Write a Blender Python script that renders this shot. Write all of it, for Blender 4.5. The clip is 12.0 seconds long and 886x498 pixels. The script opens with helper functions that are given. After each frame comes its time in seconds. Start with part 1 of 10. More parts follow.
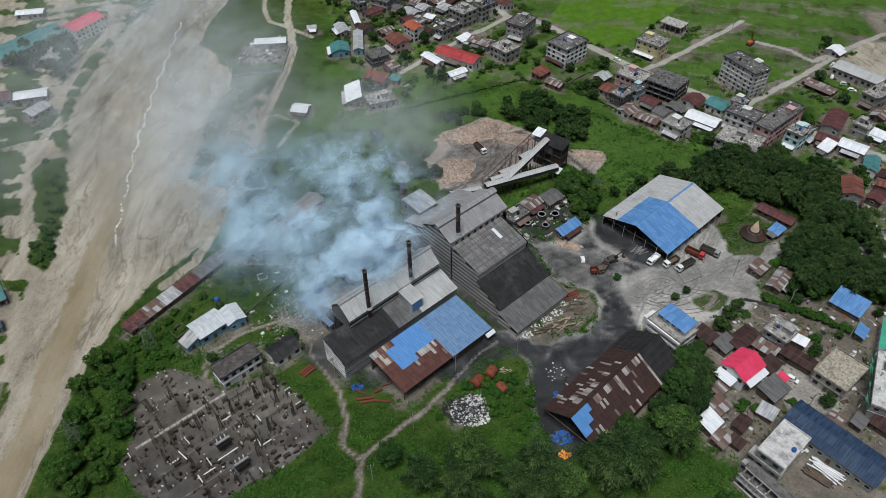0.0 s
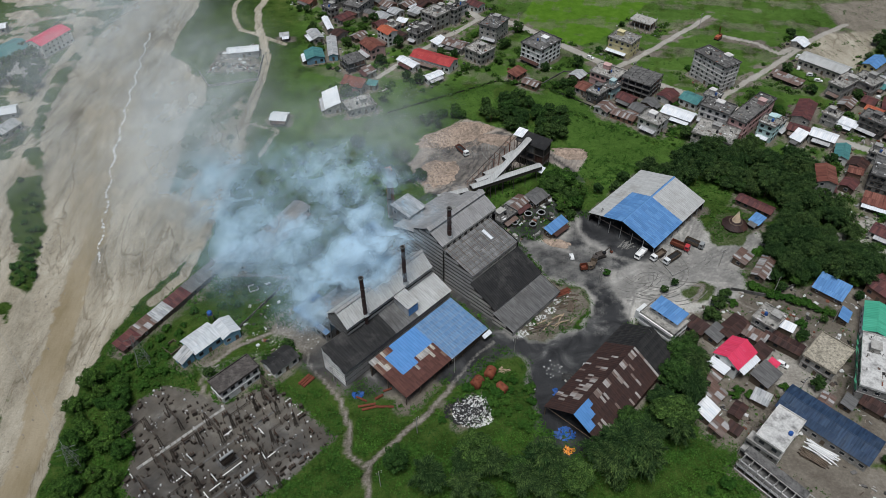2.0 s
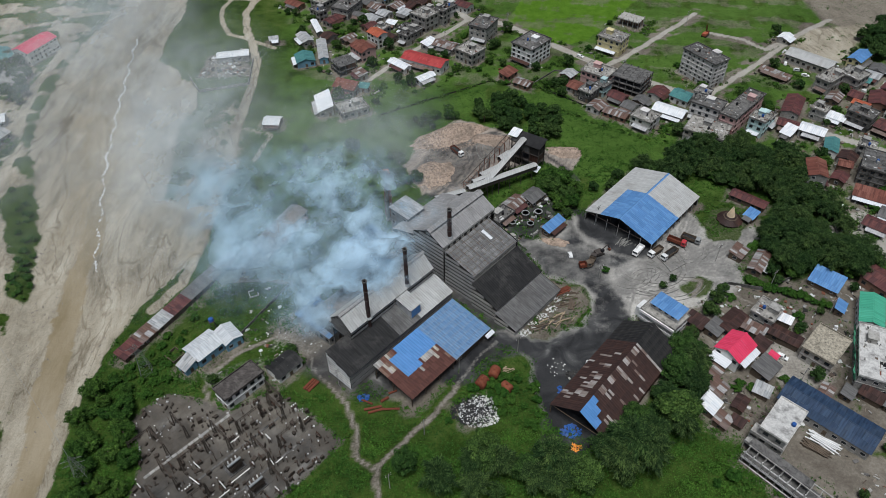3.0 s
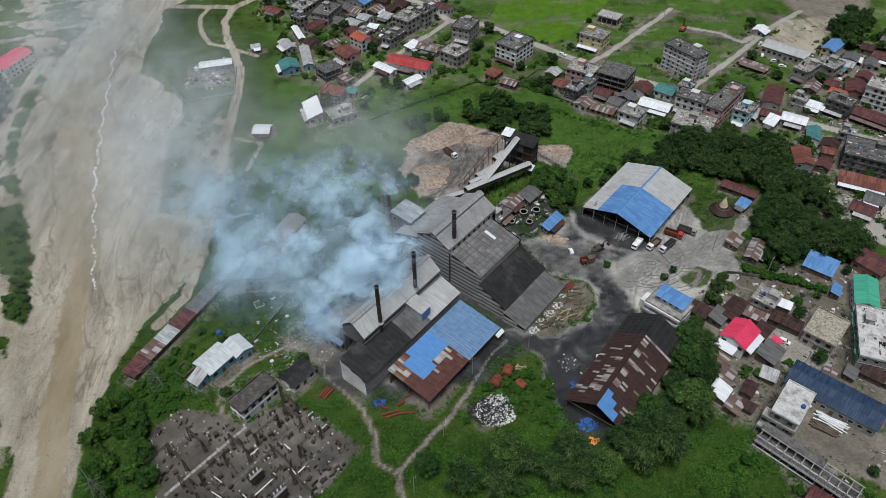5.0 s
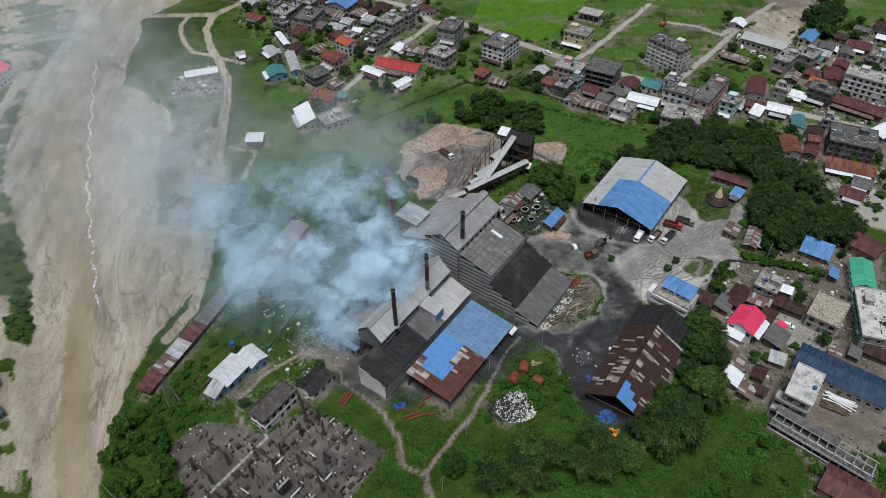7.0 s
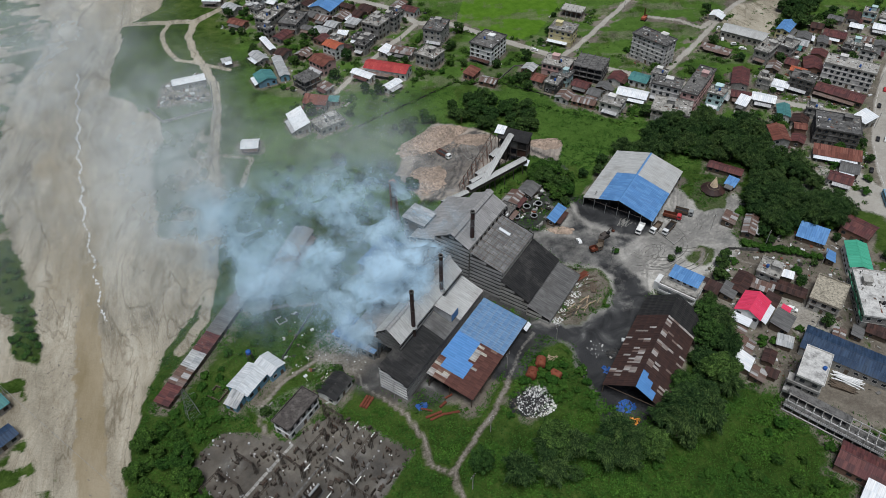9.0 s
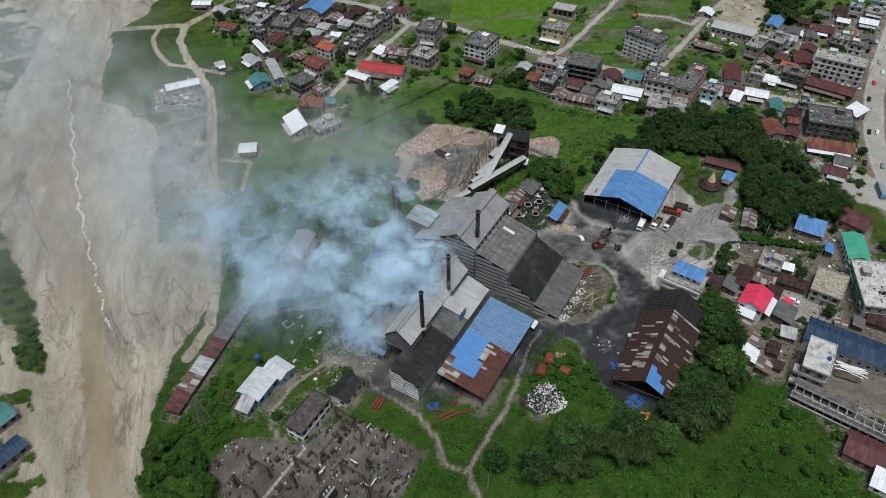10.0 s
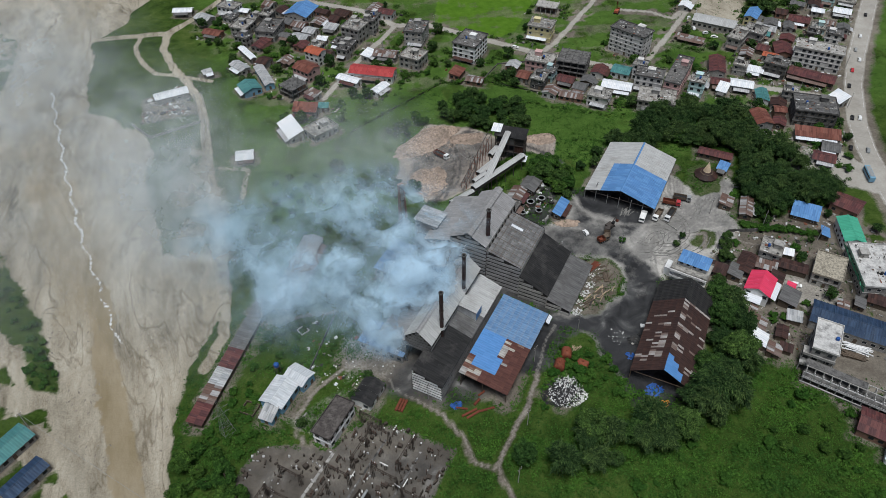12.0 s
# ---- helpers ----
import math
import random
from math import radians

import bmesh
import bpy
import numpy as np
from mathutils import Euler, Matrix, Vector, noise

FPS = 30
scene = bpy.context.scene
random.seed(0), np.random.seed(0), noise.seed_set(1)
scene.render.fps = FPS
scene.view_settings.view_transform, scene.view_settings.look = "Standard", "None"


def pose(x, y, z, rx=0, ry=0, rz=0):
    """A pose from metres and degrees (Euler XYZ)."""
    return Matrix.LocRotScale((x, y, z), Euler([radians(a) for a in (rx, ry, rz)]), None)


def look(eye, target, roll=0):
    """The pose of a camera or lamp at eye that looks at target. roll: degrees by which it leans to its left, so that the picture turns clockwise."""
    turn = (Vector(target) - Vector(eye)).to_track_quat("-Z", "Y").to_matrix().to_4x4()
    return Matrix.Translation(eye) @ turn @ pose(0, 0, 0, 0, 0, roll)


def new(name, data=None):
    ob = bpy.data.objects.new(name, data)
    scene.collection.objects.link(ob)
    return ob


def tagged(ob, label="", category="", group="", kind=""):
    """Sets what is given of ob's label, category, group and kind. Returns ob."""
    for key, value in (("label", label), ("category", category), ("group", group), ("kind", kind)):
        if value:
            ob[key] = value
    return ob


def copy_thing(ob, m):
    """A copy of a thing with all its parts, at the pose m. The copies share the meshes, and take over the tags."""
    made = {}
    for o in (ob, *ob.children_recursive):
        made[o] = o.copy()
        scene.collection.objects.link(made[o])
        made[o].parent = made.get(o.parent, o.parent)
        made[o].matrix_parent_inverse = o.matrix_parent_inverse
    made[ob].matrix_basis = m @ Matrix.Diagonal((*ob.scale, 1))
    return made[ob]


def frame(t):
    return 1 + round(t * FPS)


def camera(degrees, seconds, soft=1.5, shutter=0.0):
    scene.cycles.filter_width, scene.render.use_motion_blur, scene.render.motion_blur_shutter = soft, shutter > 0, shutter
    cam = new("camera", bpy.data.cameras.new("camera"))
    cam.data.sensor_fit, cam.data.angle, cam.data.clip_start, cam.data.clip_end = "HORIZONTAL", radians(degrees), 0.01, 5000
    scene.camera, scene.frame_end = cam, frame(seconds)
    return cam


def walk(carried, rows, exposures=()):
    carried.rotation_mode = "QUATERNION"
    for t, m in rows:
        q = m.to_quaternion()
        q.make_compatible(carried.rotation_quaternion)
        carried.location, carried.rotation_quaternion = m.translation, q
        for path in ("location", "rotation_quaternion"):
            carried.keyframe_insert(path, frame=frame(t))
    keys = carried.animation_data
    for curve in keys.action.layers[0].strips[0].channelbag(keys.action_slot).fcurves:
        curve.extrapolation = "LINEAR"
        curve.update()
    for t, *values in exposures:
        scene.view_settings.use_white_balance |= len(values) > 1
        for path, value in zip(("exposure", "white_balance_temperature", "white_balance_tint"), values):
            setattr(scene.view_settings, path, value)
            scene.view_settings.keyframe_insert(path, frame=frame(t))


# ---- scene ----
cam = camera(63.6, 12.0, soft=0.4)
METRES, EYE, TILT, LEAN, TURN = 86.8, 203.4, -43.74, 0.66, 0.0
ROWS = [
    (0.0, 0.0, 0.0, 0.0, -0.0, 0.0, -0.0),
    (0.5, -0.0222, -0.0032, 0.003, -0.71, 0.01, 0.64),
    (1.0, -0.048, -0.0063, 0.0063, -1.39, 0.01, 1.25),
    (1.5, -0.0771, -0.0092, 0.0098, -2.01, 0.01, 1.84),
    (2.0, -0.1087, -0.0122, 0.0137, -2.64, -0.0, 2.46),
    (2.5, -0.1428, -0.0148, 0.0176, -3.27, -0.03, 3.1),
    (3.0, -0.1787, -0.0171, 0.0222, -3.89, -0.06, 3.73),
    (5.0, -0.3376, -0.0225, 0.0444, -6.39, -0.26, 6.23),
    (5.5, -0.3804, -0.0223, 0.0508, -7.02, -0.33, 6.85),
    (6.0, -0.4236, -0.0218, 0.0576, -7.65, -0.41, 7.46),
    (6.5, -0.4679, -0.0207, 0.0651, -8.29, -0.51, 8.05),
    (7.0, -0.5126, -0.019, 0.0727, -8.92, -0.6, 8.65),
    (9.0, -0.6974, -0.0079, 0.1115, -11.55, -1.17, 11.0),
    (9.5, -0.7439, -0.0035, 0.1224, -12.22, -1.33, 11.58),
    (10.0, -0.7908, 0.0017, 0.1336, -12.88, -1.47, 12.18),
    (10.5, -0.8376, 0.0076, 0.1451, -13.54, -1.64, 12.76),
    (11.0, -0.8843, 0.0138, 0.1573, -14.21, -1.8, 13.35),
    (11.5, -0.9307, 0.0206, 0.1695, -14.88, -1.98, 13.94),
    (12.0, -0.9782, 0.0286, 0.1825, -15.57, -2.15, 14.53),
]
walk(cam, [(t, pose(0, 0, EYE, TILT, LEAN, TURN) @ pose(METRES * x, METRES * y, METRES * z, 90 + pitch, roll, yaw)) for t, x, y, z, yaw, pitch, roll in ROWS],
     exposures=[(0.0, -0.02, 6250, 9), (12.0, -0.02, 6250, 9)])

# ---- light: high overcast, soft sun ----
SUN_ELEV, SUN_ROT = radians(74), radians(200)
world = bpy.data.worlds.new("overcast_sky")
scene.world = world
world.use_nodes = True
wn = world.node_tree
sky = wn.nodes.new("ShaderNodeTexSky")
sky.sky_type = "NISHITA"
sky.sun_disc = False
sky.sun_elevation, sky.sun_rotation = SUN_ELEV, SUN_ROT
sky.air_density, sky.dust_density, sky.ozone_density = 1.0, 4.0, 1.0
bg = wn.nodes["Background"]
bg.inputs["Strength"].default_value = 0.044
desat = wn.nodes.new("ShaderNodeHueSaturation")
desat.inputs["Saturation"].default_value = 1.0
wn.links.new(sky.outputs["Color"], desat.inputs["Color"])
wn.links.new(desat.outputs["Color"], bg.inputs["Color"])
sun_data = bpy.data.lights.new("sun", "SUN")
sun_data.energy, sun_data.angle, sun_data.color = 3.05, radians(26), (0.97, 0.99, 1.0)
sun = new("sun", sun_data)
sun.matrix_world = look((37 * math.sin(SUN_ROT), 37 * math.cos(SUN_ROT), 130), (0, 0, 0))

# ---- materials ----
def nodes_of(name, rough=0.85, metal=0.0):
    m = bpy.data.materials.new(name)
    m.use_nodes = True
    nt = m.node_tree
    p = nt.nodes["Principled BSDF"]
    p.inputs["Roughness"].default_value = rough
    p.inputs["Metallic"].default_value = metal
    p.inputs["Specular IOR Level"].default_value = 0.14
    return m, nt, p


def noise_node(nt, scale, detail=4.0, rough=0.6, vec=None, kind="Object"):
    n = nt.nodes.new("ShaderNodeTexNoise")
    n.inputs["Scale"].default_value, n.inputs["Detail"].default_value, n.inputs["Roughness"].default_value = scale, detail, rough
    if vec is None:
        tc = nt.nodes.new("ShaderNodeTexCoord")
        vec = tc.outputs[kind]
    nt.links.new(vec, n.inputs["Vector"])
    return n


def ramp(nt, src, stops):
    r = nt.nodes.new("ShaderNodeValToRGB")
    while len(r.color_ramp.elements) < len(stops):
        r.color_ramp.elements.new(0.5)
    for e, (p, c) in zip(r.color_ramp.elements, stops):
        e.position = p
        e.color = (*c, 1.0) if len(c) == 3 else c
    nt.links.new(src, r.inputs["Fac"])
    return r


def mix(nt, fac, a, b, mode="MIX"):
    m = nt.nodes.new("ShaderNodeMix")
    m.data_type, m.blend_type = "RGBA", mode
    for sock, val in ((m.inputs[0], fac), (m.inputs[6], a), (m.inputs[7], b)):
        if isinstance(val, (int, float)):
            sock.default_value = val
        elif isinstance(val, tuple):
            sock.default_value = (*val, 1.0)
        else:
            nt.links.new(val, sock)
    return m.outputs[2]


def math_node(nt, op, a, b=None, clamp=False):
    m = nt.nodes.new("ShaderNodeMath")
    m.operation, m.use_clamp = op, clamp
    for sock, val in zip(m.inputs, (a, b)):
        if val is None:
            continue
        if isinstance(val, (int, float)):
            sock.default_value = val
        else:
            nt.links.new(val, sock)
    return m.outputs[0]


def bump(nt, p, height, strength, dist=0.1):
    b = nt.nodes.new("ShaderNodeBump")
    b.inputs["Strength"].default_value, b.inputs["Distance"].default_value = strength, dist
    nt.links.new(height, b.inputs["Height"])
    nt.links.new(b.outputs["Normal"], p.inputs["Normal"])


def plain(name, col, rough=0.85, metal=0.0, vary=0.3, scale=1.2, dirt=(0.12, 0.1, 0.08), dirt_amount=0.35):
    """Painted, plastered or raw surface with blotches, stains and grain."""
    m, nt, p = nodes_of(name, rough, metal)
    a = noise_node(nt, scale, 6.0, 0.7)
    b = noise_node(nt, scale * 0.22, 5.0, 0.65)
    dark = tuple(c * (1 - vary) for c in col)
    lite = tuple(min(1.0, c * (1 + vary * 0.6)) for c in col)
    base = ramp(nt, a.outputs["Fac"], [(0.3, dark), (0.52, col), (0.75, lite)]).outputs["Color"]
    stain = ramp(nt, b.outputs["Fac"], [(0.48, (0, 0, 0)), (0.72, (1, 1, 1))]).outputs["Color"]
    base = mix(nt, math_node(nt, "MULTIPLY", stain, dirt_amount), base, dirt)
    oi = nt.nodes.new("ShaderNodeObjectInfo")
    tone = ramp(nt, oi.outputs["Random"], [(0.0, (0.82, 0.82, 0.82)), (1.0, (1.1, 1.08, 1.05))]).outputs["Color"]
    base = mix(nt, 1.0, base, tone, "MULTIPLY")
    nt.links.new(base, p.inputs["Base Color"])
    bump(nt, p, a.outputs["Fac"], 0.35, 0.05)
    return m


def sheet_metal(name, tones, rough=0.55, metal=0.0, streak=0.5, rust=(0.14, 0.06, 0.035), rust_amount=0.3, period=0.9, loose=False):
    """Corrugated roofing: every sheet takes one of the tones, with shade-darkened rib troughs, streaks and rust."""
    m, nt, p = nodes_of(name, rough, metal)
    geo = nt.nodes.new("ShaderNodeNewGeometry")
    n = len(tones)
    oi = nt.nodes.new("ShaderNodeObjectInfo")
    base = ramp(nt, oi.outputs["Random"] if loose else geo.outputs["Random Per Island"], [(i / max(1, n), c) for i, c in enumerate(tones)])
    base.color_ramp.interpolation = "CONSTANT"
    tc = nt.nodes.new("ShaderNodeTexCoord")
    mp = nt.nodes.new("ShaderNodeMapping")
    mp.inputs["Scale"].default_value = (1.6, 0.18, 0.18)
    nt.links.new(tc.outputs["Object"], mp.inputs["Vector"])
    if loose:
        shift = nt.nodes.new("ShaderNodeCombineXYZ")
        nt.links.new(math_node(nt, "MULTIPLY", oi.outputs["Random"], 70.0), shift.inputs[0])
        nt.links.new(math_node(nt, "MULTIPLY", oi.outputs["Random"], 31.0), shift.inputs[1])
        nt.links.new(shift.outputs[0], mp.inputs["Location"])
    st = noise_node(nt, 1.0, 5.0, 0.7, mp.outputs["Vector"])
    sv = ramp(nt, st.outputs["Fac"], [(0.3, (1 - streak,) * 3), (0.6, (1.0, 1.0, 1.0))]).outputs["Color"]
    col = mix(nt, 1.0, base.outputs["Color"], sv, "MULTIPLY")
    big = noise_node(nt, 0.14, 5.0, 0.7)
    rv = ramp(nt, big.outputs["Fac"], [(0.5, (0, 0, 0)), (0.68, (1, 1, 1))]).outputs["Color"]
    col = mix(nt, math_node(nt, "MULTIPLY", rv, rust_amount), col, rust)
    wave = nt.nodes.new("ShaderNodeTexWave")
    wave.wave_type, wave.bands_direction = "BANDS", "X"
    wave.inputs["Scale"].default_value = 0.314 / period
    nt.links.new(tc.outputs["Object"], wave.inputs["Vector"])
    # shade in the rib troughs is painted into the colour, on top of the bump
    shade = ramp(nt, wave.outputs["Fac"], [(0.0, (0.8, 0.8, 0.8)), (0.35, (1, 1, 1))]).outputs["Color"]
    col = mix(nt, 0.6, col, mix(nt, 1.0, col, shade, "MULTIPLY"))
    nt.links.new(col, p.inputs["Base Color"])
    bump(nt, p, wave.outputs["Fac"], 0.5, 0.08)
    return m


MAT = {
    "concrete": plain("concrete", (0.36, 0.35, 0.33), vary=0.45, scale=0.9, dirt_amount=0.65),
    "concrete_dark": plain("concrete_dark", (0.14, 0.135, 0.13), vary=0.8, scale=0.55, dirt=(0.035, 0.035, 0.033), dirt_amount=0.85),
    "roof_concrete": plain("roof_concrete", (0.3, 0.287, 0.265), vary=0.8, scale=0.55, dirt=(0.06, 0.06, 0.055), dirt_amount=0.9),
    "roof_pale": plain("roof_pale", (0.56, 0.55, 0.53), vary=0.35, scale=1.3, dirt=(0.16, 0.155, 0.15), dirt_amount=1.0),
    "roof_sandy": plain("roof_sandy", (0.36, 0.325, 0.26), vary=0.8, scale=1.4, dirt=(0.14, 0.125, 0.1), dirt_amount=0.8),
    "roof_tar": plain("roof_tar", (0.075, 0.066, 0.062), vary=0.6, scale=1.6, dirt=(0.2, 0.185, 0.17), dirt_amount=0.7),
    "white_paint": plain("white_paint", (0.78, 0.78, 0.77), vary=0.16, scale=0.8, dirt=(0.2, 0.19, 0.18), dirt_amount=0.5),
    "weathered_paint": plain("weathered_paint", (0.6, 0.585, 0.57), vary=0.3, scale=0.7, dirt=(0.15, 0.14, 0.135), dirt_amount=0.7),
    "yellow_paint": plain("yellow_paint", (0.62, 0.55, 0.32), vary=0.12),
    "pink_paint": plain("pink_paint", (0.58, 0.38, 0.36), vary=0.15),
    "blue_paint": plain("blue_paint", (0.2, 0.38, 0.52), vary=0.15),
    "cyan_paint": plain("cyan_paint", (0.45, 0.6, 0.6), vary=0.12),
    "red_paint": plain("red_paint", (0.5, 0.05, 0.06), vary=0.15),
    "orange_paint": plain("orange_paint", (0.55, 0.3, 0.1), vary=0.15),
    "brick": plain("brick", (0.27, 0.16, 0.12), vary=0.35),
    "timber": plain("timber", (0.13, 0.1, 0.075), vary=0.45, scale=2.0),
    "pale_timber": plain("pale_timber", (0.42, 0.32, 0.22), vary=0.4, scale=2.0),
    "glass_dark": plain("glass_dark", (0.03, 0.035, 0.04), rough=0.2, vary=0.2, dirt_amount=0.1),
    "steel_dark": plain("steel_dark", (0.07, 0.06, 0.055), rough=0.6, vary=0.4),
    "steel_grey": plain("steel_grey", (0.3, 0.31, 0.31), rough=0.5, vary=0.25),
    "pylon_steel": plain("pylon_steel", (0.17, 0.18, 0.17), rough=0.5, vary=0.25),
    "rust_red": plain("rust_red", (0.16, 0.05, 0.03), rough=0.8, vary=0.4),
    "tank_red": plain("tank_red", (0.2, 0.06, 0.033), rough=0.8, vary=0.5),
    "stack_red": plain("stack_red", (0.055, 0.03, 0.027), rough=0.7, vary=0.4),
    "gantry_steel": plain("gantry_steel", (0.065, 0.052, 0.043), rough=0.7, vary=0.4),
    # near-black: sooty parts, and painted darkness in wall slots and openings
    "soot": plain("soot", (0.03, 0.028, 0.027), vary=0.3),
    "porcelain": plain("porcelain", (0.75, 0.75, 0.73), rough=0.3, vary=0.05, dirt_amount=0.1),
    "tank_black": plain("tank_black", (0.02, 0.02, 0.022), rough=0.5, vary=0.3),
    "rubber": plain("rubber", (0.02, 0.02, 0.02), vary=0.3),
    "net_green": plain("net_green", (0.12, 0.42, 0.25), vary=0.25),
    "tarp_blue": plain("tarp_blue", (0.03, 0.1, 0.33), rough=0.5, vary=0.3),
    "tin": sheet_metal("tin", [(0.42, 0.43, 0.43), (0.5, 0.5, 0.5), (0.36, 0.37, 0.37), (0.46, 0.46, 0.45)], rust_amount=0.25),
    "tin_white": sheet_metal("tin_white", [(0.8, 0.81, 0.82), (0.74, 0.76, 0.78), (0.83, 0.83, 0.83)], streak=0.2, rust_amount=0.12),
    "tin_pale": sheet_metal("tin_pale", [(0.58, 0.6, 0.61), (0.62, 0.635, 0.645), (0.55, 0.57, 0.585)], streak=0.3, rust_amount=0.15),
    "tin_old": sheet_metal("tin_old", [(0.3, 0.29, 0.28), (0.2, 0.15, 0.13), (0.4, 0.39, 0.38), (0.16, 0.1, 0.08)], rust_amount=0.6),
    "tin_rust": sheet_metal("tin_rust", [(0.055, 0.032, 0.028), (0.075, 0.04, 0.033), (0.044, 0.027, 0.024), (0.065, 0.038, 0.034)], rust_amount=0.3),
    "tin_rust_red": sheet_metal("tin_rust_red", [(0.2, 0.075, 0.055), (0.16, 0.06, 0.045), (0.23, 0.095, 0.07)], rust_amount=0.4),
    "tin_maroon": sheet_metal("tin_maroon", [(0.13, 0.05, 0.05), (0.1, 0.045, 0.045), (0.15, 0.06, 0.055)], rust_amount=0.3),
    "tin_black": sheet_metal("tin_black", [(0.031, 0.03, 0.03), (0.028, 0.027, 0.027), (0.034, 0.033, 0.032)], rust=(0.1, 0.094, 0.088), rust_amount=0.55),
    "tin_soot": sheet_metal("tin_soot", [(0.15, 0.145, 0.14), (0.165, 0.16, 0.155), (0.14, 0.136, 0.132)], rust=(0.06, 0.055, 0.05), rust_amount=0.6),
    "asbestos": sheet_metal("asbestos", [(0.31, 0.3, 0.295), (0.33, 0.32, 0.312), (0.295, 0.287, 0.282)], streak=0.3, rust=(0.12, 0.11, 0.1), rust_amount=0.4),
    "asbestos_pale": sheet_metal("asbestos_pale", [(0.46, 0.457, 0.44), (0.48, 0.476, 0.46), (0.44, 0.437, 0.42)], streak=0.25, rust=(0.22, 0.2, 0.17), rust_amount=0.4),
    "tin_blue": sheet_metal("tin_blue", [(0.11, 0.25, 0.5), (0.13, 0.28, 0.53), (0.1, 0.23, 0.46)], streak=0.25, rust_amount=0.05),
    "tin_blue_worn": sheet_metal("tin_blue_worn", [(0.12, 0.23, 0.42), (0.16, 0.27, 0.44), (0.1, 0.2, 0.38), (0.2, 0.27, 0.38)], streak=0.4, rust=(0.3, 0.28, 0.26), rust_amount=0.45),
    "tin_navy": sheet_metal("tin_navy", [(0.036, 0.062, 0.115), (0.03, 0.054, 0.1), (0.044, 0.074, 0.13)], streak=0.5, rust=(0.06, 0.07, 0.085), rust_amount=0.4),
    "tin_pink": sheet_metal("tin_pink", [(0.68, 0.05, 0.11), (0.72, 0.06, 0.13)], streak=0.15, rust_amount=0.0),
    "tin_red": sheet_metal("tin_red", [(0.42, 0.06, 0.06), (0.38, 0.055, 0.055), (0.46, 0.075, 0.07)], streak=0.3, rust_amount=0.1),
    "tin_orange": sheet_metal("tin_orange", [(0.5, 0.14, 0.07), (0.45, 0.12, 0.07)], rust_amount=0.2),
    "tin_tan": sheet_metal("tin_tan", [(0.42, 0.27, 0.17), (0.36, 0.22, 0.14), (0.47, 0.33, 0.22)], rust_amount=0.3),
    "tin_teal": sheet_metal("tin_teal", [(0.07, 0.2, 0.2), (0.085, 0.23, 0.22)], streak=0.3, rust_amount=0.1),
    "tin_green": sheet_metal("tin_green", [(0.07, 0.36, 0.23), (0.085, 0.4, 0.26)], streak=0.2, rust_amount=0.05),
}

for key, tones, kw in (("loose_blue_worn", [(0.14, 0.255, 0.43), (0.15, 0.265, 0.435), (0.13, 0.24, 0.41), (0.16, 0.27, 0.43)], dict(streak=0.4, rust=(0.3, 0.28, 0.26), rust_amount=0.3)),
                       ("loose_blue", [(0.1, 0.25, 0.52), (0.11, 0.26, 0.54)], dict(streak=0.15, rust_amount=0.0)),
                       ("loose_rust_red", [(0.105, 0.046, 0.037), (0.095, 0.042, 0.035), (0.12, 0.053, 0.043), (0.1, 0.044, 0.036)], dict(streak=0.35, rust_amount=0.2)),
                       ("loose_old", [(0.34, 0.33, 0.31), (0.2, 0.13, 0.1), (0.44, 0.42, 0.39), (0.16, 0.08, 0.06), (0.5, 0.47, 0.4)], dict(rust_amount=0.4)),
                       ("loose_rust", [(0.056, 0.034, 0.03), (0.062, 0.036, 0.031), (0.05, 0.031, 0.028), (0.059, 0.035, 0.031)], dict(streak=0.4, rust_amount=0.15)),
                       ("loose_pale", [(0.36, 0.325, 0.3), (0.28, 0.24, 0.215), (0.2, 0.15, 0.13), (0.42, 0.39, 0.365)], dict(streak=0.4, rust_amount=0.3)),
                       ("loose_black", [(0.031, 0.03, 0.03), (0.028, 0.027, 0.027), (0.034, 0.033, 0.032)], dict(rust=(0.085, 0.078, 0.07), rust_amount=0.3)),
                       ("loose_soot", [(0.19, 0.185, 0.18), (0.215, 0.21, 0.205), (0.175, 0.17, 0.167), (0.23, 0.225, 0.22), (0.16, 0.156, 0.153)], dict(rust=(0.06, 0.055, 0.05), rust_amount=0.5)),
                       ("loose_grey", [(0.4, 0.4, 0.385), (0.44, 0.435, 0.42), (0.36, 0.36, 0.345), (0.47, 0.46, 0.44)], dict(streak=0.3, rust=(0.22, 0.2, 0.17), rust_amount=0.4))):
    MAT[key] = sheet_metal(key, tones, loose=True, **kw)


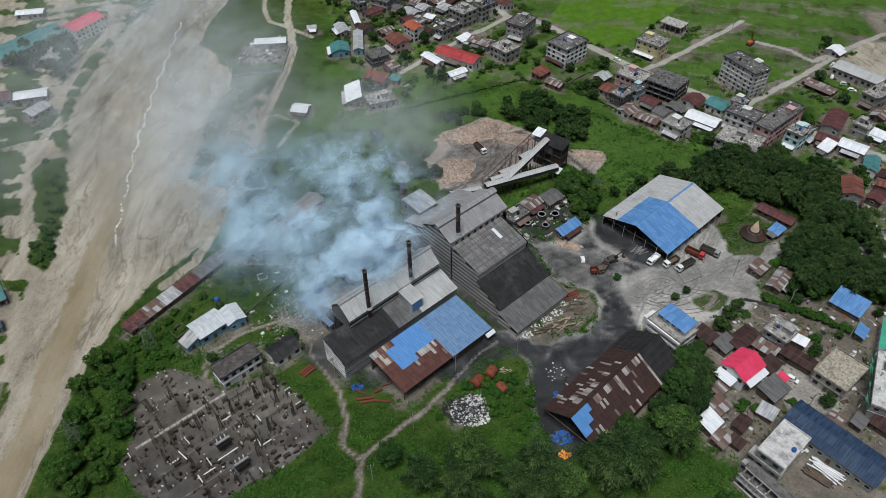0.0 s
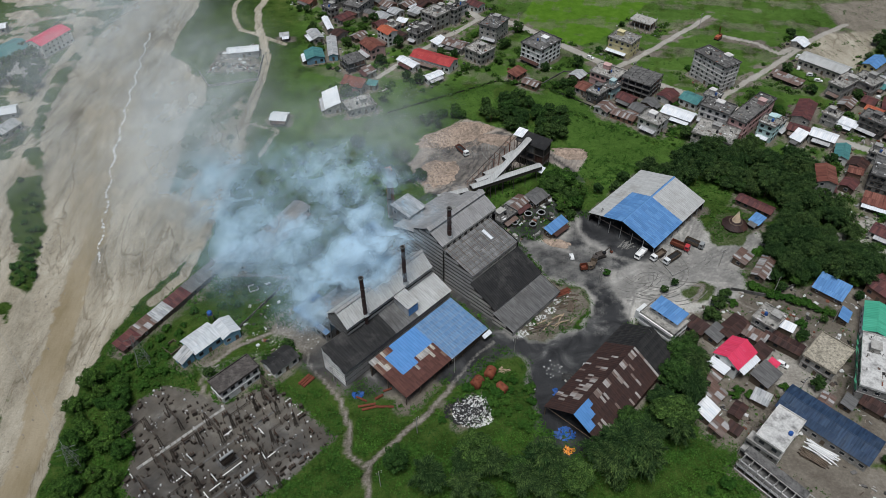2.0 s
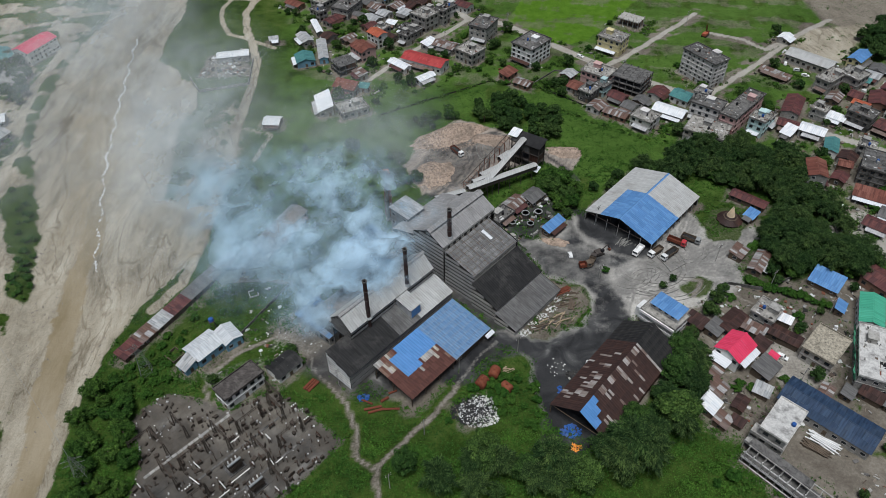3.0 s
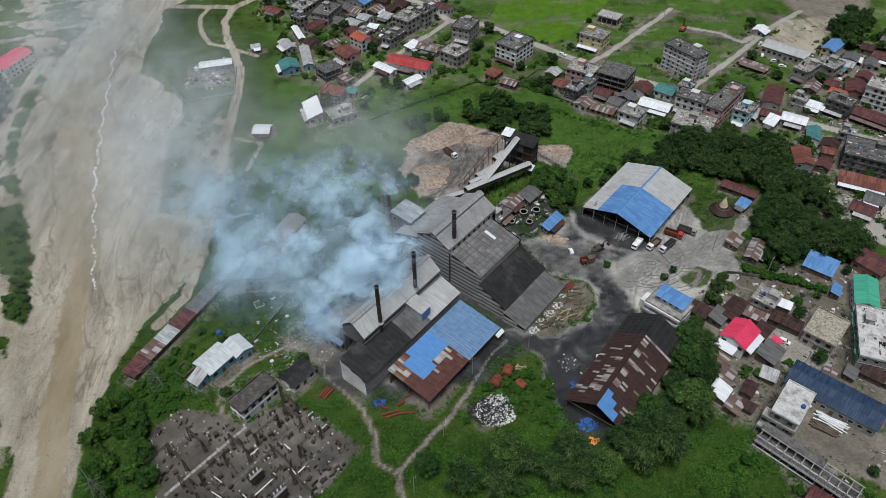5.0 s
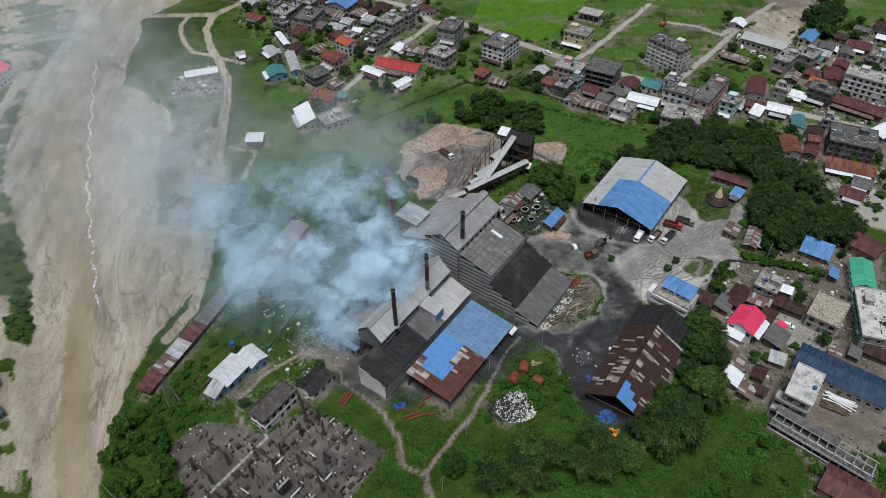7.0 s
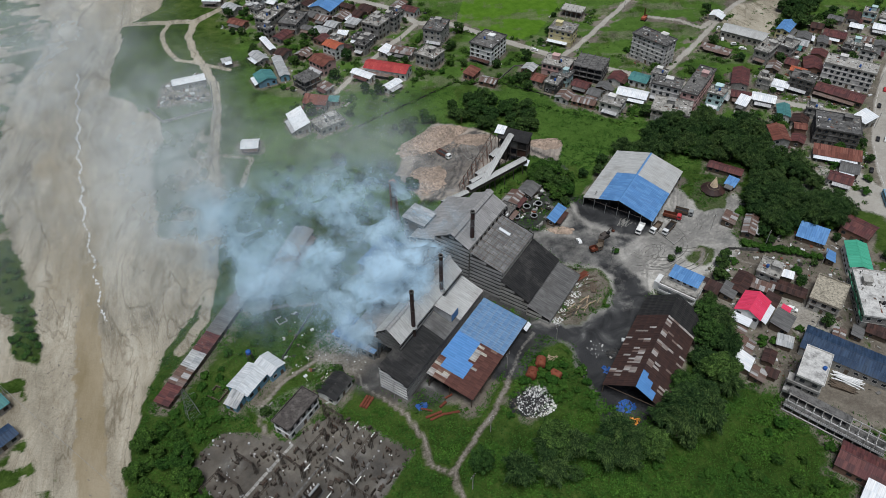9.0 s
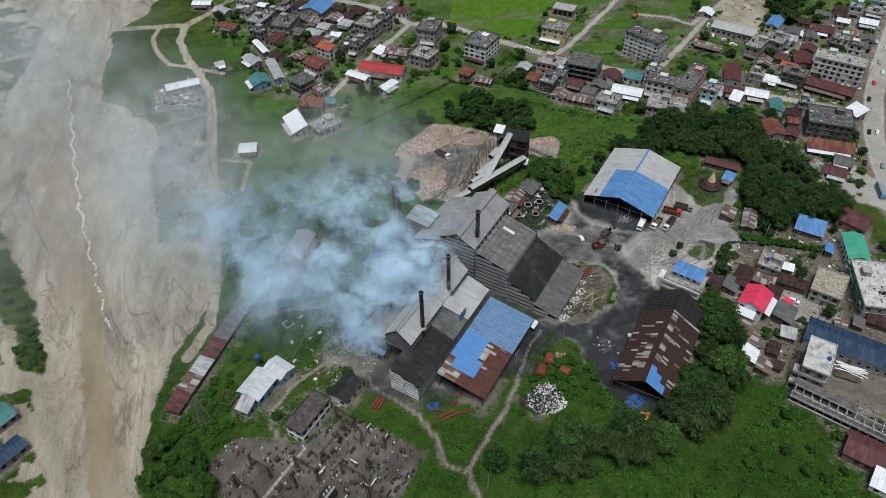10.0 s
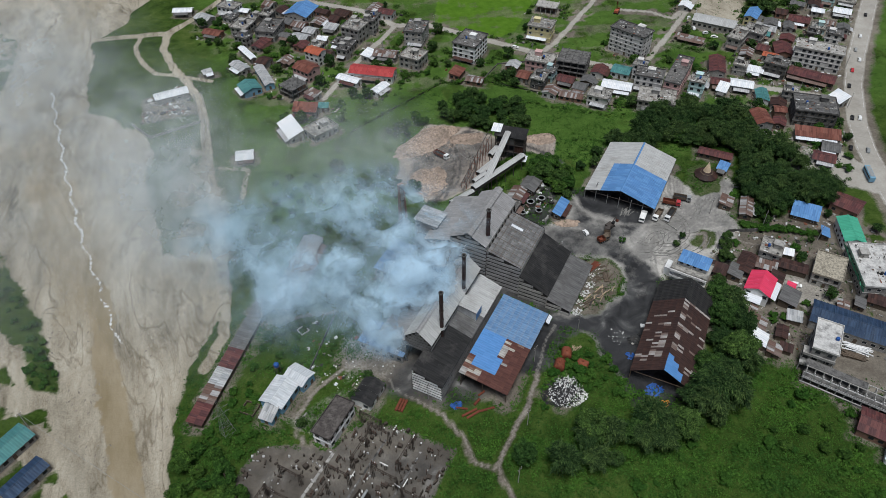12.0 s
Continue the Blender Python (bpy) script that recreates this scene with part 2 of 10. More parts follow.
def leaf_material(name, dark, mid, lite, calm=0.0):
    """Leaves in mixed greens; calm evens out the smaller patches."""
    m, nt, p = nodes_of(name, 0.8)
    p.inputs["Specular IOR Level"].default_value = 0.06
    geo = nt.nodes.new("ShaderNodeNewGeometry")
    oi = nt.nodes.new("ShaderNodeObjectInfo")
    base = ramp(nt, geo.outputs["Random Per Island"], [(0.0, dark), (0.5, mid), (1.0, lite)]).outputs["Color"]
    tone = ramp(nt, oi.outputs["Random"], [(0.0, (0.68, 0.78, 0.7)), (1.0, (1.25, 1.12, 1.0))]).outputs["Color"]
    base = mix(nt, 1.0, base, tone, "MULTIPLY")
    for scale, lo, hi in ((0.045, (0.7, 0.74, 0.76), (1.25, 1.2, 1.0)), (0.34, (0.58 + calm, 0.62 + calm, 0.66 + calm), (1.4 - calm * 0.6, 1.35 - calm * 0.5, 1.25 - calm * 0.4))):
        big = noise_node(nt, scale, 4.0, 0.7)
        patch = ramp(nt, big.outputs["Fac"], [(0.36, lo), (0.66, hi)]).outputs["Color"]
        base = mix(nt, 1.0, base, patch, "MULTIPLY")
    nt.links.new(base, p.inputs["Base Color"])
    return m


LEAF = leaf_material("leaf", (0.014, 0.031, 0.011), (0.03, 0.064, 0.021), (0.07, 0.125, 0.042))
LEAF_BAMBOO = leaf_material("leaf_bamboo", (0.014, 0.033, 0.013), (0.035, 0.07, 0.026), (0.085, 0.138, 0.05))
LEAF_MID = leaf_material("leaf_mid", (0.016, 0.038, 0.011), (0.038, 0.083, 0.024), (0.082, 0.148, 0.045))
LEAF_LIGHT = leaf_material("leaf_light", (0.017, 0.042, 0.01), (0.039, 0.09, 0.02), (0.076, 0.148, 0.034))
SCRUB = leaf_material("scrub_leaf", (0.023, 0.06, 0.011), (0.034, 0.087, 0.016), (0.056, 0.126, 0.026), 0.3)


def junk_material():
    """Mixed scrap: every piece takes one of the colours."""
    m, nt, p = nodes_of("junk", 0.8)
    geo = nt.nodes.new("ShaderNodeNewGeometry")
    tones = [(0.6, 0.6, 0.58), (0.3, 0.29, 0.27), (0.14, 0.1, 0.08), (0.05, 0.048, 0.045), (0.42, 0.4, 0.36), (0.2, 0.08, 0.05), (0.16, 0.15, 0.14), (0.035, 0.033, 0.03), (0.24, 0.2, 0.16), (0.7, 0.7, 0.69), (0.1, 0.075, 0.06), (0.36, 0.34, 0.31)]
    r = ramp(nt, geo.outputs["Random Per Island"], [(i / len(tones), c) for i, c in enumerate(tones)])
    r.color_ramp.interpolation = "CONSTANT"
    n = noise_node(nt, 2.0, 5.0, 0.7)
    shade = ramp(nt, n.outputs["Fac"], [(0.3, (0.6, 0.6, 0.6)), (0.6, (1, 1, 1))]).outputs["Color"]
    nt.links.new(mix(nt, 1.0, r.outputs["Color"], shade, "MULTIPLY"), p.inputs["Base Color"])
    return m


JUNK = junk_material()

# ---- plan of the ground: outlines and centre lines in metres ----
RIVER = [(-130, 60), (-130, 146), (-127, 165), (-124, 180), (-118, 196), (-108, 210), (-100, 228), (-97, 250), (-108, 256), (-121, 262), (-122, 291), (-124, 310), (-124, 325),
         (-117, 339), (-121, 357), (-135, 379), (-147, 392), (-148, 414), (-143, 448), (-144, 473), (-122, 492), (-118, 507), (-105, 521), (-90, 640), (-240, 640), (-187, 494), (-191, 435),
         (-199, 414), (-200, 389), (-201, 355), (-197, 318), (-180, 269), (-171, 238), (-165, 212), (-160, 180), (-153, 155), (-150, 60)]
CHANNEL = [(-120, 60), (-128, 110), (-135, 148), (-138, 167), (-140, 191), (-140, 219), (-143, 260), (-149, 296), (-157, 365), (-162, 440), (-150, 487), (-128, 540)]
BROOK = [(-136, 60), (-140, 138), (-143, 158), (-144, 183), (-147, 211), (-148, 251)]
CHANNEL_SIDE = [(-174, 345), (-166, 301), (-156, 256), (-146, 211), (-142, 177)]
TRACK = [(-83, 478), (-98, 465), (-103, 446), (-99, 420), (-94, 402), (-90, 381), (-90, 357), (-92, 336), (-94, 316), (-94, 297), (-95, 274), (-97, 255), (-99, 228), (-103, 206), (-112, 193)]
TRACK_LOOP = [(-190, 500), (-160, 484), (-143, 476), (-130, 473), (-114, 469), (-98, 466), (-83, 478), (-60, 500)]
TRACK_UPPER = [(-114, 469), (-119, 453), (-116, 434), (-110, 418), (-97, 410), (-81, 397)]
TRACK_SPUR = [(-94, 316), (-76, 307), (-82, 286)]
SAND_PATCH = [(-112, 322), (-96, 342), (-90, 318), (-89, 297), (-90, 269), (-92, 246), (-116, 258), (-113, 286)]
PLAZA = [(166, 212), (187, 221), (200, 212), (204, 196), (196, 178), (184, 186), (170, 197)]
SAND_FIELD = [(256, 423), (330, 430), (300, 384), (284, 384), (263, 378), (254, 394)]
COMPOUND = [(-119, 391), (-95, 399), (-92, 366), (-122, 367)]
STREET = [(-40, 505), (-1, 472), (24, 449), (38, 421), (58, 413), (85, 380), (104, 357), (130, 332), (145, 319), (180, 292), (220, 260), (237, 245)]
LANES = [[(38, 421), (11, 394), (-13, 369), (-26, 355)], [(180, 411), (122, 363), (108, 354)], [(234, 379), (205, 356), (175, 333), (153, 317)],
         [(260, 394), (205, 362), (197, 375), (181, 385)]]
HIGHWAY = [(420, 405), (369, 360), (312, 311), (276, 280), (252, 257), (227, 228), (213, 207), (197, 176), (180, 140), (170, 100)]
YARD = [(34, 218), (49, 214), (62, 230), (75, 219), (88, 205), (112, 225), (117, 210), (134, 215), (135, 208), (120, 198), (118, 184), (108, 177), (98, 175),
        (86, 174), (75, 173), (67, 169), (38, 133), (35, 121), (30, 127), (28, 143), (30, 155), (17, 164), (18, 169), (34, 165), (51, 167), (58, 180), (54, 190), (42, 196)]
COAL = [(-4, 147), (7, 148), (18, 158), (30, 156), (36, 149), (32, 138), (26, 122), (40, 117), (46, 126), (52, 144), (62, 158), (68, 170), (67, 190), (62, 206), (44, 210), (32, 216),
        (42, 196), (54, 191), (60, 181), (53, 169), (42, 161), (26, 162), (17, 170), (6, 161)]
HALL_FRONT = [(60, 232), (62, 215), (68, 206), (84, 205), (78, 197), (60, 195), (53, 204), (52, 216)]
PATHS = [[(-83.6, 146), (-86.5, 153), (-85, 161), (-76, 169), (-62, 175), (-56, 173)], [(-83, 205.4), (-72, 204.5), (-60, 203)], [(17, 164), (7, 155), (-1, 143), (-12, 131), (-20, 125), (-28, 118), (-28, 104), (-24, 60)], [(-54, 172), (-47, 155), (-38, 143), (-34, 132), (-35, 122), (-29, 117)],
         [(95, 188), (102, 186), (95, 176), (92, 170)], [(108, 189), (115, 175), (127, 164), (130, 154), (113, 135), (119, 131)]]
PILE_YARD = [(-11, 273), (-1, 294), (20, 310), (39, 298), (52, 282), (75, 272), (67, 261), (55, 270), (36, 266), (17, 251), (-3, 250)]
SUBSTATION = [(-110.6, 141), (-106, 148), (-99, 153), (-89, 150), (-77, 144), (-68, 149), (-62, 150), (-52, 142), (-38, 128), (-52, 114), (-66, 104), (-80, 92), (-94, 104), (-105, 115), (-103, 127)]
FIELD = [(56, 402), (82, 461), (110, 520), (215, 500), (171, 459), (107, 387), (88, 378), (71, 402)]
VILLAGE = [(-60, 502), (100, 620), (349, 349), (191, 185), (159, 198), (176, 257), (118, 281), (94, 300), (65, 340), (18, 340), (-10, 334), (-51, 317), (-58, 341), (-73, 417), (-87, 461)]
SETTLEMENT = [(88, 172), (114, 182), (162, 184), (185, 139), (161, 70), (109, 90), (97, 105), (81, 126), (81, 142)]
LEFT_BANK = [(-600, 140), (-155, 140), (-155, 156), (-164, 215), (-180, 269), (-197, 318), (-201, 355), (-200, 389), (-199, 414), (-191, 435), (-187, 494), (-230, 640), (-600, 640)]
LEFT_ROAD = [(-155, 150), (-160, 178), (-164, 195), (-176, 215), (-189, 248), (-200, 278), (-201, 302), (-208, 340), (-210, 370), (-206, 410), (-215, 440)]
LEFT_SCRUB = [[(-193, 263), (-193, 275), (-184, 277), (-177, 260), (-170, 237), (-181, 238)], [(-174, 218), (-170, 222), (-164, 216), (-164, 204), (-169, 205)], [(-186, 271), (-178, 263), (-171, 240), (-174, 234), (-184, 240)], [(-176, 233), (-169, 233), (-167, 224), (-173, 222)], [(-174, 218), (-167, 221), (-165, 206), (-171, 206)], [(-230, 331), (-203, 320), (-202, 303), (-215, 296)]]
BACK_YARD = [(-62, 190), (-30, 172), (-45, 160), (-58, 168), (-92, 160), (-80, 150), (-66, 158)]
TOWN = [(205, 300), (235, 332), (300, 350), (345, 340), (262, 268), (236, 238), (196, 205), (165, 200), (180, 262), (192, 285)]
BARE = [(219, 367), (242, 384), (285, 386), (241, 341), (231, 345)]
GREEN_FIELDS = [(60, 335), (76, 323), (108, 294), (130, 284), (105, 269), (92, 259), (74, 255), (57, 265), (67, 278)]
TYRE_LINES = [[(18, 166), (50, 169), (62, 185), (74, 195), (92, 198), (112, 206)], [(60, 232), (70, 214), (77, 201), (73, 186), (66, 172), (50, 150), (36, 130)], [(112, 224), (100, 206), (84, 196), (70, 186)],
              [(30, 216), (50, 206), (66, 200), (90, 196), (112, 190)], [(132, 212), (116, 200), (96, 192), (80, 184)], [(-8, 262), (10, 288), (34, 292), (56, 272)], [(0, 256), (20, 274), (40, 284), (66, 268)]]
RAW_TRACKS = [[(46, 290), (36, 295), (28, 291), (22, 284), (22, 276), (18, 266), (10, 252)], [(22, 284), (30, 277), (26, 266), (14, 252)], [(4, 284), (14, 278), (22, 276)], [(52, 280), (58, 274), (65, 265), (67, 256), (64, 246)], [(12, 262), (4, 252), (-6, 246)]]
RUBBLE_PATCH = [(41, 212), (48, 206), (56, 206), (54, 213), (48, 217), (43, 216)]
COURT = [(104, 152), (118, 152), (126, 149), (135, 140), (129, 133), (119, 131), (113, 134), (111, 142)]
CIRCLES = [[(94, 184), (102, 189), (107, 184), (101, 178), (95, 178)], [(114, 218), (122, 228), (135, 228), (136, 218), (126, 207), (115, 207)], [(27, 168), (45, 190), (54, 188), (56, 178), (46, 168), (31, 162)]]


def seg_dist(px, py, a, b):
    dx, dy = b[0] - a[0], b[1] - a[1]
    t = np.clip(((px - a[0]) * dx + (py - a[1]) * dy) / (dx * dx + dy * dy + 1e-9), 0, 1)
    return np.hypot(px - a[0] - t * dx, py - a[1] - t * dy)


def line_dist(px, py, pts):
    d = np.full(px.shape, 1e9)
    for a, b in zip(pts[:-1], pts[1:]):
        d = np.minimum(d, seg_dist(px, py, a, b))
    return d


def inside(px, py, pts):
    c = np.zeros(px.shape, bool)
    for (x0, y0), (x1, y1) in zip(pts, pts[1:] + pts[:1]):
        hit = ((y0 > py) != (y1 > py)) & (px < (x1 - x0) * (py - y0) / (y1 - y0 + 1e-9) + x0)
        c ^= hit
    return c


def area_dist(px, py, pts):
    """Signed distance, positive inside."""
    d = line_dist(px, py, pts + pts[:1])
    return np.where(inside(px, py, pts), d, -d)


def soft(d, width):
    t = np.clip(d / width + 0.5, 0, 1)
    return t * t * (3 - 2 * t)


def wobble(px, py, amp, size, seed):
    r = np.random.RandomState(seed)
    out = np.zeros(px.shape)
    for k in range(9):
        f = (2 ** (k / 2.2)) * 2 * np.pi / size
        a = r.uniform(0, 2 * np.pi)
        out += np.sin(f * (px * np.cos(a) + py * np.sin(a)) + r.uniform(0, 6.28)) / (2 ** (k / 3))
    return out * amp / 3.0


def axis(lo, hi, step, far):
    core = list(np.arange(lo, hi + step, step))
    s, v = step, core[-1]
    while v < far:
        s *= 1.35
        v += s
        core.append(v)
    s, v = step, core[0]
    while v > -far:
        s *= 1.35
        v -= s
        core.insert(0, v)
    return np.array(core)


def ground_height(px, py):
    river = soft(area_dist(px, py, RIVER), 7)
    z = wobble(px, py, 0.35, 60, 4) * (1 - river) - 2.2 * river + river * wobble(px, py, 0.3, 18, 9)
    z += 0.35 * river * np.abs(wobble(px, py, 1.0, 40, 12))
    flat = np.maximum.reduce([soft(area_dist(px, py, YARD) + 2, 4), soft(area_dist(px, py, SUBSTATION) + 2, 4), soft(9 - line_dist(px, py, STREET), 6), soft(11 - line_dist(px, py, HIGHWAY), 6)])
    z *= 1 - 0.8 * flat * (1 - river)
    z -= 0.5 * soft(6 - line_dist(px, py, CHANNEL), 8) * river
    far = np.hypot(px, py - 250)
    z += np.clip(far - 700, 0, None) * 0.05 * (1 - river)
    return z


def build_ground():
    xs, ys = axis(-290, 330, 1.6, 2600), axis(50, 560, 1.6, 2600)
    xs = np.sort(np.concatenate([xs, xs[(xs > 16) & (xs < 136)] + 0.8]))
    ys = np.sort(np.concatenate([ys, ys[(ys > 118) & (ys < 236)] + 0.8]))
    gx, gy = np.meshgrid(xs, ys)
    px, py = gx.ravel(), gy.ravel()
    wx, wy = px + wobble(px, py, 1.6, 22, 1), py + wobble(px, py, 1.6, 22, 2)
    z = ground_height(px, py)
    sand = soft(area_dist(wx, wy, RIVER), 3)
    for line, w in ((TRACK, 2.3), (TRACK_UPPER, 1.5), (TRACK_LOOP, 2.6), (TRACK_SPUR, 1.3), (LEFT_ROAD, 2.6)):
        sand = np.maximum(sand, soft(w - line_dist(0.6 * px + 0.4 * wx, 0.6 * py + 0.4 * wy, line), 2.2))
    sand = np.maximum(sand, 0.8 * soft(area_dist(wx, wy, LEFT_BANK), 10) * soft(wobble(px, py, 1, 34, 21) - 0.02, 0.4))
    sand = np.maximum(sand, 0.75 * soft(area_dist(wx, wy, SAND_PATCH), 9) * soft(wobble(px, py, 1, 26, 25) + 0.55, 0.9))
    sand = np.maximum(sand, 0.8 * soft(area_dist(wx, wy, BARE), 8))
    sand = np.maximum(sand, 0.85 * soft(area_dist(wx, wy, RUBBLE_PATCH), 3))
    sand = np.maximum(sand, 0.38 * soft(area_dist(wx, wy, SAND_FIELD), 8))
    for strip in LEFT_SCRUB:
        sand *= 1 - 0.95 * soft(area_dist(wx, wy, strip) + 0.5, 4)
    pile = soft(area_dist(wx, wy, PILE_YARD), 4)
    water = np.maximum.reduce([0.5 * soft(12 + wobble(px, py, 4.5, 50, 31) - line_dist(wx + 13, wy, CHANNEL), 10) * soft(py - 225, 60), 0.6 * soft(3.5 - line_dist(wx, wy, CHANNEL_SIDE), 6), soft(4.4 + wobble(px, py, 1.8, 22, 34) - line_dist(0.5 * (px + wx), 0.5 * (py + wy), BROOK), 2.0)]) * soft(area_dist(px, py, RIVER) - 3, 6)
    road = np.maximum(soft(2.5 - line_dist(px, py, STREET), 1.4), soft(5.0 - line_dist(px, py, HIGHWAY), 1.6))
    road = np.maximum(road, 0.95 * soft(area_dist(wx, wy, PLAZA), 4))
    road = np.maximum(road, 0.62 * soft(area_dist(wx, wy, COURT), 5))
    for line in LANES:
        road = np.maximum(road, 0.9 * soft(1.7 - line_dist(0.6 * px + 0.4 * wx, 0.6 * py + 0.4 * wy, line), 1.4))
    for line in PATHS:
        road = np.maximum(road, 0.42 * soft(0.9 - line_dist(0.5 * (wx + px), 0.5 * (wy + py), line), 1.4))
    yard = soft(area_dist(wx, wy, YARD) + 1.5, 4)
    yard = np.maximum(yard, 0.36 * soft(area_dist(wx, wy, BACK_YARD), 5))
    lanes = np.minimum.reduce([line_dist(wx, wy, l) for l in [STREET] + LANES])
    dense = np.maximum(soft(6.5 - lanes, 6), soft(area_dist(wx, wy, TOWN), 20))
    dirt = soft(area_dist(wx, wy, VILLAGE), 14) * dense * soft(wobble(px, py, 1, 22, 22) - 0.02, 0.6)
    dirt = np.maximum(dirt, soft(area_dist(wx, wy, SETTLEMENT), 8) * soft(wobble(px, py, 1, 20, 23) + 0.45, 0.6))
    dirt = np.maximum(dirt, 0.8 * soft(9 - line_dist(wx, wy, HIGHWAY), 6))
    dirt = np.maximum(dirt, soft(area_dist(0.7 * px + 0.3 * wx, 0.7 * py + 0.3 * wy, SUBSTATION), 1.6))
    dirt = np.maximum(dirt, 0.9 * soft(area_dist(wx, wy, [(-68, 179), (-57, 187), (-50, 180), (-48, 168), (-60, 169)]), 5))
    dirt = np.maximum(dirt, 0.85 * soft(area_dist(wx, wy, COMPOUND), 4))
    dirt = np.maximum(dirt, 0.9 * soft(area_dist(wx, wy, SAND_FIELD), 8))
    for line in PATHS:
        dirt = np.maximum(dirt, 0.95 * soft(1.0 - line_dist(0.5 * (wx + px), 0.5 * (wy + py), line), 1.2))
    # trodden earth round the houses
    for bx, by, w, d, c, s in FOOTPRINTS:
        near = (np.abs(px - bx) < w / 2 + d / 2 + 9) & (np.abs(py - by) < w / 2 + d / 2 + 9)
        qx, qy = wx[near] - bx, wy[near] - by
        ex, ey = np.clip(np.abs(qx * c + qy * s) - w / 2, 0, None), np.clip(np.abs(-qx * s + qy * c) - d / 2, 0, None)
        dirt[near] = np.maximum(dirt[near], 0.85 * soft(2.6 + wobble(px[near], py[near], 1.6, 16, 27) - np.hypot(ex, ey), 4))
    dirt = np.maximum(dirt, (0.36 + 0.1 * soft(py - 330, 60)) * soft(area_dist(wx, wy, VILLAGE), 14) * soft(wobble(px, py, 1, 34, 28) - 0.1, 0.8))
    coal = soft(area_dist(wx, wy, COAL) + 1.0, 4) * (0.93 + 0.2 * np.tanh(wobble(px, py, 1.5, 14, 24)) - 0.22 * soft(wy - 188, 14))
    coal = np.maximum(coal, 0.92 * soft(area_dist(wx, wy, YARD) + 1.5, 4) * soft(166 - wy, 8))
    # black coal beside the hall; the tree shadows there are darkened in with it
    coal = np.maximum(coal, soft(area_dist(wx, wy, HALL_FRONT), 6) * (0.7 + 0.25 * np.tanh(wobble(px, py, 1.5, 12, 36))))
    coal = np.maximum(coal, soft(area_dist(wx, wy, [(28, 118), (30, 146), (42, 150), (46, 140), (42, 116)]) + 1, 5))
    coal = np.maximum(coal, soft(area_dist(wx, wy, [(62, 236), (80, 226), (92, 210), (84, 200), (72, 204), (62, 220)]), 6))
    coal = np.maximum(coal, 0.72 * soft(area_dist(wx, wy, PILE_YARD) - 7, 5) * (0.8 + 0.2 * np.tanh(wobble(px, py, 2.0, 16, 29))))
    coal = np.maximum(coal, 0.8 * soft(area_dist(wx, wy, [(-50, 160), (10, 190), (20, 175), (12, 160), (-30, 146)]) + 4, 8))
    coal = np.maximum(coal, soft(area_dist(0.7 * px + 0.3 * wx, 0.7 * py + 0.3 * wy, SUBSTATION), 1.6) * (0.42 + 0.1 * np.tanh(wobble(px, py, 2.0, 16, 30)) + 0.14 * soft(126 - wy + 0.3 * (wx + 77), 10)))
    coal = np.maximum(coal, 0.8 * soft(area_dist(wx, wy, [(26, 222), (36, 240), (50, 246), (56, 238), (48, 222), (36, 216)]) + 1, 5))
    ruts = np.zeros(px.shape)
    rnd = random.Random(6)
    for line in TYRE_LINES:
        for k in range(8):
            ox, oy = rnd.uniform(-3.5, 3.5), rnd.uniform(-3.5, 3.5)
            d = line_dist(px + wobble(px, py, 1.6, 40, 70 + k), py + wobble(px, py, 1.6, 40, 80 + k), [(x + ox, y + oy) for x, y in line])
            ruts = np.maximum(ruts, soft(0.45 - np.abs(d - 0.95), 0.6) * rnd.uniform(0.5, 1.0))
    for k in range(22):
        a0, r = rnd.uniform(0, 6.28), rnd.uniform(7, 24)
        cx, cy = rnd.choice(((74, 194), (66, 186), (96, 200), (84, 200), (78, 188), (104, 204), (20, 282), (36, 284)))
        d = np.abs(np.hypot(px - cx, py - cy) - r)
        arc = np.cos(np.arctan2(py - cy, px - cx) - a0) > 0.1
        ruts = np.maximum(ruts, soft(0.55 - np.abs(d - 0.95), 0.7) * arc * rnd.uniform(0.4, 0.9))
    coal = np.maximum(coal, 0.5 * ruts * np.maximum(yard, pile))
    for track in RAW_TRACKS:
        for off in (-1.0, 1.0):
            coal = np.maximum(coal, 0.8 * soft(0.8 - np.abs(line_dist(wx + off, wy - 0.6 * off, track)), 1.4))
    field = soft(area_dist(wx, wy, FIELD), 4)
    lush = soft(area_dist(wx, wy, GREEN_FIELDS), 8)
    lush = np.maximum(lush, 0.85 * soft(py - 238, 30) * soft(px + 80, 30) * soft(wobble(px, py, 1, 30, 33) + 0.4, 0.8))
    for c in CIRCLES:
        k = soft(area_dist(wx, wy, c), 3)
        yard, coal = yard * (1 - k), coal * (1 - k)
        dirt = np.maximum(dirt, k * (0.8 if c is CIRCLES[2] else 0.35))
    nx, ny = len(xs), len(ys)
    i = np.arange((nx - 1) * (ny - 1))
    q = (i // (nx - 1)) * nx + i % (nx - 1)
    faces = np.stack([q, q + 1, q + nx + 1, q + nx], 1)
    me = bpy.data.meshes.new("ground")
    me.vertices.add(len(px))
    me.vertices.foreach_set("co", np.stack([px, py, z], 1).ravel())
    me.loops.add(faces.size)
    me.loops.foreach_set("vertex_index", faces.ravel())
    me.polygons.add(len(faces))
    me.polygons.foreach_set("loop_start", np.arange(len(faces)) * 4)
    me.polygons.foreach_set("loop_total", np.full(len(faces), 4))
    me.polygons.foreach_set("use_smooth", np.ones(len(faces), bool))
    me.update()
    for name, trio in (("soil_a", (sand, water, road)), ("soil_b", (yard, coal, dirt)), ("soil_c", (field, pile, lush))):
        at = me.attributes.new(name, "FLOAT_COLOR", "POINT")
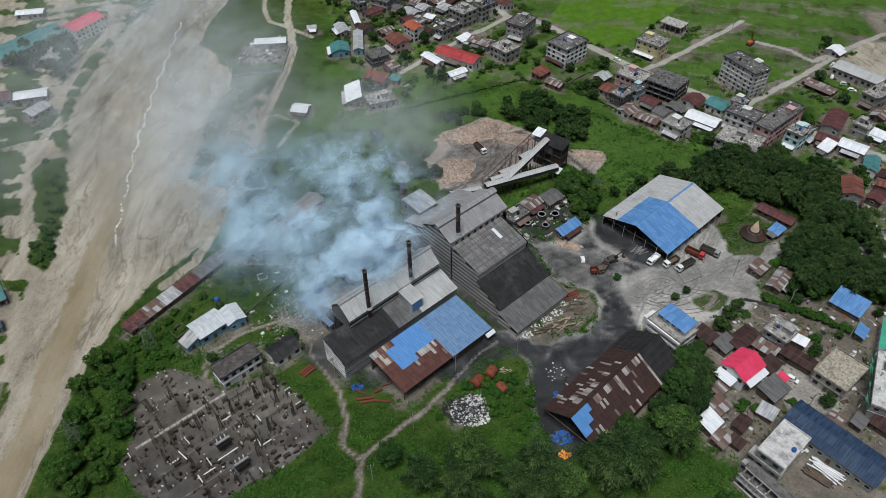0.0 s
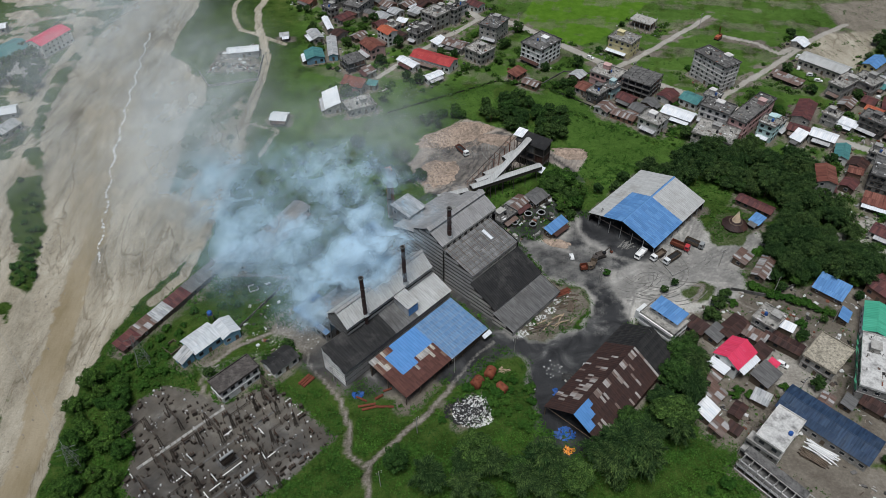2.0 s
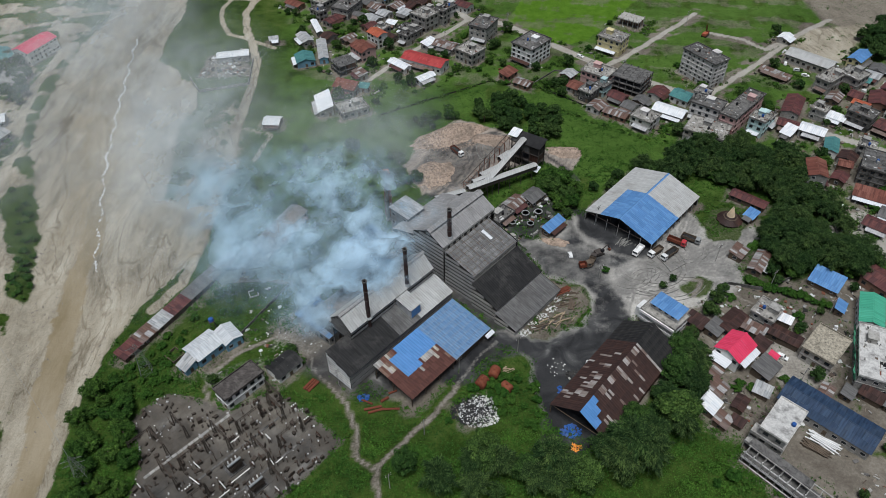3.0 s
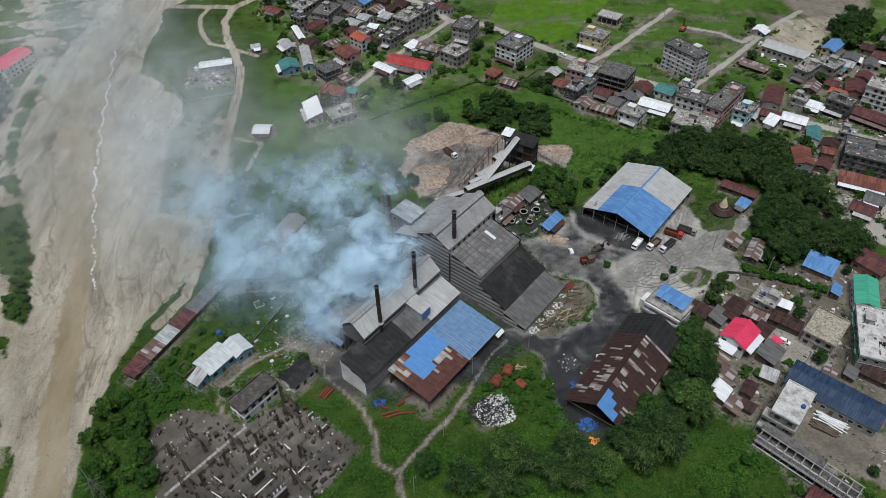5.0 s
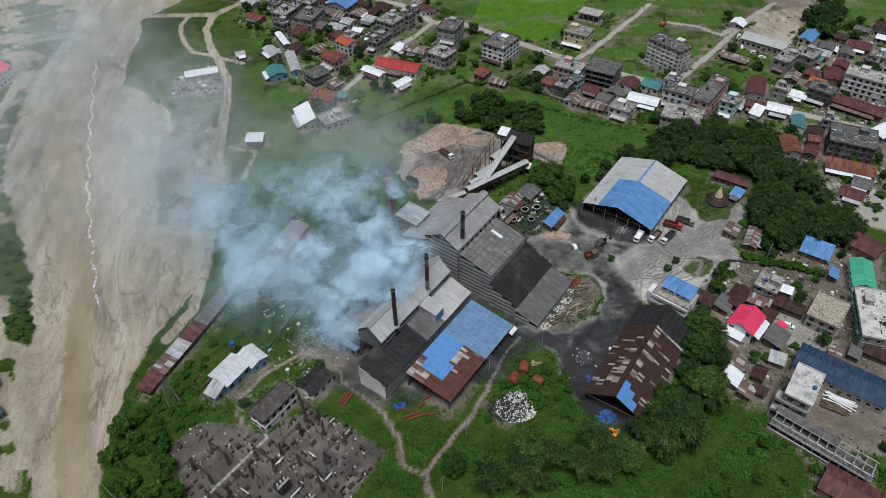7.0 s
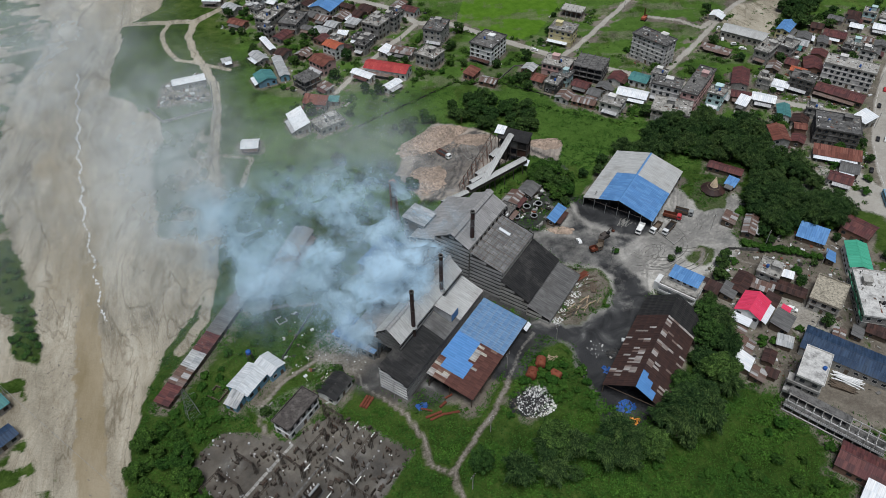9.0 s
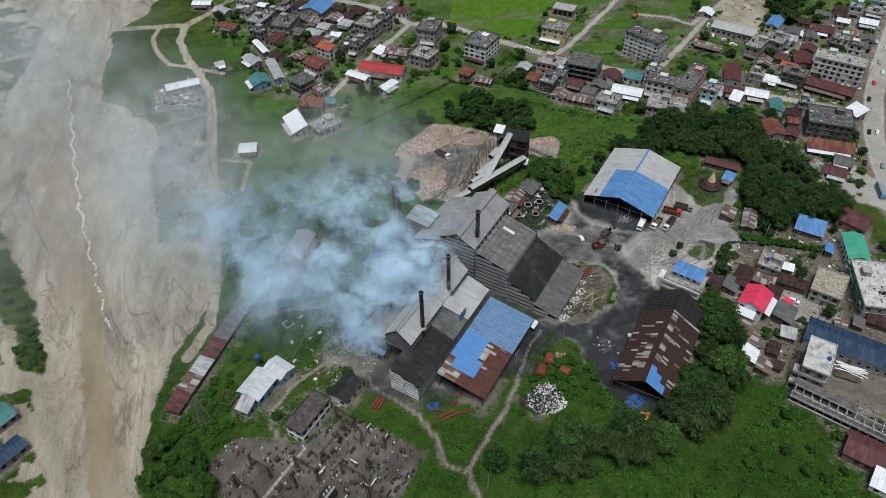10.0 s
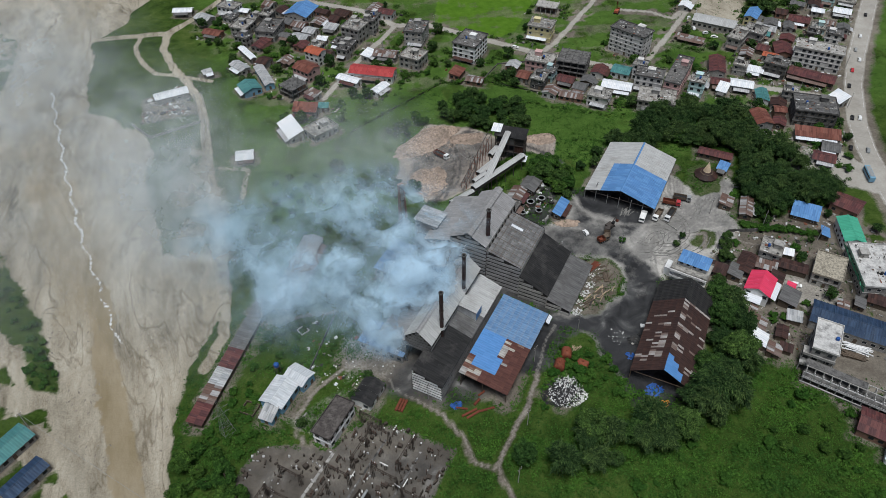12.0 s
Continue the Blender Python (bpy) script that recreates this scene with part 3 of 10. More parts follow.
        at.data.foreach_set("color", np.stack([*trio, np.ones(len(px))], 1).ravel())
    me.materials.append(ground_material())
    return tagged(new("ground", me), "valley floor of grass, river sand, coal-black yard and dirt roads", "ground", kind="structure")


def ground_material():
    m, nt, p = nodes_of("ground", 0.95)
    p.inputs["Specular IOR Level"].default_value = 0.02
    tc = nt.nodes.new("ShaderNodeTexCoord")
    o = tc.outputs["Object"]
    big, mid, fine = noise_node(nt, 0.018, 6, 0.65, o), noise_node(nt, 0.16, 6, 0.7, o), noise_node(nt, 1.1, 6, 0.75, o)
    mp = nt.nodes.new("ShaderNodeMapping")
    mp.inputs["Scale"].default_value = (1.0, 0.26, 1.0)
    mp.inputs["Rotation"].default_value = (0, 0, radians(-6))
    nt.links.new(o, mp.inputs["Vector"])
    flow = noise_node(nt, 0.09, 8, 0.66, mp.outputs["Vector"])
    gmix = math_node(nt, "ADD", math_node(nt, "MULTIPLY", big.outputs["Fac"], 0.4), math_node(nt, "ADD", math_node(nt, "MULTIPLY", mid.outputs["Fac"], 0.35), math_node(nt, "MULTIPLY", fine.outputs["Fac"], 0.25)))
    grass = ramp(nt, gmix, [(0.36, (0.011, 0.022, 0.005)), (0.45, (0.028, 0.052, 0.01)), (0.53, (0.052, 0.085, 0.017)), (0.6, (0.09, 0.115, 0.032)), (0.7, (0.14, 0.13, 0.065))]).outputs["Color"]
    fieldc = ramp(nt, mid.outputs["Fac"], [(0.35, (0.06, 0.128, 0.012)), (0.65, (0.092, 0.178, 0.019))]).outputs["Color"]
    lushc = ramp(nt, gmix, [(0.38, (0.036, 0.075, 0.013)), (0.6, (0.085, 0.15, 0.03))]).outputs["Color"]
    vor = nt.nodes.new("ShaderNodeTexVoronoi")
    vor.inputs["Scale"].default_value = 0.55
    nt.links.new(o, vor.inputs["Vector"])
    streak = noise_node(nt, 1.3, 6, 0.75, o)
    curl = noise_node(nt, 0.07, 8, 0.62, mp.outputs["Vector"])
    curl.inputs["Distortion"].default_value = 1.6
    smix = math_node(nt, "ADD", math_node(nt, "MULTIPLY", flow.outputs["Fac"], 0.45), math_node(nt, "ADD", math_node(nt, "MULTIPLY", streak.outputs["Fac"], 0.2), math_node(nt, "MULTIPLY", curl.outputs["Fac"], 0.35)))
    sandc = ramp(nt, smix, [(0.38, (0.17, 0.147, 0.11)), (0.45, (0.268, 0.236, 0.18)), (0.5, (0.334, 0.297, 0.23)), (0.55, (0.39, 0.35, 0.277)), (0.63, (0.475, 0.435, 0.355))]).outputs["Color"]
    # braided rivulets, bars and wheel lines: thin darker threads along the flow, then grit
    for scale, width, tone, warp in ((0.035, 0.014, 0.66, 1.2), (0.1, 0.014, 0.8, 1.2), (0.3, 0.02, 0.88, 0.8)):
        thread = noise_node(nt, scale, 4, 0.55, mp.outputs["Vector"])
        thread.inputs["Distortion"].default_value = warp
        off = math_node(nt, "ABSOLUTE", math_node(nt, "SUBTRACT", thread.outputs["Fac"], 0.5))
        sandc = mix(nt, 1.0, sandc, ramp(nt, off, [(0.0, (tone, tone * 0.97, tone * 0.93)), (width, (1, 1, 1))]).outputs["Color"], "MULTIPLY")
    grit = noise_node(nt, 2.4, 3, 0.8, o)
    sandc = mix(nt, math_node(nt, "MULTIPLY", flow.outputs["Fac"], 1.3, True), sandc, mix(nt, 1.0, sandc, ramp(nt, grit.outputs["Fac"], [(0.36, (0.8, 0.79, 0.77)), (0.5, (1, 1, 1)), (0.66, (1.14, 1.13, 1.1))]).outputs["Color"], "MULTIPLY"))
    stones = ramp(nt, vor.outputs["Distance"], [(0.08, (1.15, 1.14, 1.12)), (0.2, (1, 1, 1))]).outputs["Color"]
    sandc = mix(nt, 0.6, sandc, mix(nt, 1.0, sandc, stones, "MULTIPLY"))
    waterc = ramp(nt, flow.outputs["Fac"], [(0.35, (0.22, 0.175, 0.105)), (0.65, (0.33, 0.275, 0.19))]).outputs["Color"]
    yardc = ramp(nt, gmix, [(0.38, (0.17, 0.162, 0.15)), (0.5, (0.34, 0.322, 0.292)), (0.6, (0.54, 0.51, 0.46))]).outputs["Color"]
    wave = nt.nodes.new("ShaderNodeTexNoise")
    wave.inputs["Scale"].default_value, wave.inputs["Detail"].default_value, wave.inputs["Distortion"].default_value = 0.11, 6.0, 0.7
    nt.links.new(o, wave.inputs["Vector"])
    coalc = ramp(nt, wave.outputs["Fac"], [(0.36, (0.028, 0.028, 0.029)), (0.5, (0.046, 0.046, 0.047)), (0.62, (0.085, 0.084, 0.082)), (0.72, (0.22, 0.215, 0.205))]).outputs["Color"]
    roadc = ramp(nt, gmix, [(0.38, (0.26, 0.235, 0.2)), (0.6, (0.42, 0.395, 0.35))]).outputs["Color"]
    dirtc = ramp(nt, gmix, [(0.36, (0.07, 0.058, 0.046)), (0.5, (0.155, 0.134, 0.108)), (0.64, (0.285, 0.255, 0.21))]).outputs["Color"]
    pilec = ramp(nt, gmix, [(0.38, (0.2, 0.17, 0.145)), (0.5, (0.34, 0.29, 0.245)), (0.62, (0.46, 0.41, 0.35))]).outputs["Color"]
    at = []
    for name in ("soil_a", "soil_b", "soil_c"):
        a = nt.nodes.new("ShaderNodeAttribute")
        a.attribute_name = name
        s = nt.nodes.new("ShaderNodeSeparateColor")
        nt.links.new(a.outputs["Color"], s.inputs["Color"])
        at.append(s.outputs)

    def edge(sock, crisp=2.2):
        """Break the border of a patch with noise."""
        mid_only = math_node(nt, "MULTIPLY", math_node(nt, "MULTIPLY", sock, math_node(nt, "SUBTRACT", 1.0, sock)), 3.6)
        n = math_node(nt, "MULTIPLY", math_node(nt, "SUBTRACT", fine.outputs["Fac"], 0.5), mid_only)
        v = math_node(nt, "ADD", math_node(nt, "SUBTRACT", sock, 0.5), n)
        v = math_node(nt, "ADD", math_node(nt, "MULTIPLY", v, crisp), 0.5, True)
        return math_node(nt, "MULTIPLY", v, math_node(nt, "MULTIPLY", sock, 8.0, True), True)

    c = grass
    for sock, col, crisp in ((at[2][2], lushc, 1.5), (at[2][0], fieldc, 2.5), (at[1][2], dirtc, 1.8), (at[0][0], sandc, 2.4), (at[2][1], pilec, 2.0), (at[1][0], yardc, 1.6), (at[1][1], coalc, 1.3), (at[0][2], roadc, 2.0), (at[0][1], waterc, 2.4)):
        c = mix(nt, edge(sock, crisp), c, col)
    nt.links.new(c, p.inputs["Base Color"])
    rough = math_node(nt, "SUBTRACT", 0.95, math_node(nt, "MULTIPLY", at[0][1], 0.45))
    nt.links.new(rough, p.inputs["Roughness"])
    h = math_node(nt, "ADD", fine.outputs["Fac"], math_node(nt, "MULTIPLY", mid.outputs["Fac"], 2.0))
    bump(nt, p, h, 0.6, 0.5)
    return m




def gz(x, y):
    return float(ground_height(np.array([float(x)]), np.array([float(y)]))[0])

# ---- building blocks ----
def box(bm, x0, x1, y0, y1, z0, z1):
    v = [bm.verts.new(c) for c in ((x0, y0, z0), (x1, y0, z0), (x1, y1, z0), (x0, y1, z0), (x0, y0, z1), (x1, y0, z1), (x1, y1, z1), (x0, y1, z1))]
    return [bm.faces.new([v[i] for i in f]) for f in ((3, 2, 1, 0), (4, 5, 6, 7), (0, 1, 5, 4), (1, 2, 6, 5), (2, 3, 7, 6), (3, 0, 4, 7))]


def prism(bm, outline, z0, z1):
    a = [bm.verts.new((x, y, z0)) for x, y in outline]
    b = [bm.verts.new((x, y, z1)) for x, y in outline]
    bm.faces.new(a[::-1])
    bm.faces.new(b)
    n = len(a)
    for i in range(n):
        bm.faces.new((a[i], a[(i + 1) % n], b[(i + 1) % n], b[i]))


def slab(bm, a, b, c, d, t):
    """A thick quad: corners in order, thickness t downwards."""
    top = [Vector(p) for p in (a, b, c, d)]
    v = [bm.verts.new(p) for p in top] + [bm.verts.new(p - Vector((0, 0, t))) for p in top]
    for f in ((0, 1, 2, 3), (7, 6, 5, 4), (0, 4, 5, 1), (1, 5, 6, 2), (2, 6, 7, 3), (3, 7, 4, 0)):
        bm.faces.new([v[i] for i in f])


def rod(bm, a, b, r, r2=None, n=8):
    a, b = Vector(a), Vector(b)
    d = (b - a).normalized()
    s = d.orthogonal().normalized()
    t = d.cross(s)
    r2 = r if r2 is None else r2
    ra = [bm.verts.new(a + (s * math.cos(k * 2 * math.pi / n) + t * math.sin(k * 2 * math.pi / n)) * r) for k in range(n)]
    rb = [bm.verts.new(b + (s * math.cos(k * 2 * math.pi / n) + t * math.sin(k * 2 * math.pi / n)) * r2) for k in range(n)]
    bm.faces.new(ra[::-1])
    bm.faces.new(rb)
    for k in range(n):
        bm.faces.new((ra[k], ra[(k + 1) % n], rb[(k + 1) % n], rb[k]))


def sheets(bm, a, b, c, d, rnd, width=1.1, length=3.2, lift=0.05, skip=None):
    """Roofing sheets laid over the quad a-b (low edge) to d-c (high edge), each a thin plate of its own."""
    a, b, c, d = (Vector(p) for p in (a, b, c, d))
    nu = max(1, round((b - a).length / width))
    nv = max(1, round((d - a).length / length))
    up = (b - a).cross(d - a).normalized()
    if up.z < 0:
        up = -up

    def at(u, v):
        return (a * (1 - u) + b * u) * (1 - v) + (d * (1 - u) + c * u) * v
    for i in range(nu):
        for j in range(nv):
            if skip and skip(i / nu, j / nv):
                continue
            o = up * (lift * (0.5 + 0.5 * (i % 2)) + rnd.uniform(0, 0.04) + 0.02 * j)
            over = 0.0 if j == nv - 1 else 0.06
            q = [at(i / nu, max(0, j / nv - over)) + o + up * 0.0, at((i + 1) / nu, max(0, j / nv - over)) + o, at((i + 1) / nu, (j + 1) / nv) + o + up * -0.02, at(i / nu, (j + 1) / nv) + o - up * 0.02]
            v = [bm.verts.new(p) for p in q] + [bm.verts.new(p - up * 0.03) for p in q]
            for f in ((0, 1, 2, 3), (7, 6, 5, 4), (0, 4, 5, 1), (1, 5, 6, 2), (2, 6, 7, 3), (3, 7, 4, 0)):
                bm.faces.new([v[k] for k in f])


def part(name, bm, material, parent, label="", kind=""):
    me = bpy.data.meshes.new(name)
    bm.normal_update()
    bm.to_mesh(me)
    bm.free()
    for m in (material if isinstance(material, (list, tuple)) else [material]):
        me.materials.append(m)
    ob = new(name, me)
    ob.parent = parent
    if not kind and ("roof" in name or name == "ridge_vent") and len(me.polygons) > 20:
        kind = "stuff"
    return tagged(ob, label, kind=kind)


def shared(name, me, parent, m):
    """One more object on a mesh that others use too."""
    ob = new(name, me)
    ob.parent = parent
    ob.matrix_local = m
    return ob


def anchor(name, x, y, rot=0.0, z=None):
    ob = new(name)
    ob.matrix_world = pose(x, y, gz(x, y) if z is None else z, 0, 0, rot)
    return ob


WINDOW_MESH = {}


def window_mesh(w, h, frame_mat="white_paint"):
    """A window frame that juts from the wall, in one piece, and its pane."""
    key = (round(w, 1), round(h, 1), frame_mat)
    if key not in WINDOW_MESH:
        bm = bmesh.new()
        f = 0.1
        o = [(-w / 2, 0), (w / 2, 0), (w / 2, h), (-w / 2, h)]
        i = [(-w / 2 + f, f), (w / 2 - f, f), (w / 2 - f, h - f), (-w / 2 + f, h - f)]
        ring = [[bm.verts.new((x, y, z)) for x, z in pts] for pts, y in ((o, 0.03), (o, -0.1), (i, -0.1), (i, 0.03))]
        for a, b in zip(ring, ring[1:] + ring[:1]):
            for k in range(4):
                bm.faces.new((a[k], a[(k + 1) % 4], b[(k + 1) % 4], b[k]))
        bmesh.ops.recalc_face_normals(bm, faces=bm.faces[:])
        me = bpy.data.meshes.new("window")
        bm.to_mesh(me)
        bm.free()
        me.materials.append(MAT[frame_mat])
        bm = bmesh.new()
        box(bm, -w / 2 + f + 0.002, w / 2 - f - 0.002, -0.05, 0.02, f + 0.002, h - f - 0.002)
        pane = bpy.data.meshes.new("pane")
        bm.to_mesh(pane)
        bm.free()
        pane.materials.append(MAT["glass_dark"])
        bm = bmesh.new()
        bm.from_mesh(me)
        k = len(bm.faces)
        bm.from_mesh(pane)
        bm.faces.ensure_lookup_table()
        for f in bm.faces[k:]:
            f.material_index = 1
        whole = bpy.data.meshes.new("window")
        bm.to_mesh(whole)
        bm.free()
        whole.materials.append(MAT[frame_mat])
        whole.materials.append(MAT["glass_dark"])
        WINDOW_MESH[key] = (me, pane, whole)
    return WINDOW_MESH[key]


def door_mesh():
    if "door" not in WINDOW_MESH:
        bm = bmesh.new()
        box(bm, -0.55, 0.55, -0.05, 0.03, 0, 2.05)
        for r in ((-0.65, -0.55, 0, 2.15), (0.55, 0.65, 0, 2.15), (-0.55, 0.55, 2.05, 2.15)):
            box(bm, r[0], r[1], -0.1, 0.03, r[2], r[3])
        me = bpy.data.meshes.new("door")
        bm.to_mesh(me)
        bm.free()
        me.materials.append(MAT["timber"])
        WINDOW_MESH["door"] = me
    return WINDOW_MESH["door"]


def openings(ob, w, d, storeys, sh, rnd, frame_mat, base=0.0, every=3.0, rot=0.0, y=0.0):
    """Windows on all four sides and a door."""
    for side, (length, off, turn) in enumerate(((w, d / 2, 0), (d, w / 2, 90), (w, d / 2, 180), (d, w / 2, 270))):
        if y > 195 and math.sin(radians(rot + turn - 90)) > 0.05:
            continue
        n = max(1, int(length // every))
        for s in range(storeys):
            for k in range(n):
                u = (k + 0.5) / n * length - length / 2
                m = pose(0, 0, 0, 0, 0, turn) @ pose(u, -off, base + s * sh, 0, 0, 0)
                if s == 0 and k == n // 2 and side in (0, 1):
                    shared("door", door_mesh(), ob, m)
                elif rnd.random() < 0.8:
                    frame_me, pane_me, whole = window_mesh(1.7 if sh > 2.6 else 1.15, 1.45 if sh > 2.6 else 1.0, frame_mat)
                    if y > 290:
                        shared("window", whole, ob, m @ pose(0, 0, sh * 0.32))
                    else:
                        shared("pane", pane_me, shared("window", frame_me, ob, m @ pose(0, 0, sh * 0.32)), Matrix())


FOOTPRINTS = []


def footprint(x, y, w, d, rot):
    FOOTPRINTS.append((x, y, w, d, math.cos(radians(rot)), math.sin(radians(rot))))


def house(x, y, w, d, rot, h, roof, roof_mat, wall_mat, storeys, label, category="house", pitch=0.32, name="house", over=0.5, every=3.0, clutter=True):
    """A building of its own: walls, storey bands, roof, windows, doors and roof clutter."""
    rnd = random.Random(int(x * 131 + y * 17))
    ob = tagged(anchor(name, x, y, rot), label, category)
    footprint(x, y, w, d, rot)
    sh = h / storeys
    W, R = MAT[wall_mat], MAT[roof_mat]
    if roof == "frame":
        bm = bmesh.new()
        nx, ny = max(2, round(w / 4) + 1), max(2, round(d / 4) + 1)
        box(bm, -0.18, 0.18, -0.18, 0.18, -0.5, h + 0.9)
        first = part("column", bm, W, ob)
        for i in range(nx):
            for j in range(ny):
                cx, cy = -w / 2 + 0.3 + i * (w - 0.6) / (nx - 1), -d / 2 + 0.3 + j * (d - 0.6) / (ny - 1)
                if i == 0 and j == 0:
                    first.matrix_local = pose(cx, cy, 0)
                else:
                    shared("column", first.data, ob, pose(cx, cy, rnd.uniform(-0.3, 0.3)))
        for s in range(storeys):
            bm = bmesh.new()
            box(bm, -w / 2, w / 2, -d / 2, d / 2, (s + 1) * sh - 0.25, (s + 1) * sh)
            for side in (-1, 1):
                box(bm, -w / 2 - 0.05, w / 2 + 0.05, side * d / 2 - 0.15, side * d / 2 + 0.15, (s + 1) * sh - 0.5, (s + 1) * sh - 0.26)
            part("floor_slab", bm, R if s == storeys - 1 else W, ob)
        bm = bmesh.new()
        for s in range(storeys):
            box(bm, -w / 2 + 0.8, w / 2 - 0.8, 0.0, d / 2 - 0.8, s * sh, s * sh + sh - 0.3)
        part("inner_wall", bm, MAT["brick"], ob)
        return ob
    bm = bmesh.new()
    t = 0.25
    if roof == "flat":
        box(bm, -w / 2, w / 2, -d / 2, d / 2, -0.6, h)
    elif roof == "gable":
        rise = pitch * d / 2
        box(bm, -w / 2, w / 2, -d / 2, d / 2, -0.6, h)
        for sx in (-1, 1):
            v = [bm.verts.new((sx * w / 2, yy, zz)) for yy, zz in ((-d / 2, h), (d / 2, h), (0, h + rise))]
            bm.faces.new(v if sx > 0 else v[::-1])
    else:
        rise = pitch * d
        v = [bm.verts.new(p) for p in ((-w / 2, -d / 2, -0.6), (w / 2, -d / 2, -0.6), (w / 2, d / 2, -0.6), (-w / 2, d / 2, -0.6), (-w / 2, -d / 2, h), (w / 2, -d / 2, h), (w / 2, d / 2, h + rise), (-w / 2, d / 2, h + rise))]
        for f in ((3, 2, 1, 0), (4, 5, 6, 7), (0, 1, 5, 4), (1, 2, 6, 5), (2, 3, 7, 6), (3, 0, 4, 7)):
            bm.faces.new([v[i] for i in f])
    part("wall", bm, W, ob)
    openings(ob, w, d, storeys, sh, rnd, rnd.choice(("timber", "weathered_paint", "concrete_dark")), every=every, rot=rot, y=y)
    if y > 190 and x > -90 and rnd.random() < 0.6:
        # sheet awning along one side
        l, off = w * rnd.uniform(0.35, 0.48), rnd.uniform(-0.1, 0.1) * w
        side = -1 if math.cos(radians(rot)) > 0 else 1
        bm = bmesh.new()
        slab(bm, (off - l, side * (d / 2 + 2.4), 2.1), (off + l, side * (d / 2 + 2.4), 2.1), (off + l, side * (d / 2 + 0.02), 2.75), (off - l, side * (d / 2 + 0.02), 2.75), 0.06)
        bmesh.ops.recalc_face_normals(bm, faces=bm.faces[:])
        part("awning", bm, MAT[rnd.choice(("tin", "tin_old", "tin_maroon", "tin_rust", "tin_white", "tin_soot"))], ob)
    if roof == "flat":
        for s in range(1, storeys):
            bm = bmesh.new()
            z, e = s * sh, 0.2
            prism(bm, [(-w / 2 - e, -d / 2 - e), (w / 2 + e, -d / 2 - e), (w / 2 + e, d / 2 + e), (-w / 2 - e, d / 2 + e)], z - 0.12, z + 0.1)
            part("storey_ledge", bm, W, ob)
        bm = bmesh.new()
        box(bm, -w / 2 - over, w / 2 + over, -d / 2 - over, d / 2 + over, h, h + 0.2)
        part("roof", bm, R, ob)
        bm = bmesh.new()
        p, e = 0.8, over - 0.02
        box(bm, -w / 2 - e, w / 2 + e, -d / 2 - e, -d / 2 - e + 0.18, h + 0.2, h + p)
        box(bm, -w / 2 - e, w / 2 + e, d / 2 + e - 0.18, d / 2 + e, h + 0.2, h + p)
        box(bm, -w / 2 - e, -w / 2 - e + 0.18, -d / 2 - e + 0.18, d / 2 + e - 0.18, h + 0.2, h + p)
        box(bm, w / 2 + e - 0.18, w / 2 + e, -d / 2 - e + 0.18, d / 2 + e - 0.18, h + 0.2, h + p)
        part("parapet", bm, R, ob)
        if clutter:
            bm = bmesh.new()
            cx, cy = rnd.uniform(-0.25, 0.25) * w, rnd.uniform(0.05, 0.3) * d
            sx, sy = min(1.8, w * 0.2), min(1.5, d * 0.2)
            box(bm, cx - sx, cx + sx, cy - sy, cy + sy, h + 0.2, h + 2.5)
            box(bm, cx - sx - 0.3, cx + sx + 0.3, cy - sy - 0.3, cy + sy + 0.3, h + 2.5, h + 2.65)
            part("stair_head", bm, W, ob)
            for k in range(rnd.randint(1, 2)):
                bm = bmesh.new()
                tx, ty = -cx + rnd.uniform(-1, 1), -cy * 0.5 + k * 1.6
                rod(bm, (tx, ty, h + 0.2), (tx, ty, h + 1.5), 0.6, 0.58, 12)
                rod(bm, (tx, ty, h + 1.5), (tx, ty, h + 1.75), 0.58, 0.2, 12)
                part("water_tank", bm, MAT[rnd.choice(("tank_black", "tank_black", "steel_grey", "tarp_blue"))], ob)
            bm = bmesh.new()
            for k in range(16):
                qx, qy = rnd.uniform(-w / 2, w / 2), rnd.uniform(-d / 2, d / 2)
                rod(bm, (qx, qy, h + 0.2), (qx + rnd.uniform(-0.1, 0.1), qy, h + rnd.uniform(0.9, 1.7)), 0.1, n=4)
            part("reinforcing_bar", bm, MAT["steel_dark"], ob, kind="stuff")
            bm = bmesh.new()
            for k in range(int(6 + w * d / 9)):
                qx, qy, a, e = rnd.uniform(-w / 2, w / 2), rnd.uniform(-d / 2, d / 2), rnd.uniform(0.15, 0.9), rnd.uniform(0.1, 0.5)
                box(bm, qx - a, qx + a, qy - e, qy + e, h + 0.21, h + 0.24 + rnd.uniform(0, 0.5) ** 2)
            part("roof_litter", bm, JUNK, ob, "boards, sheets and scrap left on the roof", kind="stuff")
    elif roof == "gable":
        rise = pitch * d / 2
        oh = over * rise / (d / 2)
        bm = bmesh.new()
        sheets(bm, (-w / 2 - over, -d / 2 - over, h - oh + 0.08), (w / 2 + over, -d / 2 - over, h - oh + 0.08), (w / 2 + over, 0, h + rise + 0.08), (-w / 2 - over, 0, h + rise + 0.08), rnd)
        sheets(bm, (w / 2 + over, d / 2 + over, h - oh + 0.08), (-w / 2 - over, d / 2 + over, h - oh + 0.08), (-w / 2 - over, 0, h + rise + 0.08), (w / 2 + over, 0, h + rise + 0.08), rnd)
        part("roof", bm, R, ob)
        bm = bmesh.new()
        slab(bm, (-w / 2 - over - 0.05, -0.3, h + rise + 0.13), (w / 2 + over + 0.05, -0.3, h + rise + 0.13), (w / 2 + over + 0.05, 0, h + rise + 0.26), (-w / 2 - over - 0.05, 0, h + rise + 0.26), 0.04)
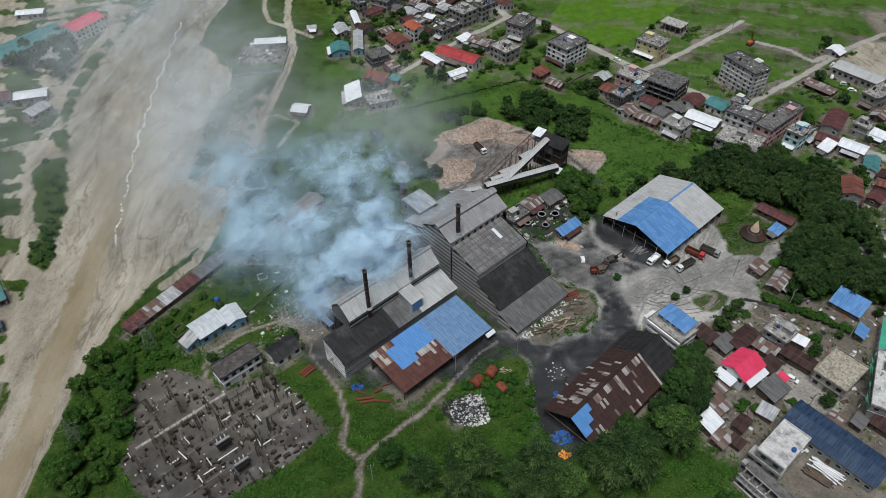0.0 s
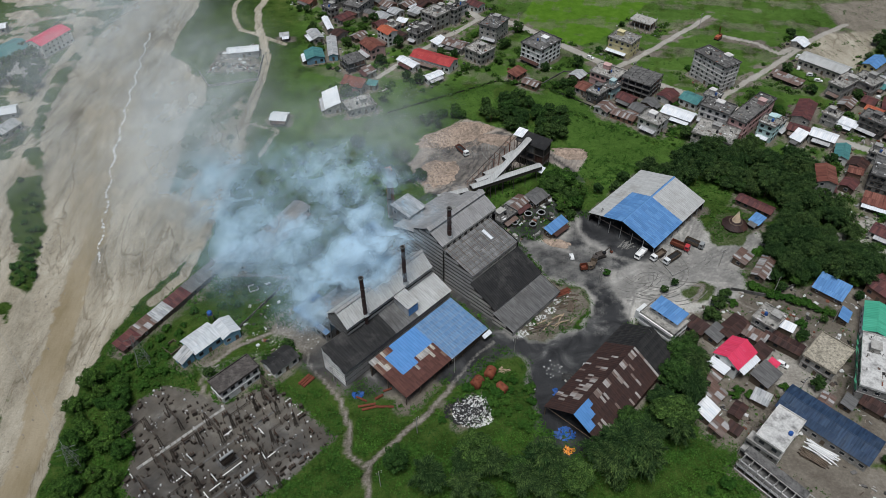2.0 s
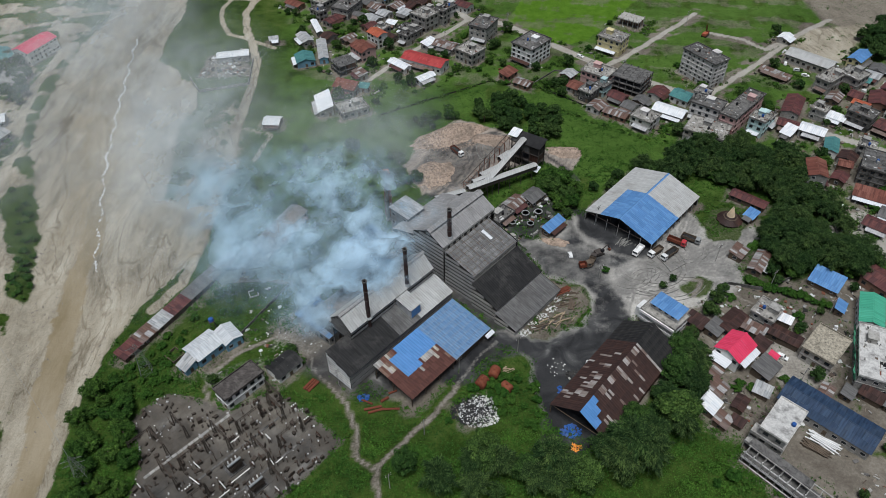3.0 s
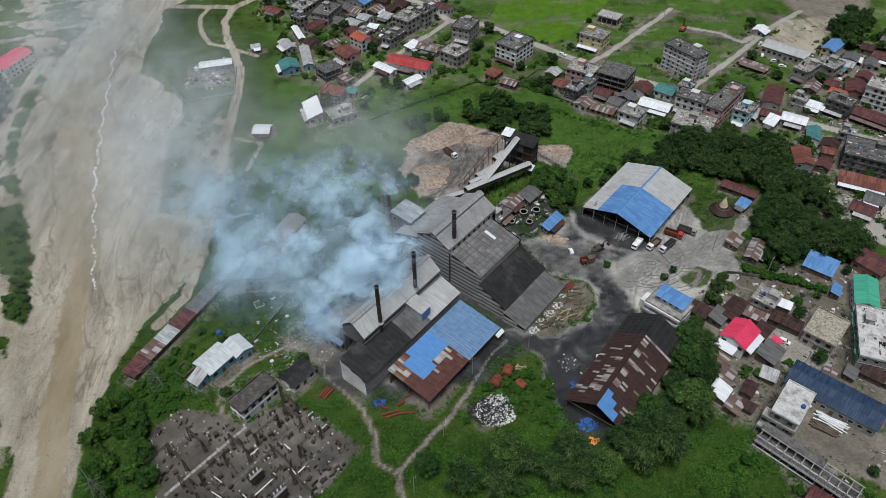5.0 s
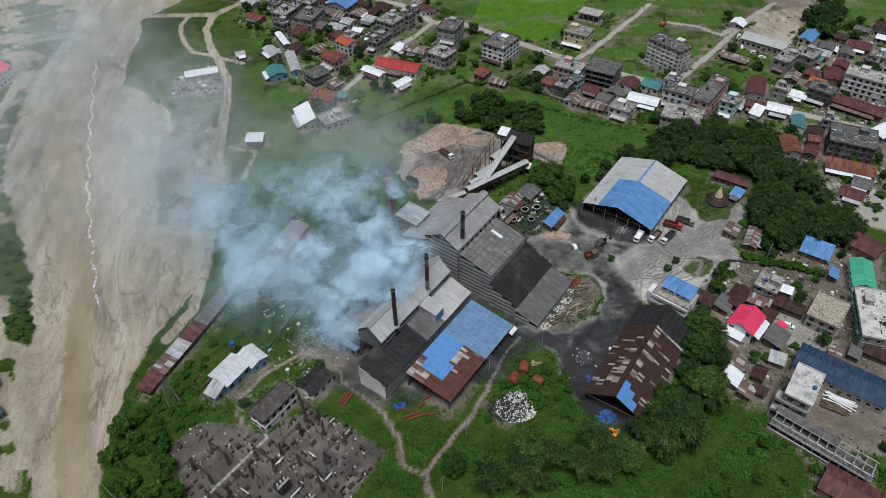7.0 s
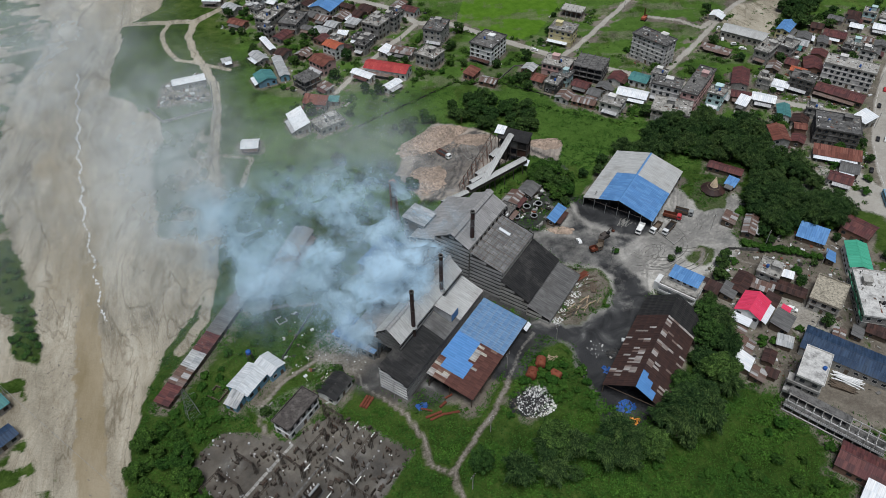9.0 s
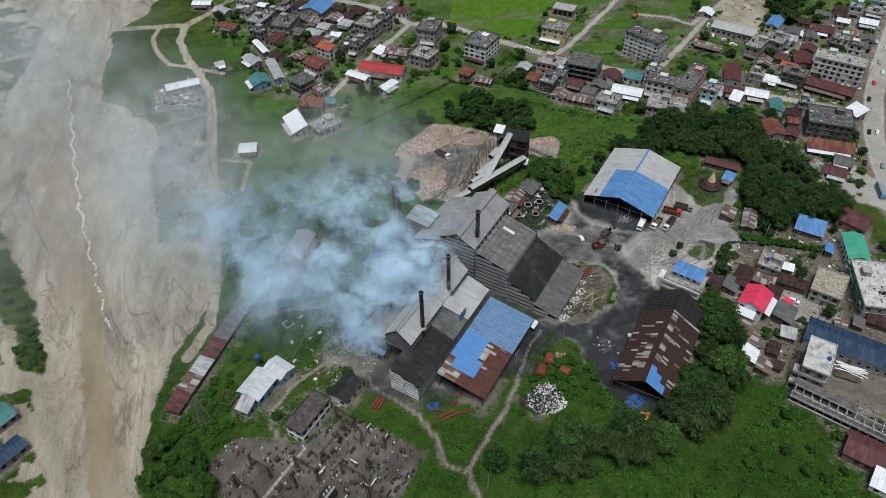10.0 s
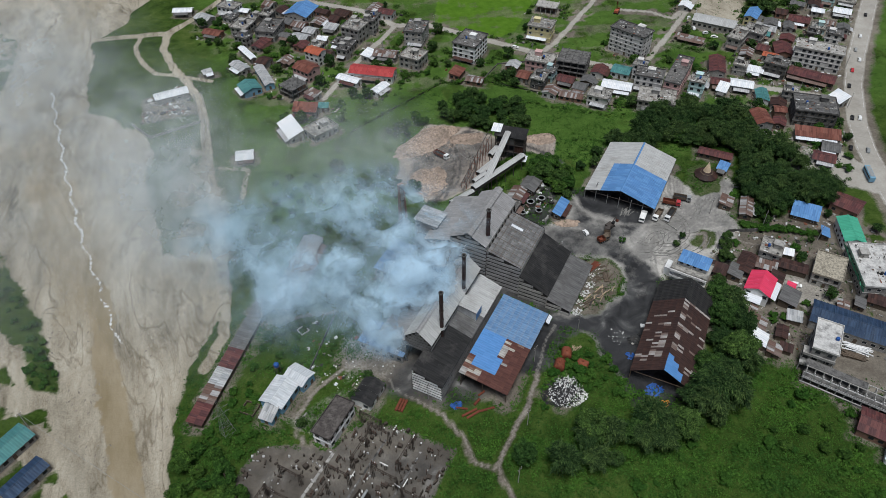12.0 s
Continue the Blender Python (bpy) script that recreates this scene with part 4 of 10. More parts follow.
        slab(bm, (-w / 2 - over - 0.05, 0, h + rise + 0.26), (w / 2 + over + 0.05, 0, h + rise + 0.26), (w / 2 + over + 0.05, 0.3, h + rise + 0.13), (-w / 2 - over - 0.05, 0.3, h + rise + 0.13), 0.04)
        part("ridge_cap", bm, R, ob)
    else:
        rise = pitch * d
        oh = over * pitch
        bm = bmesh.new()
        sheets(bm, (-w / 2 - over, -d / 2 - over, h - oh + 0.08), (w / 2 + over, -d / 2 - over, h - oh + 0.08), (w / 2 + over, d / 2 + over, h + rise + oh + 0.08), (-w / 2 - over, d / 2 + over, h + rise + oh + 0.08), rnd)
        part("roof", bm, R, ob)
    return ob

# ---- the factory, in its own axes: x along the halls, y across towards the river ----
FX, FY, FROT = -35.0, 150.0, 42.5


def fac(x, y, z=0.0):
    c, s = math.cos(radians(FROT)), math.sin(radians(FROT))
    return (FX + x * c - y * s, FY + x * s + y * c, z)


def lean_roof(ob, name, x0, x1, yl, zl, yh, zh, mat, label="", seed=1, skip=None, width=1.1, length=3.2):
    bm = bmesh.new()
    sheets(bm, (x0, yl, zl), (x1, yl, zl), (x1, yh, zh), (x0, yh, zh), random.Random(seed), width, length, 0.06, skip)
    return part(name, bm, MAT[mat], ob, label)


PLATES = {}


def sheet_pieces(ob, a, b, d, pick, seed, width=1.1, length=2.2):
    """Roofing sheets as single pieces over the plane from the low edge a-b up to d; pick names each one's material."""
    a, b, d = Vector(a), Vector(b), Vector(d)
    nu, nv = max(1, round((b - a).length / width)), max(1, round((d - a).length / length))
    su, sv = (b - a) / nu, (d - a) / nv
    ux, uy = su.normalized(), sv.normalized()
    up = ux.cross(uy).normalized()
    if up.z < 0:
        ux, su, a = -ux, -su, b
        up = ux.cross(uy).normalized()
        flip = True
    else:
        flip = False
    rnd = random.Random(seed)
    for i in range(nu):
        for j in range(nv):
            u = (i + 0.5) / nu
            mat = pick(1 - u if flip else u, (j + 0.5) / nv)
            key = (mat, round(su.length, 2), round(sv.length, 2))
            if key not in PLATES:
                bm = bmesh.new()
                w, l = su.length / 2 * 1.01, sv.length / 2 * 1.05
                box(bm, -w, w, -l, l, -0.02, 0.02)
                me = bpy.data.meshes.new("roof_sheet")
                bm.to_mesh(me)
                bm.free()
                me.materials.append(MAT[mat])
                PLATES[key] = me
            c = a + su * (i + 0.5) + sv * (j + 0.5) + up * (0.04 + 0.05 * (i % 2) + 0.03 * (j % 2) + rnd.uniform(0, 0.02))
            m = Matrix((ux, uy, up)).transposed().to_4x4()
            m.translation = c
            shared("roof_sheet", PLATES[key], ob, m @ pose(0, 0, 0, rnd.uniform(-0.8, 0.8), rnd.uniform(-0.8, 0.8), rnd.uniform(-0.6, 0.6)))


def band_wall(ob, a, b, z0, z1a, z1b, mat, gap_mat, step=1.3, plank=0.8):
    """A wall of horizontal boarding from a to b, its top sloping from z1a to z1b; a near-black backing paints the shade
    in its slots.
    """
    a, b = Vector((*a, 0)), Vector((*b, 0))
    d = (b - a)
    n = Vector((-d.y, d.x, 0)).normalized()
    top = max(z1a, z1b)
    # backing sheet in gap_mat, its colour standing for the dark behind the slots
    bm = bmesh.new()
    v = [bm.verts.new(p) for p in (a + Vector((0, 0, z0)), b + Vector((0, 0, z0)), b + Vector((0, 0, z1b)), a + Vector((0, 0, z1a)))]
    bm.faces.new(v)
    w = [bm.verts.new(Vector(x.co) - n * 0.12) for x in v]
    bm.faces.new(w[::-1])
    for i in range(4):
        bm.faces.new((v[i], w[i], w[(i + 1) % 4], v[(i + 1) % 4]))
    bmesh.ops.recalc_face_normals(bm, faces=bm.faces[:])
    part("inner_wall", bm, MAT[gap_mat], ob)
    z = z0 + 0.2
    while z < top - 0.2:
        bm = bmesh.new()
        za = zb = min(z + plank, top)
        s0, s1 = 0.0, 1.0
        if z1a != z1b:
            lim = (za - z1a) / (z1b - z1a)
            if z1b > z1a:
                s0 = max(0.0, min(0.95, lim))
            else:
                s1 = min(1.0, max(0.05, lim))
        p, q = a + d * s0 + n * 0.03, a + d * s1 + n * 0.03
        o = n * 0.1
        vs = [bm.verts.new(c + Vector((0, 0, h))) for h in (z, za) for c in (p, q, q + o, p + o)]
        for f in ((3, 2, 1, 0), (4, 5, 6, 7), (0, 1, 5, 4), (1, 2, 6, 5), (2, 3, 7, 6), (3, 0, 4, 7)):
            bm.faces.new([vs[i] for i in f])
        bmesh.ops.recalc_face_normals(bm, faces=bm.faces[:])
        part("wall_board", bm, MAT[mat], ob)
        z += step


def posts(ob, xs, ys, z, mat="concrete", r=0.2, name="post"):
    for x in xs:
        for y in ys:
            bm = bmesh.new()
            box(bm, x - r, x + r, y - r, y + r, -0.5, z)
            part(name, bm, MAT[mat], ob)


def steel_stack(x, y, z0, z1, r=0.75):
    px, py, _ = fac(x, y)
    ob = tagged(anchor("chimney_stack", px, py, 0, 0.0), "tall dark rust-red steel chimney stack through the factory roof", "chimney", "factory chimney stacks")
    bm = bmesh.new()
    rod(bm, (0, 0, 0), (0, 0, z1), r, r * 0.92, 20)
    part("flue", bm, MAT["stack_red"], ob)
    for k in range(4):
        bm = bmesh.new()
        zz = z0 + (z1 - z0) * (k + 1) / 4
        rod(bm, (0, 0, zz - 0.18), (0, 0, zz), r * 1.12, r * 1.12, 20)
        part("flange", bm, MAT["steel_dark"], ob)
    bm = bmesh.new()
    for k in range(16):
        a0, a1 = k * math.pi / 8, (k + 1) * math.pi / 8
        pts = [(rr * math.cos(a), rr * math.sin(a), zz) for rr, a, zz in ((r * 1.2, a0, z1), (r * 1.2, a1, z1), (r * 1.2, a1, z1 + 0.5), (r * 1.2, a0, z1 + 0.5))]
        inn = [(rr * math.cos(a), rr * math.sin(a), zz) for rr, a, zz in ((r * 0.8, a0, z1), (r * 0.8, a1, z1), (r * 0.8, a1, z1 + 0.5), (r * 0.8, a0, z1 + 0.5))]
        v, w = [bm.verts.new(p) for p in pts], [bm.verts.new(p) for p in inn]
        bm.faces.new(v)
        bm.faces.new(w[::-1])
        bm.faces.new((v[3], v[2], w[2], w[3]))
    part("rim", bm, MAT["concrete_dark"], ob)
    bm = bmesh.new()
    rod(bm, (0, 0, z0 - 0.3), (0, 0, z0 + 0.4), r * 1.8, r * 1.1, 20)
    part("roof_collar", bm, MAT["steel_grey"], ob)
    return ob


def hall_a():
    ob = tagged(anchor("furnace_hall", FX, FY, FROT, 0.0), "long grey furnace hall with raised roof and soot-black lean-to", "factory hall")
    lean_roof(ob, "lean_roof_sooty", -2.2, 22, -1.6, 8.0, 10.6, 11.6, "tin_black", "soot-blackened sheet roof", 3)
    lean_roof(ob, "lean_roof_grey", 22, 33, -1.6, 8.05, 8.0, 11.1, "tin_soot", "sooty grey sheet roof", 4)
    lean_roof(ob, "lean_roof_clean", 33, 50.5, -1.6, 8.1, 8.0, 11.2, "asbestos_pale", "clean pale grey sheet roof", 5)
    lean_roof(ob, "upper_roof", 7.5, 49.6, 7.4, 15.2, 13.0, 20.0, "asbestos_pale", "", 6)
    lean_roof(ob, "upper_roof", 7.5, 49.6, 18.6, 15.2, 13.0, 20.0, "asbestos_pale", "", 7)
    lean_roof(ob, "rear_roof", 7.5, 49.6, 30.5, 9.0, 18.2, 12.8, "asbestos", "", 8)
    bm = bmesh.new()
    slab(bm, (7.2, 12.2, 20.0), (49.9, 12.2, 20.0), (49.9, 13.0, 20.55), (7.2, 13.0, 20.55), 0.08)
    slab(bm, (7.2, 13.0, 20.55), (49.9, 13.0, 20.55), (49.9, 13.8, 20.0), (7.2, 13.8, 20.0), 0.08)
    part("ridge_cap", bm, MAT["asbestos"], ob)
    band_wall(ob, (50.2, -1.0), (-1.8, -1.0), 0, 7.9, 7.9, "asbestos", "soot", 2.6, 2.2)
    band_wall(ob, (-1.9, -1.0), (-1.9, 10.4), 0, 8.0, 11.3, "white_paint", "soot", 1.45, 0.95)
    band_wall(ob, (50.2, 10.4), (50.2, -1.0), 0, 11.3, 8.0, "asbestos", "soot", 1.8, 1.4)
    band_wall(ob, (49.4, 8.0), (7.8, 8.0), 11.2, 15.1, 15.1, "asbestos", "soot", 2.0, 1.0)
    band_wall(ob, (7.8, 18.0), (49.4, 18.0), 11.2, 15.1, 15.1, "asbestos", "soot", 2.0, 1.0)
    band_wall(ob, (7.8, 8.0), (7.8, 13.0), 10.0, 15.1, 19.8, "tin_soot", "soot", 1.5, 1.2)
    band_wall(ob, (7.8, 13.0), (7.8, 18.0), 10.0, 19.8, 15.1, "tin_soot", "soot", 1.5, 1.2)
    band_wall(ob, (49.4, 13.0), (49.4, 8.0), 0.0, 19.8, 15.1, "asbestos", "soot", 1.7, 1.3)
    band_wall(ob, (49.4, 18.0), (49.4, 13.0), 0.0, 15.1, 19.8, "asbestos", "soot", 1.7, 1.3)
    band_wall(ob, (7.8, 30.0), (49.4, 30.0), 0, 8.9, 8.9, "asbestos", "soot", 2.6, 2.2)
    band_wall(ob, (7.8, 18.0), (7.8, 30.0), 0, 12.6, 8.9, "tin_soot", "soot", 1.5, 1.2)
    posts(ob, (-1.6, 6.0), (-0.9, 10.0), 8.0, "soot")
    # ventilation box on the lean-to
    bm = bmesh.new()
    v = [bm.verts.new(p) for p in ((29.8, 0.4, 8.6), (34.8, 0.4, 8.6), (34.8, 8.0, 11.0), (29.8, 8.0, 11.0), (29.8, 0.4, 13.3), (34.8, 0.4, 13.3), (34.8, 8.0, 14.6), (29.8, 8.0, 14.6))]
    for f in ((0, 1, 5, 4), (1, 2, 6, 5), (2, 3, 7, 6), (3, 0, 4, 7)):
        bm.faces.new([v[i] for i in f])
    part("vent_box", bm, MAT["tin"], ob, "pale sheet-metal ventilator box")
    lean_roof(ob, "vent_roof", 29.4, 35.2, 0.0, 13.4, 8.3, 14.8, "asbestos_pale", "", 9)
    bm = bmesh.new()
    box(bm, 30.1, 34.5, 0.22, 0.38, 9.2, 12.6)
    part("vent_sheet", bm, MAT["tin_blue"], ob, "pale blue sheet on the ventilator front")
    return ob


def hall_b():
    ob = tagged(anchor("open_shed", *fac(0, 0)[:2], FROT, 0.0), "open shed with patched blue and rust-red sheet roof", "shed")

    def zone(u, v):
        # v runs up the slope, u along the hall
        if u > 0.53:
            return "blue_worn"
        if u > 0.14 and v > 0.5 - 0.16 * (u < 0.3) and not (u < 0.24 and v > 0.85):
            return "blue"
        if u < 0.2 and v > 0.68:
            return "old"
        if (0.36 < u < 0.52 and 0.42 < v < 0.56) or (u < 0.1 and v > 0.2 and v < 0.3):
            return "old"
        return "rust"
    odd = random.Random(19)

    def pick(u, v):
        z = zone(u, v)
        if z == "rust" and odd.random() < 0.06:
            z = "old"
        return {"blue_worn": "loose_blue_worn", "blue": "loose_blue", "rust": "loose_rust_red", "old": "loose_old"}[z]
    sheet_pieces(ob, (6.8, -22.0, 4.9), (48.0, -22.0, 4.9), (6.8, -3.4, 7.4), pick, 11, 1.05, 2.35)
    posts(ob, (7.2, 14, 21, 28, 35, 42, 47.4), (-21.4, -12.5, -4.2), 5.0, "timber", 0.12)
    bm = bmesh.new()
    for y, z in ((-21.4, 4.8), (-12.5, 6.0), (-4.2, 7.15)):
        box(bm, 6.9, 47.8, y - 0.1, y + 0.1, z - 0.28, z)
    for x in (7.2, 14, 21, 28, 35, 42, 47.4):
        slab(bm, (x - 0.08, -21.8, 4.7), (x + 0.08, -21.8, 4.7), (x + 0.08, -3.6, 7.2), (x - 0.08, -3.6, 7.2), 0.2)
    part("roof_beam", bm, MAT["timber"], ob)
    bm = bmesh.new()
    slab(bm, (44.5, -23.6, 3.4), (48.6, -23.6, 3.4), (48.6, -22.2, 4.2), (44.5, -22.2, 4.2), 0.06)
    part("awning", bm, MAT["tin_white"], ob, "pale sheet awning at the corner")
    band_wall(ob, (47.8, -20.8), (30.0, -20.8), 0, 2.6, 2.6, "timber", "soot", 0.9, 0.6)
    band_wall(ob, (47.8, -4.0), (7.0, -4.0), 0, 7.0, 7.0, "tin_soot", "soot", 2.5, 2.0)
    return ob


def hall_c():
    ob = tagged(anchor("sinter_hall", FX, FY, FROT, 0.0), "tall stepped factory hall with weathered grey and black sheet roofs", "factory hall")
    lean_roof(ob, "upper_roof", 55.5, 86.3, 8.0, 21.0, 15.8, 25.0, "asbestos", "", 21)
    lean_roof(ob, "upper_roof", 55.5, 86.3, 23.6, 21.0, 15.8, 25.0, "asbestos", "", 22)
    for side in (1, -1):
        lean_roof(ob, "ridge_vent", 55.0, 86.6, 15.8 + side * 1.7, 25.2, 15.8, 26.1, "asbestos", "raised ridge vent", 23)
    sheet_pieces(ob, (56.4, -6.8, 14.9), (82.2, -6.8, 14.9), (56.4, 8.0, 18.8), lambda u, v: "loose_soot", 24, 1.3, 2.2)
    lean_roof(ob, "dark_roof", 55.2, 82.8, -19.0, 6.2, -6.6, 12.0, "tin_black", "black sheet roof", 25)
    lean_roof(ob, "low_roof", 54.4, 82.6, -28.8, 2.6, -18.6, 5.2, "tin_soot", "dark grey corrugated lean-to roof", 26)
    lean_roof(ob, "rear_roof", 56.0, 86.0, 36.0, 14.0, 23.4, 18.5, "asbestos", "", 27)
    rnd = random.Random(5)
    bm = bmesh.new()
    for k in range(9):
        y = -6.3 + k * 1.75
        z = 14.9 + (y + 6.8) / 14.8 * 3.9 + 0.12
        slab(bm, (56.4, y, z), (82.2, y, z), (82.2, y + 0.16, z + 0.05), (56.4, y + 0.16, z + 0.05), 0.06)
    for k in range(7):
        x = 57.5 + k * 3.9
        slab(bm, (x, -6.7, 15.05), (x + 0.18, -6.7, 15.05), (x + 0.18, 7.8, 18.95), (x, 7.8, 18.95), 0.06)
    part("roof_batten", bm, MAT["timber"], ob, "dark battens holding the sheets down")
    bm = bmesh.new()
    slab(bm, (74.5, 0.2, 16.95), (75.9, 0.2, 16.95), (75.9, 5.2, 18.3), (74.5, 5.2, 18.3), 0.04)
    part("skylight_sheet", bm, MAT["tin_white"], ob, "bright replacement sheet")
    for x0, x1, y, z0, z1 in ((86.0, 55.8, 8.0, 18.6, 20.9), (82.0, 56.6, -6.5, 11.9, 14.8), (82.6, 55.4, -18.5, 5.0, 6.1), (82.4, 54.6, -28.4, 0.0, 2.5)):
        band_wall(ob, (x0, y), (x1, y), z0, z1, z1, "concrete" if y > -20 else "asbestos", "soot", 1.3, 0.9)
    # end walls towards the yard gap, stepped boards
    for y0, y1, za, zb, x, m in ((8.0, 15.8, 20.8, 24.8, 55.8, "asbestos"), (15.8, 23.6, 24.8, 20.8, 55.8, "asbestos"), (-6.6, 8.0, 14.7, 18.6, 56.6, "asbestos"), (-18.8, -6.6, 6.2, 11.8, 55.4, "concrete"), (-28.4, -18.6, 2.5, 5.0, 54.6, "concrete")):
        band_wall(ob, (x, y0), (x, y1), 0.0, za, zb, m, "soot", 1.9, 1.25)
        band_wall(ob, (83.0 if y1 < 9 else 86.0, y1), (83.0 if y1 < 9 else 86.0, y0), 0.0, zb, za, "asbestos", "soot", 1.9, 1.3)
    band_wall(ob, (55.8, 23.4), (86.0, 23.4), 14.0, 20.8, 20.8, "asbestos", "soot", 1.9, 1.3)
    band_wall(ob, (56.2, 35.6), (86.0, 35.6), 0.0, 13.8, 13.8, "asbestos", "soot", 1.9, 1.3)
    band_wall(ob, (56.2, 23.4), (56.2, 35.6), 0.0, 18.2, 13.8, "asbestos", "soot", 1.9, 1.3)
    # row of openings: solid near-black boxes, the dark inside painted on the wall
    for k in range(9):
        bm = bmesh.new()
        x = 58 + k * 3.2
        box(bm, x, x + 1.2, 7.6, 7.85, 19.1, 20.3)
        part("wall_opening", bm, MAT["soot"], ob)
    return ob


def shed_d():
    ob = tagged(anchor("storage_shed", *fac(146, -27)[:2], FROT, 0.0), "large open storage shed with grey and blue metal roof", "storage shed")
    lx, ly, ze, zr = 20.4, 16.2, 5.0, 9.6
    blue = lambda u, v: u < 0.53
    for side in (1, -1):
        a = lambda f, s=side: f if s > 0 else (lambda u, v: f(1 - u, v))
        n = side * -ly
        for z, mat, lab in ((0, "asbestos_pale", "pale grey roofing sheets"), (1, "tin_blue", "bright blue roofing sheets")):
            def skip(u, v, z=z, side=side):
                isblue = (u < 0.53) if side > 0 else (u < 0.53 and v > 0.48)
                return isblue != bool(z)
            bm = bmesh.new()
            sheets(bm, (-lx, n, ze), (lx, n, ze), (lx, 0, zr), (-lx, 0, zr), random.Random(31 + z), 1.05, 2.8, 0.05, skip)
            part("roof", bm, MAT[mat], ob, lab)
    bm = bmesh.new()
    slab(bm, (-lx, -0.45, zr + 0.05), (lx, -0.45, zr + 0.05), (lx, 0, zr + 0.25), (-lx, 0, zr + 0.25), 0.05)
    slab(bm, (-lx, 0, zr + 0.25), (lx, 0, zr + 0.25), (lx, 0.45, zr + 0.05), (-lx, 0.45, zr + 0.05), 0.05)
    part("ridge_cap", bm, MAT["tin_blue"], ob, "blue ridge strip")
    for i in range(9):
        x = -lx + 0.4 + i * (2 * lx - 0.8) / 8
        for y in (-ly + 0.3, ly - 0.3):
            bm = bmesh.new()
            rod(bm, (x, y, -0.5), (x, y, ze - 0.1), 0.16, n=8)
            part("post", bm, MAT["steel_grey"], ob)
        bm = bmesh.new()
        rod(bm, (x, -ly, ze - 0.3), (x, 0, zr - 0.35), 0.1, n=6)
        rod(bm, (x, ly, ze - 0.3), (x, 0, zr - 0.35), 0.1, n=6)
        rod(bm, (x, -ly, ze - 0.35), (x, ly, ze - 0.35), 0.1, n=6)
        for k in range(-3, 4):
            rod(bm, (x, k * ly / 4, ze - 0.35), (x, k * ly / 4, zr - 0.35 - abs(k) / 4 * (zr - ze)), 0.06, n=5)
        part("roof_truss", bm, MAT["steel_dark"], ob)
    for k in (-2, -1, 0, 1, 2):
        bm = bmesh.new()
        rod(bm, (-lx + 0.4, k * ly / 3, -0.5), (-lx + 0.4, k * ly / 3, ze + 1.0), 0.13, n=6)
        part("post", bm, MAT["steel_grey"], ob)
    band_wall(ob, (lx - 0.2, ly - 0.4), (lx - 0.2, -ly + 0.4), 0, 3.0, 3.0, "concrete", "soot", 3.1, 2.7)
    band_wall(ob, (-lx + 0.4, ly - 0.35), (lx - 0.2, ly - 0.35), 0, 3.0, 3.0, "concrete", "soot", 3.1, 2.7)
    px, py, _ = fac(150, -22)
    heap(px, py, 22, 14, 2.6, FROT, COAL_MAT, "coal_heap", "heap of black coal under the storage shed roof", 5)
    return ob


def shed_e():
    ob = tagged(anchor("rusty_shed", *fac(60, -67.5)[:2], FROT + 1.5, 0.0), "long open shed with dark rusty patchwork roof", "shed")
    lx, ly, ze, zr = 24.0, 10.8, 4.8, 11.3
    rnd = random.Random(77)
    pale = {(i, j): rnd.random() for i in range(60) for j in range(12)}

    def zone(side, u, v):
        i, j = int(u * 54), int(v * 5)
        if u > 0.76:
            return "black"
        if side > 0 and u < 0.17 and v > 0.3 + 0.5 * u / 0.17:
            return "blue"
        hot = pale[(i, j)] < (0.62 if side < 0 and 0.12 < u < 0.4 and 0.3 < v < 0.75 else 0.09 if 0.08 < u < 0.66 else 0.02)
        if hot or (v > 0.82 and u > 0.2 and (i // 3) % 2 == 0 and side > 0) or (0.73 < u < 0.77 and side > 0):
            return "pale"
        return "rust"
    for side in (1, -1):
        sheet_pieces(ob, (-lx, side * -ly, ze), (lx, side * -ly, ze), (-lx, 0, zr), lambda u, v, side=side: {"rust": "loose_rust", "pale": "loose_pale", "blue": "loose_blue", "black": "loose_black"}[zone(side, u, v)], 41, 0.9, 2.6)
    for i in range(9):
        x = -lx + 0.5 + i * (2 * lx - 1) / 8
        for y in (-ly + 0.3, ly - 0.3):
            bm = bmesh.new()
            box(bm, x - 0.14, x + 0.14, y - 0.14, y + 0.14, -0.5, ze + 0.1)
            part("post", bm, MAT["timber"], ob)
        bm = bmesh.new()
        rod(bm, (x, -ly, ze - 0.15), (x, 0, zr - 0.15), 0.1, n=5)
        rod(bm, (x, ly, ze - 0.15), (x, 0, zr - 0.15), 0.1, n=5)
        rod(bm, (x, -ly, ze - 0.2), (x, ly, ze - 0.2), 0.1, n=5)
        part("roof_truss", bm, MAT["timber"], ob)
    band_wall(ob, (lx - 0.6, ly - 0.5), (lx - 0.6, -ly + 0.5), 0, 4.4, 4.4, "tin_rust", "soot", 1.4, 1.2)
    band_wall(ob, (lx - 0.6, -ly + 0.4), (-lx + 6, -ly + 0.4), 0, 3.2, 3.2, "tin_rust", "soot", 1.4, 1.2)
    return ob


MAT["tin_tan_pale"] = sheet_metal("tin_tan_pale", [(0.42, 0.38, 0.35), (0.36, 0.32, 0.29), (0.3, 0.24, 0.21), (0.46, 0.43, 0.4)], streak=0.4, rust_amount=0.3)
COAL_MAT = plain("coal", (0.03, 0.03, 0.031), vary=0.5, scale=2.5, dirt=(0.09, 0.085, 0.08), dirt_amount=0.3)
CHIP_MAT = plain("wood_chips", (0.36, 0.275, 0.215), vary=0.75, scale=0.7, dirt=(0.13, 0.105, 0.085), dirt_amount=0.8)


